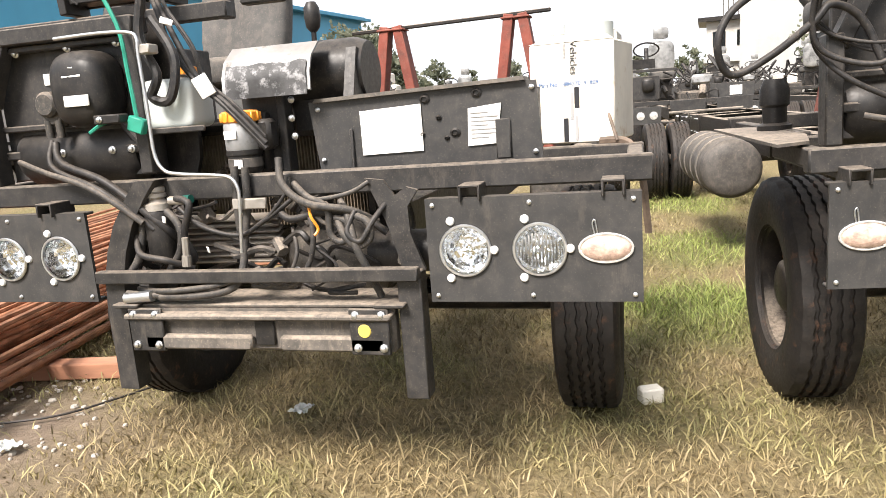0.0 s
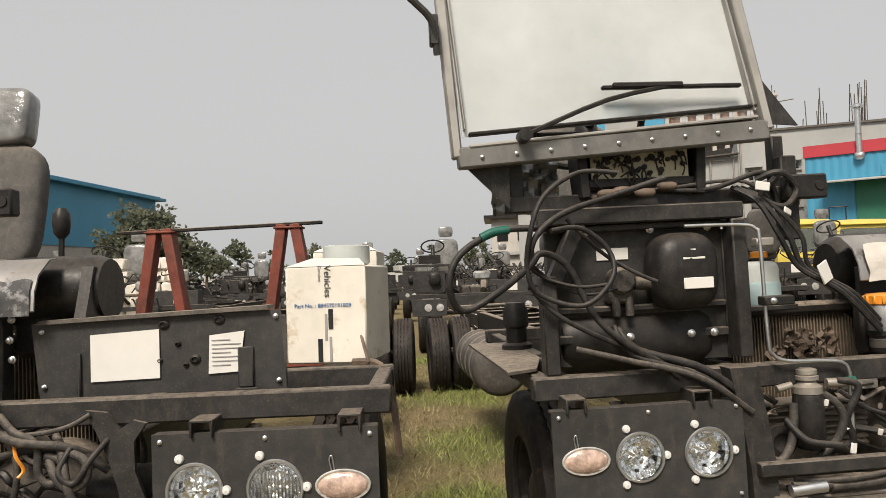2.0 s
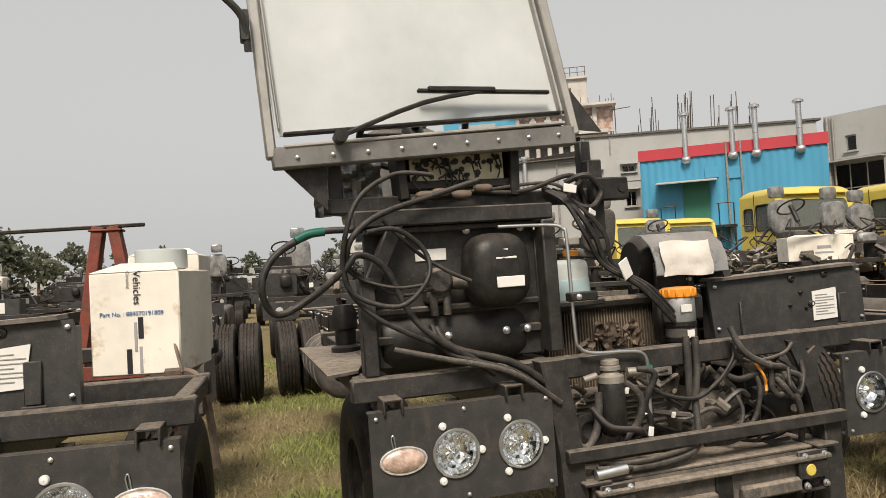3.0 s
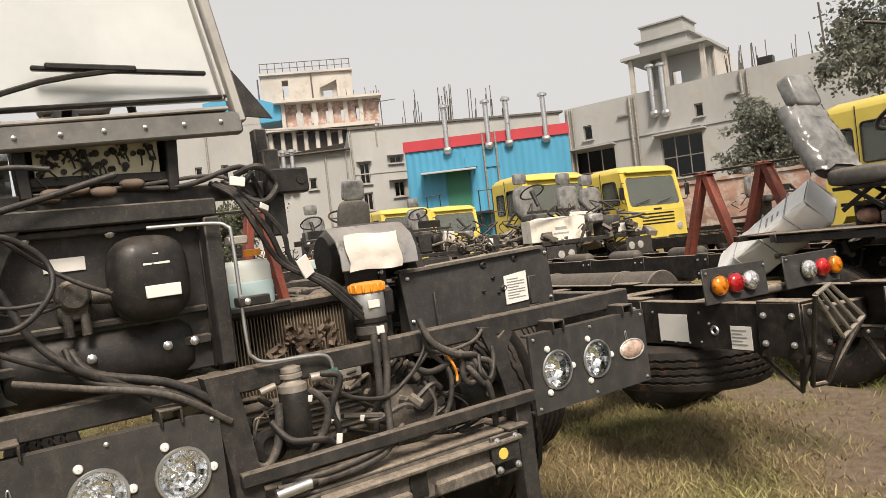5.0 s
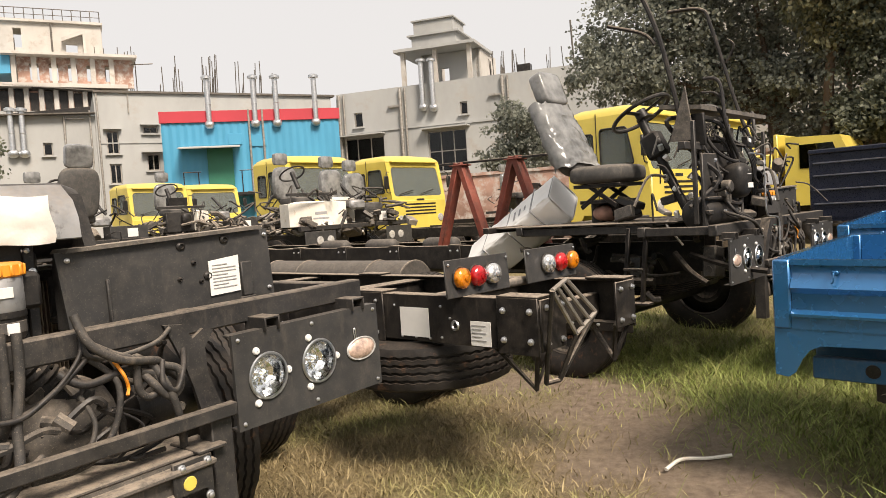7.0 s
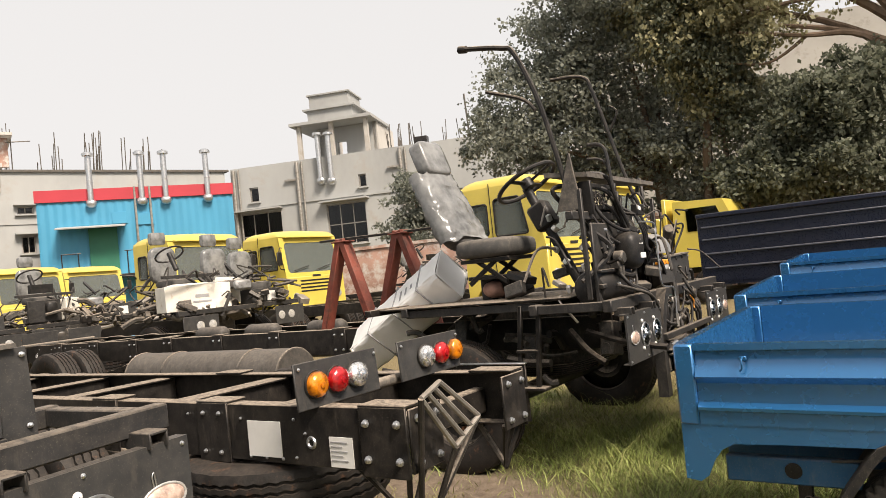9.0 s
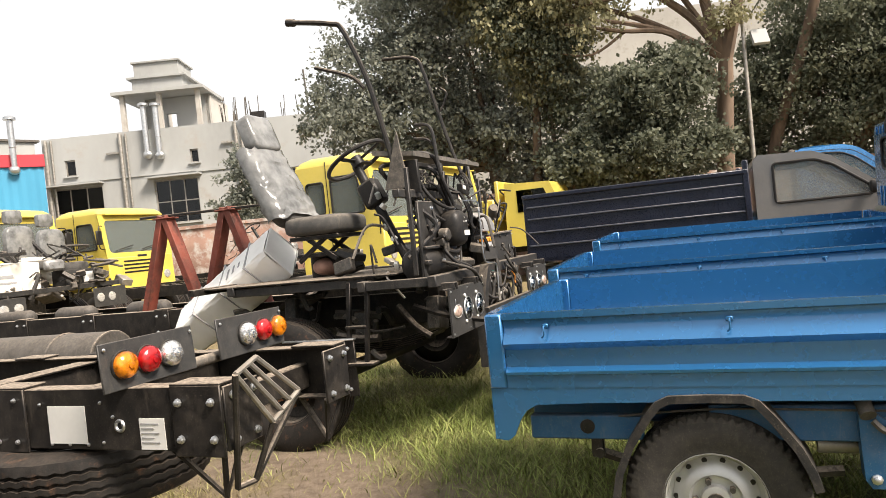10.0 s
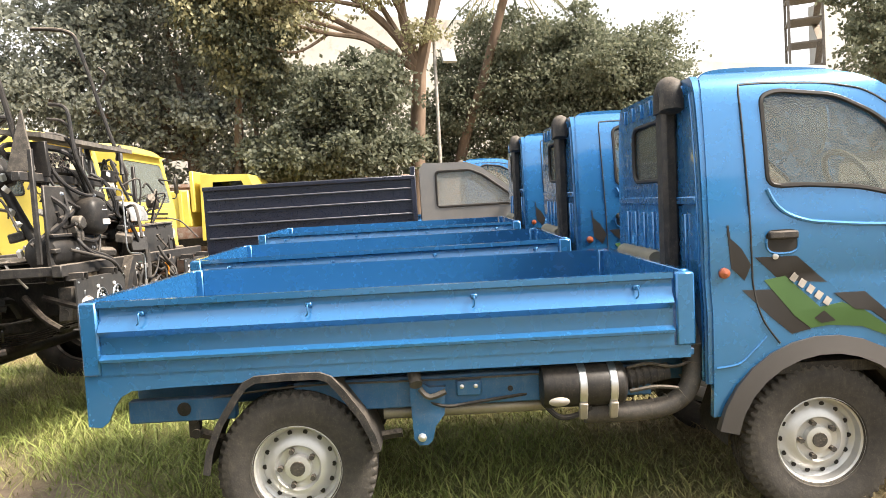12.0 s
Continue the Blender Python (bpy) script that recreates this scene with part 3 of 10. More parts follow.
def lamp_panel(truck, side, x0=0.59, x1=1.235, lamps=(0.712, 0.934), oval=1.122, flutes=()):
    """A charcoal plate with two round headlamps and an oval indicator; side -1 or +1."""
    c, cut, cut2 = (x0 + x1) / 2, (lamps[0] + lamps[1]) / 2, lamps[1] + 0.086
    plate = M()
    for a, b, lx in ((x0, cut, lamps[0]), (cut, cut2, lamps[1]), (cut2, x1, None)):
        a, b = sorted((side * (a - c), side * (b - c)))
        box_ = [(a, -0.155), (b, -0.155), (b, 0.155), (a, 0.155)]
        if lx:
            hole = [(side * (lx - c) + 0.070 * math.cos(k * math.pi / 14), 0.070 * math.sin(k * math.pi / 14)) for k in range(28)]
            q = holed(box_, hole, "y", -0.006, 0.006)
            plate.add(q.v, q.f)
        else:
            plate.prism(box_, "y", -0.006, 0.006)
    p = part("lamp_panel", plate, PANEL, truck, "charcoal sheet panel carrying two headlamps", pose(side * c, 0, 0.915))
    for dz in (0.150, -0.150):
        part("panel_flange", M().box((0, 0.024, dz), (x1 - x0, 0.036, 0.010), bevel=0.003), PANEL, p)
    spots = []
    for i, lx in enumerate(lamps):
        q = pose(side * (lx - c), -0.008, 0) @ Matrix.Scale(0.885, 4)
        part("headlamp", LAMP_BOWL, None, p, "round chromed headlamp reflector", q)
        part("lamp_ring", LAMP_RIM, None, p, "", q)
        part("headlamp_lens", LAMP_LENS, None, p, "", q)
        if i in flutes:
            part("lens_flutes", LAMP_FLUTES, None, p, "", q)
        spots += [(side * (lx - c) + dx, -0.006, dz) for dx, dz in ((-0.040, 0.088), (0.085, 0.0), (-0.048, -0.082))]
    q = pose(side * (oval - c), -0.008, 0.0) @ Matrix.Scale(0.82, 4)
    part("indicator", OVAL_LENS, None, p, "oval pale orange turn indicator", q)
    part("indicator_ring", OVAL_RING, None, p, "", q)
    part("indicator_ribs", OVAL_RIBS, None, p, "", q)
    for sp_ in spots:
        part("lamp_clip", LAMP_CLIP, None, p, "", pose(*sp_))
    e = (x1 - x0) / 2 - 0.022
    bolts(p, [(dx, -0.006, dz) for dx in (-e, 0, e) for dz in (0.135, -0.135)], size=0.6)
    part("wire_loop", M().tube([(side * (oval - c) - 0.03, -0.01, 0.04), (side * (oval - c) - 0.035, -0.012, 0.07), (side * (oval - c) - 0.028, -0.012, 0.08), (side * (oval - c) - 0.022, -0.01, 0.04)], 0.002, 5), STEEL, p)
    return p


def seat_parts(truck, x, y, z, film=True, lean=14):
    s = part("seat_cushion", blob((x, y, z + 0.06), (0.52, 0.52, 0.15), 0.45), SEAT, truck, "grey fabric driver seat cushion")
    part("seat_back", blob((0, 0, 0.30), (0.50, 0.15, 0.66), 0.5, 24, 16), SEAT, s, "tall grey seat back", pose(x, y + 0.27, z + 0.10, -lean))
    part("headrest", blob((0, 0, 0.75), (0.33, 0.14, 0.30), 0.32, 28, 20), FILM, s, "headrest wrapped in clear plastic film", pose(x, y + 0.27, z + 0.12, -lean * 0.75 - 1.5))
    if film:
        b = M()
        def fn(u, v):
            r = 0.018 * noise.noise(Vector((u * 7, v * 9, 1.7))) + 0.010 * noise.noise(Vector((u * 19, v * 23, 4)))
            a = (u - 0.5) * math.pi * 1.25
            return (0.275 * math.copysign(abs(math.sin(a)) ** 0.6, math.sin(a)) * (1 - 0.12 * v * v), -0.098 * math.copysign(abs(math.cos(a)) ** 0.5, math.cos(a)) + r, 0.02 + 0.62 * v + 0.02 * math.sin(u * 17))
        part("plastic_cover", b.sheet(40, 36, fn), FILM, s, "crumpled clear plastic cover over the seat", pose(x, y + 0.27, z + 0.10, -lean))
    base = M().box((x, y, z - 0.16), (0.32, 0.36, 0.03))
    for sx in (-0.16, 0.16):
        base.box((x + sx, y, z - 0.09), (0.02, 0.40, 0.035), (35, 0, 0)).box((x + sx, y, z - 0.09), (0.02, 0.40, 0.035), (-35, 0, 0))
    base.cyl((x, y + 0.1, z - 0.42), (x, y + 0.1, z - 0.14), 0.06)
    base.box((x, y + 0.1, z - 0.40), (0.3, 0.3, 0.02))
    sb_ = part("seat_base", M().box((x, y, z - 0.03), (0.40, 0.42, 0.03)), RAIL, truck, "black scissor seat base")
    pieces("seat_link", base, RAIL, sb_)


def chassis_base(name, label, far=False):
    """The cabless truck: frame, wheels, front end, running gear. Front at y = 0, the tail at y = 9.3."""
    t = thing(name, label, "truck chassis", "parked cabless truck chassis")
    L = 9.3
    for s in (-1, 1):
        part("frame_rail", channel(s * 0.43, 0.35, L + 0.06, 0.77, 1.01, -s), RAIL, t, "black channel frame rail")
    ys = (1.9, 2.9, 3.9, 4.9, 5.9, 6.7, 7.8, 8.6)
    for y in ys[::2] if far else ys:
        part("crossmember", M().box((0, y, 0.905), (0.84, 0.08, 0.14)).box((0, y, 0.98), (0.84, 0.14, 0.012)), RAIL, t)
    part("rear_crossmember", M().box((0, L - 0.16, 0.87), (0.84, 0.06, 0.12), bevel=0.008), RAIL, t)
    for s in (-1, 1):
        truck_wheel(t, s * 1.0, 1.08, s, far)
        truck_wheel(t, s * 0.99, 7.3, s, far)
        truck_wheel(t, s * 0.70, 7.3, -s, far)
    ax = M().cyl((-0.85, 1.08, 0.48), (0.85, 1.08, 0.48), 0.06).cyl((-0.9, 7.3, 0.48), (0.9, 7.3, 0.48), 0.085)
    ax.rev([(0.05, -0.2), (0.17, -0.14), (0.21, 0), (0.17, 0.14), (0.05, 0.2)], (0, 7.3, 0.48), (0, 1, 0), 14)
    pieces("axle", ax, RAIL, t, "black axle")
    sp = M()
    for s in (-1, 1):
        for y, l, k in ((1.08, 1.4, 5), (7.3, 1.6, 8)):
            for i in range(k):
                q = l * (1 - i * 0.09) / 2
                sp.add([(s * 0.43 + dx, y + f * q, 0.62 + 0.12 * abs(f) ** 2 * (q / (l / 2)) ** 2 - i * 0.014 + dz) for f in (-1, -0.5, 0, 0.5, 1) for dx, dz in ((-0.04, 0), (0.04, 0), (0.04, 0.012), (-0.04, 0.012))],
                       [(j * 4 + a, j * 4 + (a + 1) % 4, j * 4 + 4 + (a + 1) % 4, j * 4 + 4 + a) for j in range(4) for a in range(4)])
    pieces("leaf_spring", sp, RAIL, t)
    part("propeller_shaft", M().cyl((0, 2.6, 0.80), (0, 4.8, 0.78), 0.05).cyl((0, 4.9, 0.78), (0, 7.1, 0.55), 0.05), RAIL, t)
    ft = part("fuel_tank", M().rev([(0.10, 0), (0.19, 0.012), (0.225, 0.04), (0.232, 0.07), (0.225, 0.085), (0.232, 0.10), (0.232, 0.70), (0.226, 0.715), (0.232, 0.73), (0.232, 1.33), (0.225, 1.36), (0.19, 1.388), (0.10, 1.40)], (-0.76, 3.65, 0.72), (0, 1, 0), 32), TANKSTEEL, t, "dusty grey fuel tank strapped to the rail")
    for y in (3.9, 4.2, 4.55, 4.85):
        part("tank_strap", M().rev([(0.233, 0), (0.240, 0.004), (0.240, 0.046), (0.233, 0.05)], (-0.76, y, 0.72), (0, 1, 0), 32), DUSTY, ft)
    pieces("air_tank", M().rev([(0.05, 0), (0.12, 0.04), (0.13, 0.08), (0.13, 0.72), (0.12, 0.76), (0.05, 0.8)], (0.66, 4.2, 0.74), (0, 1, 0), 16).rev([(0.05, 0), (0.12, 0.04), (0.13, 0.08), (0.13, 0.52), (0.12, 0.56), (0.05, 0.6)], (0.66, 5.3, 0.74), (0, 1, 0), 16), RAIL, t, "black air reservoir")
    part("battery_box", M().box((0.72, 3.2, 0.80), (0.45, 0.7, 0.35), bevel=0.02), DUSTY, t)
    part("gearbox", M().rev([(0.26, 0), (0.24, 0.25), (0.17, 0.4), (0.15, 0.75), (0.08, 0.8)], (0.05, 1.75, 0.80), (0, 1, -0.03), 14).box((0.05, 1.62, 0.80), (0.5, 0.1, 0.5), bevel=0.05), ENGINE, t, "dusty cast gearbox")
    eng = part("engine_block", M().box((0.0, 1.10, 0.85), (0.48, 0.95, 0.50), bevel=0.04).box((0.0, 1.10, 1.13), (0.34, 0.95, 0.12), bevel=0.04).box((0.24, 1.1, 1.0), (0.14, 0.8, 0.14), bevel=0.03), ENGINE, t, "dusty cast iron engine")
    # front floor frame
    part("front_beam", M().box((0.0, 0.10, 1.125), (2.50, 0.06, 0.075), bevel=0.006), FRAME, t, "square grey front cross beam")
    part("second_beam", M().box((0.0, 0.62, 1.125), (2.46, 0.06, 0.07), bevel=0.006), FRAME, t)
    for x in (-1.20, -0.55, 0.55, 1.20):
        part("floor_beam", M().box((x, 0.36, 1.125), (0.05, 0.46, 0.06), bevel=0.005), FRAME, t)
    part("rear_floor_beam", M().box((0, 1.75, 1.16), (2.3, 0.06, 0.07), bevel=0.006), FRAME, t)
    for x in (-1.1, 1.1):
        part("side_floor_beam", M().box((x, 1.2, 1.145), (0.05, 1.1, 0.06), bevel=0.005), FRAME, t)
    for s in (-1, 1):
        for x in (0.74, 1.14):
            part("panel_bracket", M().box((s * x, 0.035, 1.103), (0.062, 0.11, 0.008), bevel=0.002).box((s * x - 0.028, 0.035, 1.083), (0.007, 0.11, 0.046), bevel=0.002).box((s * x + 0.028, 0.035, 1.083), (0.007, 0.11, 0.046), bevel=0.002), FRAME, t)
    part("front_leg", M().box((0.53, 0.04, 0.645), (0.075, 0.07, 0.41), bevel=0.004), FRAME, t, "upright grey steel front leg")
    part("bent_bracket", M().prism([(0.398, 1.134), (0.458, 1.126), (0.490, 1.077), (0.529, 1.102), (0.565, 1.092), (0.530, 1.043), (0.532, 0.960), (0.572, 0.845), (0.498, 0.845), (0.478, 0.93), (0.456, 1.001), (0.425, 1.075)], "y", 0.055, 0.070), FRAME, t, "torn bent steel bracket")
    spine = [(-0.345, 1.165), (-0.395, 1.105), (-0.455, 1.02), (-0.495, 0.93), (-0.520, 0.84), (-0.53, 0.74), (-0.53, 0.44)]
    out_, in_ = [(x - 0.037, z) for x, z in spine], [(x + 0.037, z) for x, z in spine]
    left = M().prism(out_ + in_[::-1], "y", 0.005, 0.075)
    part("front_leg", left, FRAME, t, "curved grey steel front leg")
    bm_ = M().box((0, 0.03, 0.668), (0.95, 0.05, 0.155), bevel=0.01).box((0, 0.0, 0.715), (0.95, 0.08, 0.02), bevel=0.006)
    bu = part("bumper_beam", bm_, DUSTY, t, "dusty pressed steel bumper beam")
    part("lower_lip", M().box((-0.21, -0.012, 0.625), (0.40, 0.03, 0.05), bevel=0.008), DUSTY, bu)
    part("lower_lip", M().box((0.27, -0.012, 0.625), (0.36, 0.03, 0.05), bevel=0.008), DUSTY, bu)
    part("bumper_shelf", M().box((0, 0.10, 0.745), (0.98, 0.20, 0.012), bevel=0.004), DUSTY, bu)
    part("tow_slot", M().box((0.03, -0.001, 0.655), (0.07, 0.012, 0.085), bevel=0.02), BLACK, bu)
    for s in (-1, 1):
        pl = part("bumper_plate", M().box((s * 0.40, -0.02, 0.668), (0.13, 0.014, 0.15), bevel=0.005).box((s * 0.47, 0.05, 0.75), (0.10, 0.16, 0.014), bevel=0.004), FRAME, bu)
    bolts(bu, [(s * 0.40 + dx, -0.027, 0.668 + dz) for s in (-1, 1) for dx in (-0.04, 0.045) for dz in (-0.05, 0.055)], size=1.15)
    part("yellow_mark", M().rev([(0.022, 0), (0.02, 0.003)], (0.385, -0.027, 0.672), (0, -1, 0), 12), YELLOW, bu)
    part("grille_bar", M().box((0, -0.012, 0.848), (1.14, 0.035, 0.042), bevel=0.004), FRAME, t, "thin grey cross bar")
    return t


def dash_frame(t, back=0.0):
    """Bulkhead with the domed brake unit, instrument cluster, steering column, on the driver's side."""
    bk = part("bulkhead", M().box((-0.905, 0.19, 1.40), (0.62, 0.02, 0.50), bevel=0.005), FRAME, t, "dark steel bulkhead for the dashboard", pose(0.055, 0, 0))
    for nm, c, sz, rt in (("bulkhead_beam", (-0.905, 0.14, 1.65), (0.70, 0.09, 0.055), (0, 0, 0)), ("bulkhead_beam", (-0.905, 0.155, 1.61), (0.62, 0.05, 0.02), (0, 0, 0)), ("bulkhead_post", (-0.575, 0.13, 1.39), (0.05, 0.07, 0.46), (0, 0, 0)),
                          ("bulkhead_post", (-1.225, 0.13, 1.30), (0.05, 0.07, 0.32), (0, 0, 0)), ("bulkhead_post", (-1.16, 0.13, 1.53), (0.05, 0.06, 0.24), (0, 25, 0)), ("bulkhead_ledge", (-0.905, 0.165, 1.34), (0.60, 0.03, 0.022), (0, 0, 0)),
                          ("bulkhead_ledge", (-0.905, 0.165, 1.245), (0.60, 0.035, 0.03), (0, 0, 0)), ("side_sheet", (-0.595, 0.38, 1.37), (0.012, 0.42, 0.44), (0, 0, 0))):
        part(nm, M().box(c, sz, rt, bevel=0.005), FRAME, bk)
    part("heater_drum", M().rev([(0.05, 0), (0.10, 0.02), (0.115, 0.05), (0.115, 0.50), (0.10, 0.53), (0.05, 0.55)], (-1.19, 0.26, 1.235), (1, 0, 0), 20), BLACK, bk, "black drum behind the lower bulkhead")
    part("domed_housing", blob((-0.775, 0.12, 1.455), (0.225, 0.18, 0.255), 0.66, 28, 18), BLACK, bk, "black domed plastic housing")
    part("housing_label", M().box((-0.755, 0.030, 1.415), (0.098, 0.006, 0.036), bevel=0.002), PAPER, bk)
    part("housing_badge", M().box((-0.765, 0.034, 1.495), (0.075, 0.006, 0.008), bevel=0.002).box((-0.765, 0.038, 1.52), (0.02, 0.006, 0.012), bevel=0.002), PAPER, bk)
    part("plate_label", M().box((-0.95, 0.176, 1.505), (0.11, 0.004, 0.04), bevel=0.001), PAPER, bk)
    part("brake_valve", M().rev([(0.03, 0), (0.045, 0.01), (0.045, 0.06), (0.035, 0.07)], (-0.945, 0.16, 1.415), (0, -1, 0), 16).box((-0.945, 0.15, 1.37), (0.085, 0.07, 0.06), bevel=0.01).cyl((-0.90, 0.12, 1.405), (-0.84, 0.12, 1.40), 0.022).cyl((-0.965, 0.12, 1.36), (-0.965, 0.12, 1.30), 0.014).cyl((-0.92, 0.12, 1.36), (-0.92, 0.12, 1.30), 0.014), ENGINE, bk, "dark foot brake valve")
    bolts(bk, [(-0.66, 0.150, 1.60), (-0.86, 0.150, 1.60), (-1.08, 0.15, 1.60), (-0.66, 0.147, 1.245), (-0.74, 0.147, 1.245), (-0.95, 0.147, 1.245)], size=1.2)
    # cross rail and cluster
    dr = part("dash_rail", M().box((-0.83, 0.26, 1.705), (1.05, 0.05, 0.055), bevel=0.005), FRAME, t, "dashboard cross rail on uprights", pose(0.05, 0, 0))
    for c, sz in (((-1.31, 0.26, 1.79), (0.05, 0.046, 0.20)), ((-0.34, 0.300, 1.80), (0.045, 0.05, 0.24))):
        part("dash_upright", M().box(c, sz, bevel=0.005), FRAME, dr)
    part("screen_post", M().box((-0.33, 0.26, 1.69), (0.06, 0.06, 0.30), bevel=0.005), FRAME, dr)
    cl = M().box((-0.98, 0.30, 1.80), (0.40, 0.10, 0.03)).box((-0.98, 0.30, 1.94), (0.44, 0.12, 0.03))
    for x in (-1.19, -0.77):
        cl.box((x, 0.29, 1.86), (0.035, 0.12, 0.22), (0, (x + 0.98) * 18, 0), bevel=0.004)
    clu = part("instrument_housing", M().box((-0.98, 0.345, 1.865), (0.40, 0.015, 0.17)), BLACK, t, "black frame of the instrument cluster", pose(0.15, -0.03, -0.04))
    pieces("housing_bar", cl, BLACK, clu)
    part("circuit_plate", M().box((-0.98, 0.262, 1.865), (0.35, 0.008, 0.105), bevel=0.002), CREAM, clu, "cream back plate of the instruments, full of sockets")
    so = M()
    r = random.Random(5)
    for i in range(30):
        x, z = -1.14 + 0.32 * r.random(), 1.822 + 0.085 * r.random()
        so.cyl((x, 0.26, z), (x + r.uniform(-0.01, 0.01), 0.246, z - 0.004), r.uniform(0.004, 0.010), n=8)
        so.tube([(x, 0.25, z), (x + r.uniform(-0.02, 0.02), 0.235, z - 0.02), (x + r.uniform(-0.02, 0.02), 0.24, z - 0.045)], 0.003, 5, 3)
    tagged(part("plug", so, HOSE, clu, "dusty plugs and stub wires"), kind="stuff")
    so = M()
    for i in range(20):
        x, z = -1.14 + 0.32 * r.random(), 1.825 + 0.08 * r.random()
        so.cyl((x, 0.26, z), (x, 0.250, z), r.uniform(0.006, 0.013), n=8)
    pieces("socket", so, BLACK, clu)
    part("steering_column", M().cyl((-0.79, 0.45, 1.24), (-0.79, 0.83, 2.05), 0.035).box((-0.79, 0.72, 1.83), (0.12, 0.16, 0.20), (-26, 0, 0), bevel=0.02), BLACK, t, "black steering column")
    sw = part("steering_wheel", M().ring((0, 0, 0), (0, 0, 1), 0.235, 0.016).cyl((0, 0, -0.05), (0, 0, 0.02), 0.05).box((0.11, 0, -0.01), (0.22, 0.035, 0.012)).box((-0.11, 0, -0.01), (0.22, 0.035, 0.012)).box((0, -0.11, -0.01), (0.035, 0.22, 0.012)), BLACK, t, "black steering wheel", pose(-0.80, 0.82, 2.09, -30))
    pd = M()
    for x in (-0.75, -0.62, -0.48):
        pd.tube([(x, 0.30, 1.50), (x, 0.36, 1.30), (x, 0.42, 1.24)], 0.012, 6, 3).box((x, 0.43, 1.24), (0.07, 0.015, 0.09), (-30, 0, 0))
    pieces("pedal", pd, RAIL, t)


def hoses(t, seed, parent_name="loose_hoses"):
    """Hoses, wires and fittings of the open engine bay."""
    r = random.Random(seed)
    runs = [
        ([(-0.95, 0.10, 1.31), (-0.90, 0.06, 1.24), (-0.70, 0.02, 1.17), (-0.52, 0.03, 1.02), (-0.50, 0.10, 0.95)], 0.013, HOSE),
        ([(-0.97, 0.10, 1.31), (-0.93, 0.04, 1.22), (-0.72, 0.0, 1.14), (-0.55, 0.02, 1.0)], 0.010, HOSE),
        ([(-1.1, 0.08, 1.25), (-0.95, 0.03, 1.21), (-0.74, -0.01, 1.15), (-0.57, 0.0, 1.03)], 0.010, GREYHOSE),
        ([(-0.005, 0.055, 1.185), (-0.010, 0.05, 1.07), (-0.030, 0.045, 0.955), (-0.045, 0.02, 0.84), (-0.09, 0.0, 0.795), (-0.20, -0.012, 0.780), (-0.34, -0.012, 0.776)], 0.013, GREYHOSE),
        ([(-0.043, 0.055, 1.190), (-0.046, 0.05, 1.08), (-0.050, 0.06, 0.96), (-0.06, 0.12, 0.886)], 0.013, GREYHOSE),
        ([(-0.395, 0.05, 1.045), (-0.408, 0.04, 0.96), (-0.428, 0.035, 0.905), (-0.465, 0.03, 0.868), (-0.505, 0.035, 0.890), (-0.530, 0.05, 0.950)], 0.014, GREYHOSE),
        ([(-0.295, 0.045, 1.070), (-0.255, 0.035, 1.035), (-0.240, 0.03, 0.990), (-0.262, 0.035, 0.925), (-0.33, 0.05, 0.855)], 0.013, GREYHOSE),
        ([(-0.262, 0.04, 1.060), (-0.175, 0.03, 0.995), (-0.045, 0.03, 0.965), (0.05, 0.03, 1.010), (0.165, 0.05, 1.085)], 0.008, HOSE),
        ([(0.155, 0.05, 1.155), (0.14, 0.035, 1.10), (0.06, 0.03, 1.02), (-0.01, 0.04, 0.985)], 0.006, HOSE),
        ([(0.155, 0.05, 1.155), (0.17, 0.035, 1.10), (0.25, 0.03, 1.085), (0.36, 0.03, 1.10), (0.42, 0.05, 1.13)], 0.007, GREYHOSE),
        ([(0.15, 0.05, 1.12), (0.20, 0.03, 1.07), (0.24, 0.03, 1.00), (0.30, 0.04, 0.98)], 0.007, DUSTY),
        ([(0.165, 0.05, 1.13), (0.22, 0.02, 1.09), (0.28, 0.02, 1.055), (0.285, 0.02, 0.975), (0.315, 0.02, 0.945), (0.350, 0.025, 0.965), (0.340, 0.03, 1.005), (0.300, 0.03, 1.02)], 0.011, GREYHOSE),
        ([(0.13, 0.06, 0.98), (0.15, 0.03, 0.90), (0.11, 0.02, 0.825), (0.04, 0.02, 0.800), (-0.04, 0.03, 0.835)], 0.007, GREYHOSE),
        ([(-0.26, 0.04, 1.10), (-0.20, 0.02, 1.08), (-0.24, 0.03, 0.98), (-0.22, 0.04, 0.90), (-0.30, 0.08, 0.86)], 0.012, HOSE),
        ([(-0.44, 0.05, 0.98), (-0.40, 0.0, 0.92), (-0.30, -0.01, 0.90), (-0.24, 0.05, 0.86)], 0.011, HOSE),
        ([(0.14, 0.03, 1.22), (0.16, 0.0, 1.14), (0.24, -0.01, 1.08), (0.36, 0.03, 1.05), (0.42, 0.10, 1.0)], 0.012, GREYHOSE),
        ([(0.30, 0.08, 1.06), (0.34, 0.03, 1.02), (0.37, 0.0, 0.93), (0.40, 0.02, 0.84), (0.42, 0.05, 0.76)], 0.012, GREYHOSE),
        ([(0.46, 0.08, 1.06), (0.42, 0.02, 1.0), (0.38, 0.0, 0.94), (0.34, 0.0, 0.97), (0.36, 0.03, 1.03)], 0.009, HOSE),
        ([(-0.44, 0.02, 0.80), (-0.30, -0.02, 0.80), (-0.10, -0.01, 0.82), (0.02, 0.04, 0.86)], 0.010, GREYHOSE),
        ([(-0.34, -0.012, 0.778), (-0.40, -0.014, 0.782), (-0.47, -0.012, 0.786)], 0.011, GREYHOSE),
    ]
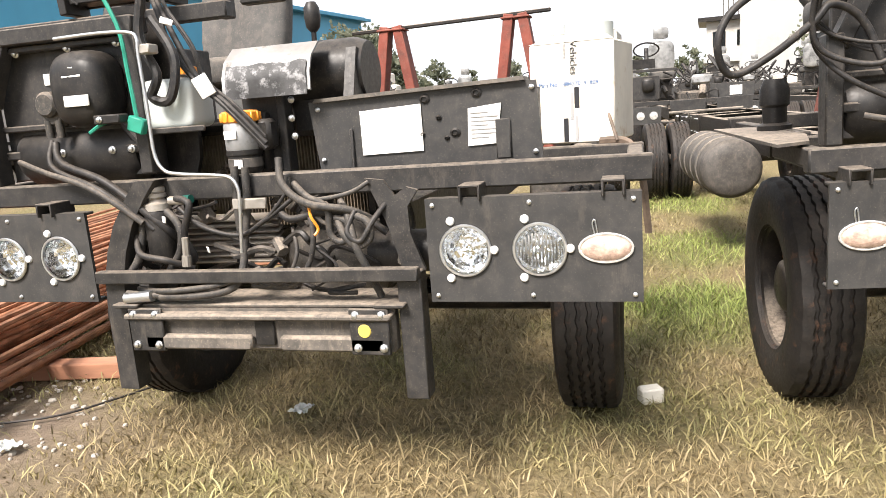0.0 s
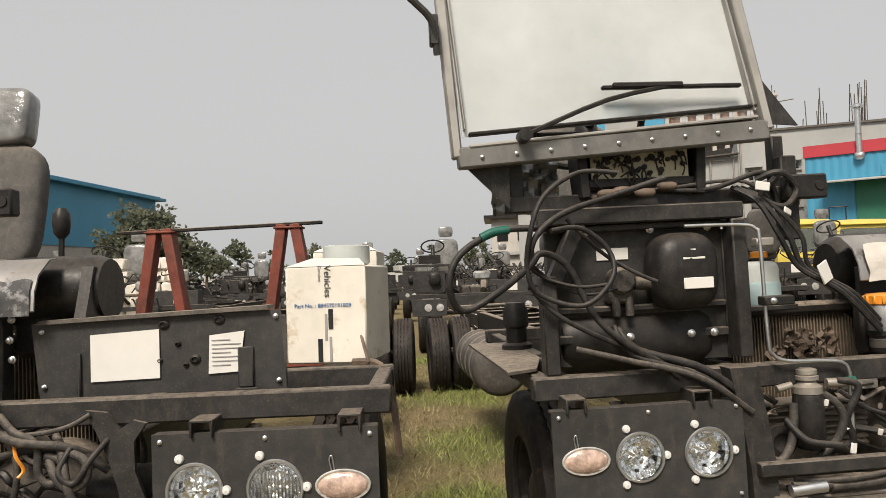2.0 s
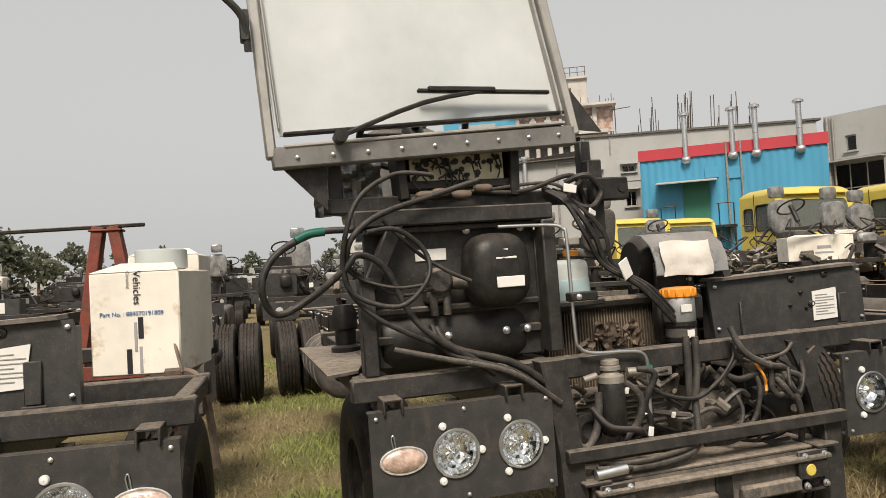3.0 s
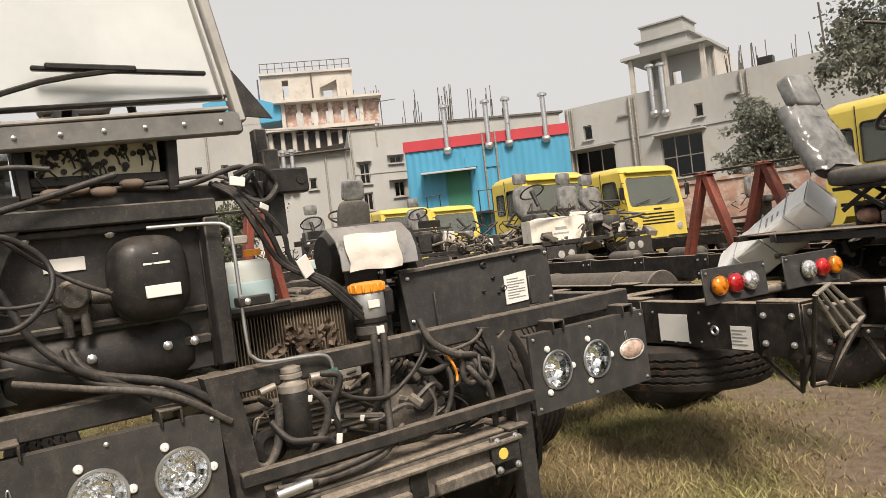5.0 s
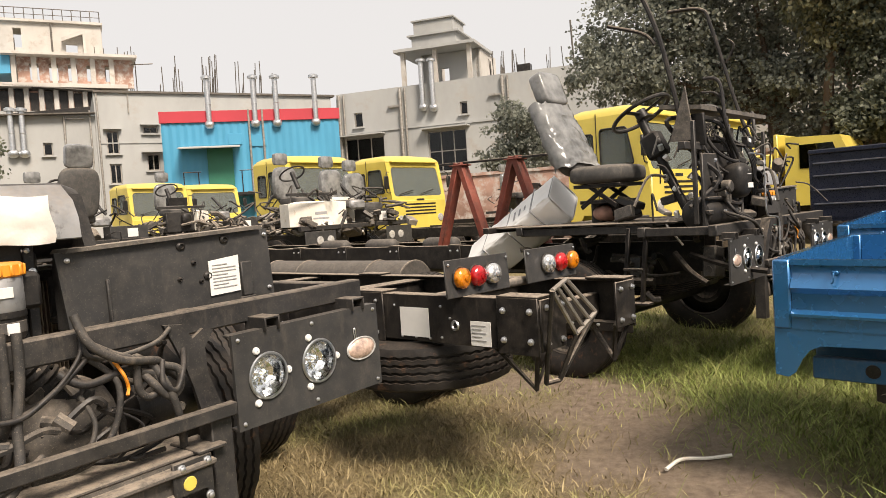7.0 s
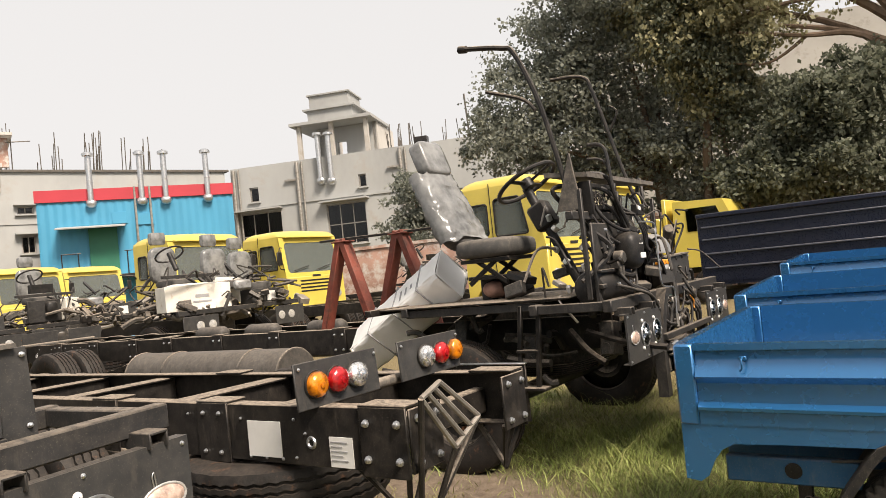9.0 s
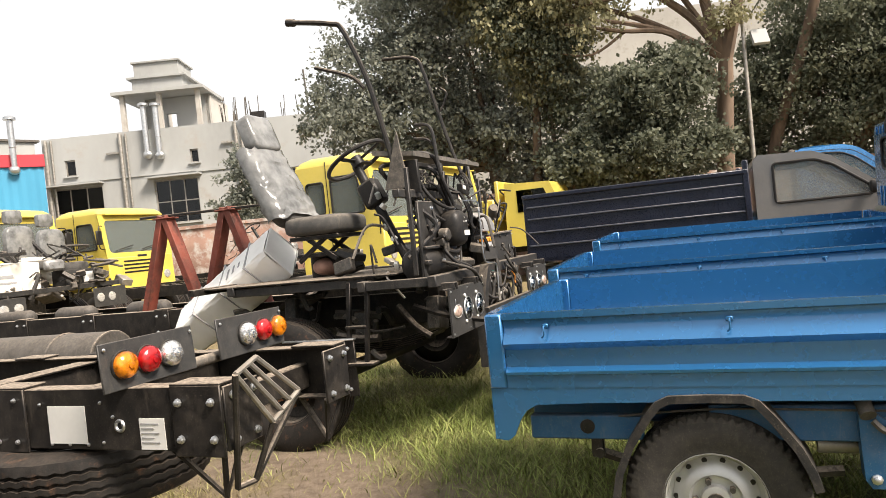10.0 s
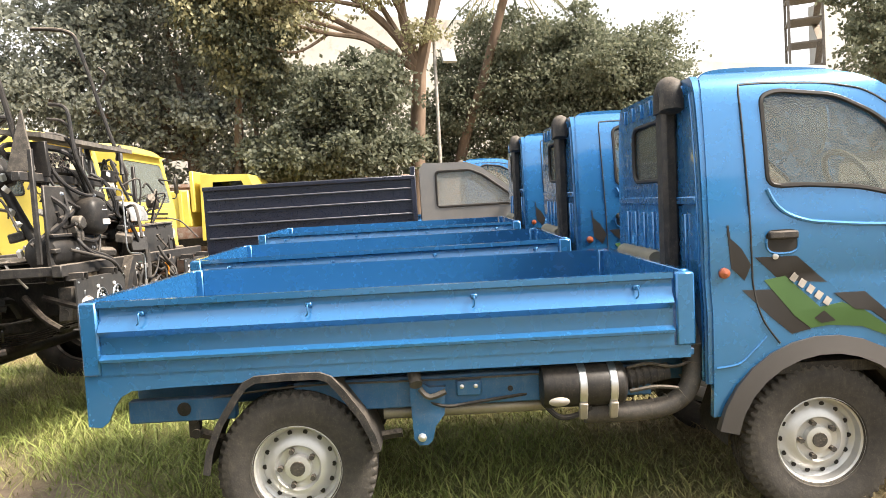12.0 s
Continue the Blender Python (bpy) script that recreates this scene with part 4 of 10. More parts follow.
    runs += [
                ([(-0.46, 0.03, 0.765), (-0.30, 0.02, 0.775), (-0.20, 0.02, 0.775)], 0.013, GREYHOSE),
        ([(0.10, 0.06, 1.07), (0.16, 0.03, 1.03), (0.28, 0.03, 1.05), (0.38, 0.06, 1.03), (0.46, 0.08, 0.97)], 0.012, HOSE),
        ([(0.16, 0.05, 1.08), (0.22, 0.02, 1.0), (0.20, 0.02, 0.88), (0.12, 0.03, 0.80), (-0.02, 0.03, 0.80)], 0.009, GREYHOSE),
        ([(0.30, 0.04, 1.02), (0.33, 0.01, 0.97), (0.37, 0.01, 0.93), (0.41, 0.02, 0.95), (0.41, 0.02, 1.0), (0.37, 0.03, 1.02)], 0.012, GREYHOSE),
    ]
    part("braided_sleeve", M().tube([(-0.47, -0.012, 0.775), (-0.42, -0.016, 0.78), (-0.36, -0.02, 0.785)], 0.019, 10), STEEL, t, "braided steel hose sleeve")
    part("copper_wire", M().tube([(0.22, 0.02, 1.07), (0.235, 0.0, 1.03), (0.25, 0.01, 0.99), (0.24, 0.0, 0.97)], 0.005, 6), ORANGE, t)
    for pts, rad, m in runs:
        j = r.uniform(-0.012, 0.012)
        part("hose", M().tube([(x + j, y, z + j) for x, y, z in pts], rad, 10), m, t)
    for i in range(16):
        x, y, z = r.uniform(-0.45, 0.5), r.uniform(0.05, 0.30), r.uniform(0.80, 1.07)
        pts = [Vector((x, y, z))]
        for k in range(r.randint(3, 5)):
            pts.append(pts[-1] + Vector((r.uniform(-0.13, 0.13), r.uniform(-0.05, 0.05), r.uniform(-0.08, 0.08))))
        for p in pts:
            p.x, p.y, p.z = max(-0.47, min(0.48, p.x)), max(0.03, min(0.33, p.y)), max(0.78, min(1.08, p.z))
        part("wire", M().tube(pts, r.choice((0.004, 0.006, 0.008, 0.011)), 6, 5), r.choice((HOSE, BLACK, GREYHOSE, DUSTY)), t)
    fit_ = M()
    for i in range(16):
        c = (r.uniform(-0.45, 0.5), r.uniform(0.05, 0.25), r.uniform(0.80, 1.06))
        if r.random() < 0.5:
            fit_.box(c, (r.uniform(0.02, 0.06), 0.03, r.uniform(0.02, 0.06)), (r.uniform(0, 90), r.uniform(0, 90), 0))
        else:
            d = Vector((r.uniform(-1, 1), r.uniform(-1, 1), r.uniform(-1, 1))).normalized() * 0.05
            fit_.cyl(c, Vector(c) + d, r.uniform(0.008, 0.02), n=8)
    pieces("fitting", fit_, DUSTY, t, "")
    tags = M()
    for i in range(5):
        tags.box((r.uniform(-0.4, 0.45), r.uniform(0.0, 0.05), r.uniform(0.82, 1.05)), (0.014, 0.004, 0.022), (r.uniform(-30, 30), r.uniform(-30, 30), r.uniform(-40, 40)))
    pieces("wire_tag", tags, PAPER, t, "")


def front_gear(t):
    """Radiator, filter, heat shield, glovebox, coolant tank, canister and pipe of the front end."""
    rd = M()
    for i in range(56):
        rd.box((-0.42 + i * 0.0125, 0.42, 1.115), (0.0045, 0.04, 0.345), bevel=0.0005)
    ra = part("radiator", M().box((-0.08, 0.46, 1.125), (0.76, 0.05, 0.42), bevel=0.01).box((-0.08, 0.42, 1.312), (0.76, 0.10, 0.045), bevel=0.012).box((-0.47, 0.43, 1.125), (0.03, 0.08, 0.42)).box((0.29, 0.43, 1.125), (0.03, 0.08, 0.42)), RAIL, t, "radiator with dusty vertical fins")
    deb = M()
    rl = random.Random(23)
    for i in range(22):
        c, k, a0 = (rl.gauss(-0.15, 0.06), 0.375 + rl.uniform(-0.02, 0.01), rl.gauss(1.175, 0.035)), rl.uniform(0.025, 0.065), rl.uniform(0, 3.1)
        deb.sheet(4, 3, lambda u, v: (c[0] + k * ((u - 0.5) * math.cos(a0) - (v - 0.5) * 0.6 * math.sin(a0)), c[1] - 0.03 * noise.noise(Vector((u * 3 + i, v * 3, i * 1.7))), c[2] + k * ((u - 0.5) * math.sin(a0) + (v - 0.5) * 0.6 * math.cos(a0))))
    pieces("caught_debris", deb, TAPE, ra, "dry leaves and scraps caught on the fins")
    pieces("fin", rd, FIN, ra)
    part("tank_strap_plate", M().box((-0.452, 0.03, 1.370), (0.10, 0.05, 0.030)), BLACK, t)
    bolts(t, [(-0.475, 0.004, 1.370)], 0, 0.9)
    cd = M()
    for i in range(8):
        cd.box((-0.235, 0.27, 0.845 + i * 0.0215), (0.44, 0.045, 0.009), (24, 0, 0), bevel=0.002)
    pieces("cooler_slat", cd, ALU, t, "")
    part("alternator", M().rev([(0.03, 0), (0.065, 0.01), (0.07, 0.03), (0.07, 0.24), (0.06, 0.27), (0.02, 0.28)], (0.34, 0.21, 0.875), (1, 0, 0), 20), BLACK, t, "black alternator drum")
    part("fan_shroud", blob((0.175, 0.32, 0.815), (0.34, 0.30, 0.38), 0.75, 24, 14), DUSTY, t, "dusty rounded fan shroud")
    part("horn", M().rev([(0.02, 0), (0.055, 0.008), (0.055, 0.025), (0.03, 0.03), (0.02, 0.022), (0.001, 0.02)], (-0.43, 0.12, 0.90), (0, -1, 0), 24, False), BLACK, t, "round black horn")
    part("air_duct", M().tube([(0.08, 0.30, 1.07), (0.12, 0.27, 1.00), (0.20, 0.25, 0.94), (0.24, 0.24, 0.90)], 0.055, 14), HOSE, t, "ribbed black air duct")
    ribs = M()
    for i in range(9):
        k = i / 8
        ribs.ring((0.08 + 0.14 * k, 0.29 - 0.04 * k, 1.06 - 0.14 * k), (0.55, -0.2, -0.65), 0.056, 0.008, 16, 5)
    pieces("duct_rib", ribs, HOSE, t)
    # water trap filter
    f = part("fuel_filter", M().rev([(0.048, 0), (0.055, 0.01), (0.055, 0.055), (0.060, 0.06), (0.060, 0.075)], (0.03, 0.02, 1.165), (0, 0, 1), 24).box((0.03, 0.08, 1.26), (0.13, 0.05, 0.20), bevel=0.01).box((0.105, 0.04, 1.285), (0.06, 0.06, 0.10), bevel=0.012), BLACK, t, "water separator filter with a bright orange cap", pose(-0.03, 0.12, 0.0))
    part("lower_bowl", M().rev([(0.040, 0), (0.0565, 0.012), (0.0565, 0.040), (0.050, 0.046)], (0.03, 0.02, 1.172), (0, 0, 1), 24), TANKSTEEL, f, "dull grey lower bowl")
    part("filter_bowl", M().rev([(0.056, 0), (0.058, 0.005), (0.058, 0.085), (0.055, 0.09)], (0.03, 0.02, 1.24), (0, 0, 1), 24), SILVER, f, "grey filter bowl")
    cap = M().rev([(0.057, 0), (0.062, 0.004), (0.062, 0.032), (0.055, 0.038), (0.02, 0.04)], (0.03, 0.02, 1.328), (0, 0, 1), 24)
    for i in range(14):
        a = i * math.pi / 7
        cap.box((0.03 + 0.062 * math.cos(a), 0.02 + 0.062 * math.sin(a), 1.346), (0.010, 0.010, 0.03), (0, 0, math.degrees(a)))
    pieces("filter_cap", cap, ORANGE, f, "ribbed orange cap")
    pieces("filter_label", M().box((0.02, -0.040, 1.29), (0.045, 0.004, 0.028)).box((0.035, -0.036, 1.195), (0.03, 0.004, 0.03)), PAPER, f)
    part("filter_post", M().box((0.05, 0.11, 1.28), (0.15, 0.02, 0.36), bevel=0.004).box((0.12, 0.12, 1.33), (0.03, 0.06, 0.42), bevel=0.004), FRAME, t, at=pose(-0.01, 0.12, 0.0))
    bolts(t, [(0.105, 0.218, 1.39), (0.105, 0.218, 1.27), (0.11, 0.198, 1.33)])
    # heat shield: a bent sheet over the intake
    hs = M()
    prof = [(0.10, 1.62), (0.06, 1.615), (-0.005, 1.56), (-0.03, 1.50), (-0.035, 1.435)]
    rim = prof + [(y + 0.006, z - 0.004) for y, z in prof[::-1]]
    m_ = len(rim)
    hs.add([(x, y, z) for x in (-0.06, 0.31) for y, z in rim], [(i, (i + 1) % m_, m_ + (i + 1) % m_, m_ + i) for i in range(m_)] + [(s_ + i, s_ + i + 1, s_ + m_ - 2 - i, s_ + m_ - 1 - i) for s_ in (0, m_) for i in range(len(prof) - 1)])
    part("heat_shield", hs, SILVER, t, "bent silver sheet shield with scraped paint", pose(-0.040, 0.16, 0.06) @ Matrix.Diagonal((0.84, 1, 0.85, 1)) @ pose(0, 0, 0.16))
    part("air_intake", M().rev([(0.08, 0), (0.105, 0.03), (0.115, 0.08), (0.115, 0.32), (0.10, 0.36)], (-0.03, 0.20, 1.545), (1, 0, 0), 20).box((0.12, 0.20, 1.42), (0.14, 0.16, 0.16), bevel=0.02).prism([(0.03, 1.44), (0.22, 1.44), (0.22, 1.6), (0.10, 1.62)], "x", 0.285, 0.32), BLACK, t, "black air intake drum", pose(0.005, 0.18, -0.075))
    # glovebox panel
    g = M()
    g.prism([(0.27, 1.085), (1.07, 1.085), (1.055, 1.395), (0.245, 1.375)], "y", 0.02, 0.035)
    gb = part("storage_box", g, PANEL, t, "charcoal steel storage box with riveted corners", pose(-0.053, 0.18, 0.274) @ Matrix.Diagonal((0.92, 1, 0.80, 1)))
    for nm, c, sz in (("box_floor", (0.62, 0.11, 1.12), (0.66, 0.17, 0.02)), ("box_side", (0.275, 0.06, 1.22), (0.014, 0.07, 0.26)), ("box_side", (1.05, 0.06, 1.23), (0.014, 0.07, 0.28)), ("box_rear", (0.60, 0.20, 1.20), (0.60, 0.014, 0.20)),
                      ("box_rib", (0.40, 0.014, 1.17), (0.012, 0.012, 0.18)), ("box_rib", (0.94, 0.014, 1.185), (0.05, 0.012, 0.15)), ("box_rib", (0.94, 0.014, 1.095), (0.07, 0.012, 0.025))):
        part(nm, M().box(c, sz, bevel=0.004), PANEL, gb)
    part("box_lid", M().prism([(0.27, 1.372), (1.02, 1.397), (1.015, 1.412), (0.28, 1.387)], "y", 0.0, 0.10), DUSTY, gb, "dusty grey lid flap")
    bolts(gb, [(0.28, 0.018, 1.345), (0.285, 0.018, 1.14), (1.04, 0.018, 1.37), (1.045, 0.018, 1.13)], size=0.8)
    gr = M()
    for x, z, r_ in ((0.675, 1.355, 0.018), (0.855, 1.365, 0.018), (0.775, 1.22, 0.018), (0.72, 1.28, 0.010), (0.66, 1.22, 0.009), (0.745, 1.20, 0.009)):
        gr.rev([(r_, 0), (r_, 0.005), (r_ * 0.55, 0.010), (r_ * 0.5, 0.004), (0.001, 0.004)], (x, 0.02, z), (0, -1, 0), 14, False)
    pieces("grommet", gr, BLACK, gb)
    # coolant tank behind the bulkhead
    ct = part("coolant_tank", blob((-0.325, 0.34, 1.395), (0.195, 0.15, 0.165), 0.28, 28, 18), TANK, t, "milky plastic coolant tank with an orange cap", pose(-0.055, 0, 0))
    part("coolant_level", blob((-0.325, 0.34, 1.362), (0.199, 0.154, 0.100), 0.26, 28, 14), COOLANT, ct, "pale blue coolant showing through")
    part("tank_cap", M().rev([(0.03, 0), (0.03, 0.02), (0.02, 0.024)], (-0.27, 0.34, 1.49), (0, 0, 1), 14), ORANGE, ct)
    part("tank_bracket", M().box((-0.30, 0.26, 1.31), (0.235, 0.012, 0.02)), FRAME, ct)
    # canister with white cap
    cn = part("power_steering_canister", M().rev([(0.02, 0), (0.042, 0.008), (0.047, 0.025), (0.047, 0.175), (0.043, 0.185)], (-0.37, 0.06, 0.885), (0, 0, 1), 20), BLACK, t, "black fluid canister with a pale cap", pose(0.020, 0, -0.008))
    part("canister_head", M().rev([(0.046, 0), (0.046, 0.022), (0.032, 0.030), (0.026, 0.040), (0.036, 0.044), (0.036, 0.056), (0.029, 0.059), (0.033, 0.063), (0.033, 0.076), (0.018, 0.082)], (-0.37, 0.06, 1.070), (0, 0, 1), 20).cyl((-0.31, 0.05, 1.10), (-0.25, 0.04, 1.10), 0.015).cyl((-0.43, 0.05, 1.10), (-0.48, 0.05, 1.09), 0.012), ALU, cn, "dull metal cap")
    part("green_fitting", M().cyl((-0.28, 0.045, 1.10), (-0.22, 0.035, 1.105), 0.014), DARKTEAL, cn)
    run = [(-0.80, 1.612), (-0.63, 1.614), (-0.520, 1.606), (-0.494, 1.584), (-0.496, 1.528), (-0.492, 1.365), (-0.492, 1.232), (-0.466, 1.176), (-0.412, 1.160), (-0.285, 1.150), (-0.232, 1.140), (-0.210, 1.110), (-0.208, 1.060), (-0.224, 0.900)]
    part("silver_pipe", M().tube([(x, 0.0, z + 0.022) for x, z in run], 0.0060, 10), STEEL, t, "bent bare metal brake pipe")
    part("pipe_union", M().cyl((-0.2195, 0.0, 0.975), (-0.2235, 0.0, 0.915), 0.011, n=6).cyl((-0.2235, 0.0, 0.915), (-0.226, 0.0, 0.880), 0.015, n=8), ALU, t, "metal pipe union")
    pieces("pipe_clip", M().box((-0.480, 0.025, 1.575), (0.05, 0.05, 0.03)).box((-0.185, 0.018, 1.075), (0.12, 0.012, 0.035)), ALU, t)
    wr = M()
    r = random.Random(11)
    for i in range(6):
        o = r.uniform(-0.03, 0.03)
        wr.tube([(-0.46 + o, 0.22, 1.76), (-0.40 + o, 0.16, 1.70), (-0.33 + o * 2, 0.13, 1.58), (-0.28 + o, 0.14, 1.47), (-0.16 + o, 0.10, 1.38), (-0.05, 0.10, 1.26 + o)], r.choice((0.005, 0.006, 0.009)), 7)
    pieces("harness_wire", wr, HOSE, t, "black harness wire")
    pieces("harness_tag", M().box((-0.35, 0.10, 1.66), (0.04, 0.006, 0.02), (0, 20, 30)).box((-0.24, 0.09, 1.45), (0.05, 0.006, 0.07), (0, -25, 20)).box((-0.42, 0.12, 1.75), (0.05, 0.006, 0.03), (0, 10, 0)), PAPER, t)
    part("fuse_panel", M().box((-0.225, 0.20, 1.75), (0.15, 0.05, 0.085), bevel=0.006).cyl((-0.180, 0.17, 1.752), (-0.180, 0.18, 1.752), 0.017), BLACK, t, "black switch panel")


def tail_gear(t):
    """Tail lamps, saddle and gusset plates and a spare wheel slung flat under the rails."""
    for s in (-1, 1):
        c = 0.30 if s > 0 else 0.345
        q = part("tail_lamp_plate", M().box((0, 0, 0), (0.49, 0.010, 0.185), (-4, 0, 0), bevel=0.004).box((0, 0.05, -0.09), (0.30, 0.09, 0.012)), PANEL, t, "grey plate with three round tail lamps", pose(s * c, 8.92, 1.10, 0, 0, 180))
        for x, m_, lb in ((0.446 if s > 0 else 0.530, AMBER, "amber tail lamp"), (0.326 if s > 0 else 0.412, REDLENS, "red tail lamp"), (0.207 if s > 0 else 0.290, SILVERLENS, "clear reversing lamp")):
            x = -s * (x - c)
            part("tail_lamp", M().rev([(0.052, 0), (0.052, 0.026), (0.047, 0.036), (0.034, 0.044), (0.018, 0.048), (0.001, 0.049)], (x, -0.006, 0), (0, -1, 0), 24, False), m_, q, lb)
            part("lamp_bulb", M().rev([(0.016, 0), (0.015, 0.008), (0.001, 0.011)], (x, -0.052, 0), (0, -1, 0), 12, False), m_, q)
            part("lamp_rim", M().ring((x, -0.012, 0), (0, 1, 0), 0.053, 0.005, 24, 6), BLACK, q)
        bolts(q, [(dx, -0.006, dz) for dx in (-0.225, 0.225) for dz in (0.07,)], 0, 0.6)
        for y0, y1 in ((9.14, 9.37), (8.16, 8.37), (7.28, 7.50)):
            part("saddle_plate", M().box((s * 0.442, (y0 + y1) / 2, 0.885), (0.012, y1 - y0, 0.262), bevel=0.004).box((s * 0.39, (y0 + y1) / 2, 1.0175), (0.115, y1 - y0, 0.012), bevel=0.004), RAIL, t, "black saddle plate over the rail")
        part("rail_end_plate", M().box((s * 0.335, 9.372, 0.89), (0.20, 0.012, 0.235), bevel=0.004), RAIL, t)
        bolts(t, [(s * 0.335 + dx, 9.380, 0.89 + dz) for dx in (-0.06, 0.06) for dz in (-0.08, 0.08)], 180, 1.3)
        bolts(t, [(s * 0.450, y, z) for y in (9.33, 9.18) for z in (0.82, 0.955)], s * 90, 1.35)
        bolts(t, [(s * 0.450, y, z) for y in (8.32, 8.21, 7.45, 7.33) for z in (0.80, 0.97)], s * 90, 0.9)
        bolts(t, [(s * 0.437, y, z) for y, z in ((8.78, 0.955), (8.78, 0.80), (8.84, 0.90), (8.70, 0.79), (8.60, 0.79), (8.50, 0.79), (8.45, 0.95), (8.08, 0.96), (7.98, 0.80), (7.9, 0.96), (7.7, 0.96), (7.7, 0.80))], s * 90, 0.6)
        part("rail_hole", M().ring((s * 0.437, 8.87, 0.865), (1, 0, 0), 0.020, 0.007, 16, 6), STEEL, t)
    part("tail_tube", M().cyl((-0.62, 8.865, 1.020), (0.40, 8.865, 1.020), 0.024), DUSTY, t, "dusty tail cross tube")
    part("spare_tyre", TYRE, None, t, "spare tyre slung flat under the frame", pose(0.10, 8.35, 0.628, 0, 90, 0))
    part("spare_carrier", M().box((0, 8.35, 0.775), (0.84, 0.06, 0.03)).cyl((0.10, 8.35, 0.6), (0.10, 8.35, 0.78), 0.02), RAIL, t)
    for s in (-1, 1):
        part("under_run_bracket", M().tube([(s * 0.42, 9.10, 0.78), (s * 0.36, 9.28, 0.58), (s * 0.30, 9.33, 0.78)], 0.014, 6, 1).tube([(s * 0.36, 9.28, 0.58), (s * 0.42, 9.34, 0.78)], 0.012, 6, 1), RAIL, t)


FARSEAT = [(blob((-0.5, 1.15, 1.62), (0.52, 0.52, 0.15), 0.45, 12, 6).mesh("seat_cushion", SEAT), "seat_cushion"), (blob((-0.5, 1.48, 1.96), (0.50, 0.15, 0.62), 0.5, 16, 12).mesh("seat_back", FILM), "seat_back"), (blob((-0.5, 1.58, 2.42), (0.30, 0.12, 0.22), 0.4, 10, 6).mesh("headrest", FILM), "headrest")]


def far_chassis():
    """A simpler chassis for the rows behind."""
    t = thing("distant_truck_chassis", "bare black truck chassis with a grey seat in the rows behind", "truck chassis", "distant rows of truck chassis")
    for s in (-1, 1):
        part("frame_rail", channel(s * 0.43, 0.35, 9.3, 0.80, 1.01, -s), RAIL, t)
        part("lamp_panel", M().box((s * 0.91, 0, 0.915), (0.645, 0.015, 0.31)), PANEL, t)
        for x in (0.712, 0.934):
            part("headlamp", M().rev([(0.073, 0), (0.07, 0.01), (0.001, 0.02)], (s * x, -0.01, 0.915), (0, -1, 0), 12, False), CLEARLENS, t)
        for x, y in ((1.0, 1.08), (0.99, 7.3), (0.70, 7.3)):
            part("tyre", FARTYRE, None, t, at=pose(s * x, y, 0.48, 0, 0, 0 if s < 0 else 180))
        part("tail_lamp_plate", M().box((s * 0.30, 8.95, 1.115), (0.34, 0.02, 0.16)), PANEL, t)
        part("tail_lamp", M().rev([(0.05, 0), (0.04, 0.04), (0.001, 0.05)], (s * 0.25, 8.96, 1.115), (0, 1, 0), 10, False), REDLENS, t)
        part("tail_lamp", M().rev([(0.05, 0), (0.04, 0.04), (0.001, 0.05)], (s * 0.38, 8.96, 1.115), (0, 1, 0), 10, False), CLEARLENS, t)
    for y in (1.9, 3.9, 5.9, 8.6):
        part("crossmember", M().box((0, y, 0.905), (0.84, 0.08, 0.14)), RAIL, t)
    pieces("axle", M().cyl((-0.9, 1.08, 0.48), (0.9, 1.08, 0.48), 0.06).cyl((-0.9, 7.3, 0.48), (0.9, 7.3, 0.48), 0.085), RAIL, t)
    part("fuel_tank", blob((-0.78, 4.35, 0.72), (0.50, 1.45, 0.50), 0.30, 20, 10), TANKSTEEL, t)
    part("engine_block", M().box((0.0, 1.10, 0.95), (0.5, 0.95, 0.7), bevel=0.04), ENGINE, t)
    part("front_beam", M().box((0.0, 0.10, 1.125), (2.50, 0.06, 0.075)), FRAME, t)
    part("rear_floor_beam", M().box((0, 1.75, 1.16), (2.3, 0.06, 0.07)), FRAME, t)
    rc = random.Random(50)
    tangle = M()
    for i in range(38):
        a = Vector((rc.uniform(-1.1, 0.8), rc.uniform(0.15, 1.9), rc.uniform(1.15, 1.80)))
        tangle.tube([a, a + Vector((rc.uniform(-0.2, 0.2), rc.uniform(-0.2, 0.2), rc.uniform(-0.15, 0.15))), a + Vector((rc.uniform(-0.3, 0.3), rc.uniform(-0.2, 0.2), rc.uniform(-0.4, 0.0)))], rc.choice((0.012, 0.02, 0.03)), 5, 3)
    tagged(part("cable_tangle", tangle, HOSE, t, "tangle of black cables"), kind="stuff")
    part("paper_sheet", M().box((0.66, 0.146, 1.27), (0.20, 0.004, 0.16)), PAPER, t)
    part("air_duct", M().tube([(0.15, 0.5, 1.2), (0.2, 0.9, 1.35), (0.25, 1.6, 1.2)], 0.07, 8), DUSTY, t)
    part("bumper_beam", M().box((0, 0.03, 0.67), (1.0, 0.06, 0.17)), DUSTY, t)
    part("storage_box", M().box((0.6, 0.3, 1.26), (0.72, 0.3, 0.28)), PANEL, t)
    part("heat_shield", M().box((0.1, 0.2, 1.49), (0.33, 0.12, 0.17), bevel=0.04), SILVER, t)
    part("bulkhead", M().box((-0.9, 0.17, 1.40), (0.60, 0.05, 0.40)), FRAME, t)
    part("dash_rail", M().box((-0.83, 0.26, 1.70), (1.05, 0.05, 0.05)), FRAME, t)
    part("domed_housing", blob((-0.8, 0.10, 1.45), (0.22, 0.16, 0.25), 0.66, 12, 8), BLACK, t)
    part("instrument_housing", M().box((-0.88, 0.28, 1.82), (0.42, 0.1, 0.16)), BLACK, t)
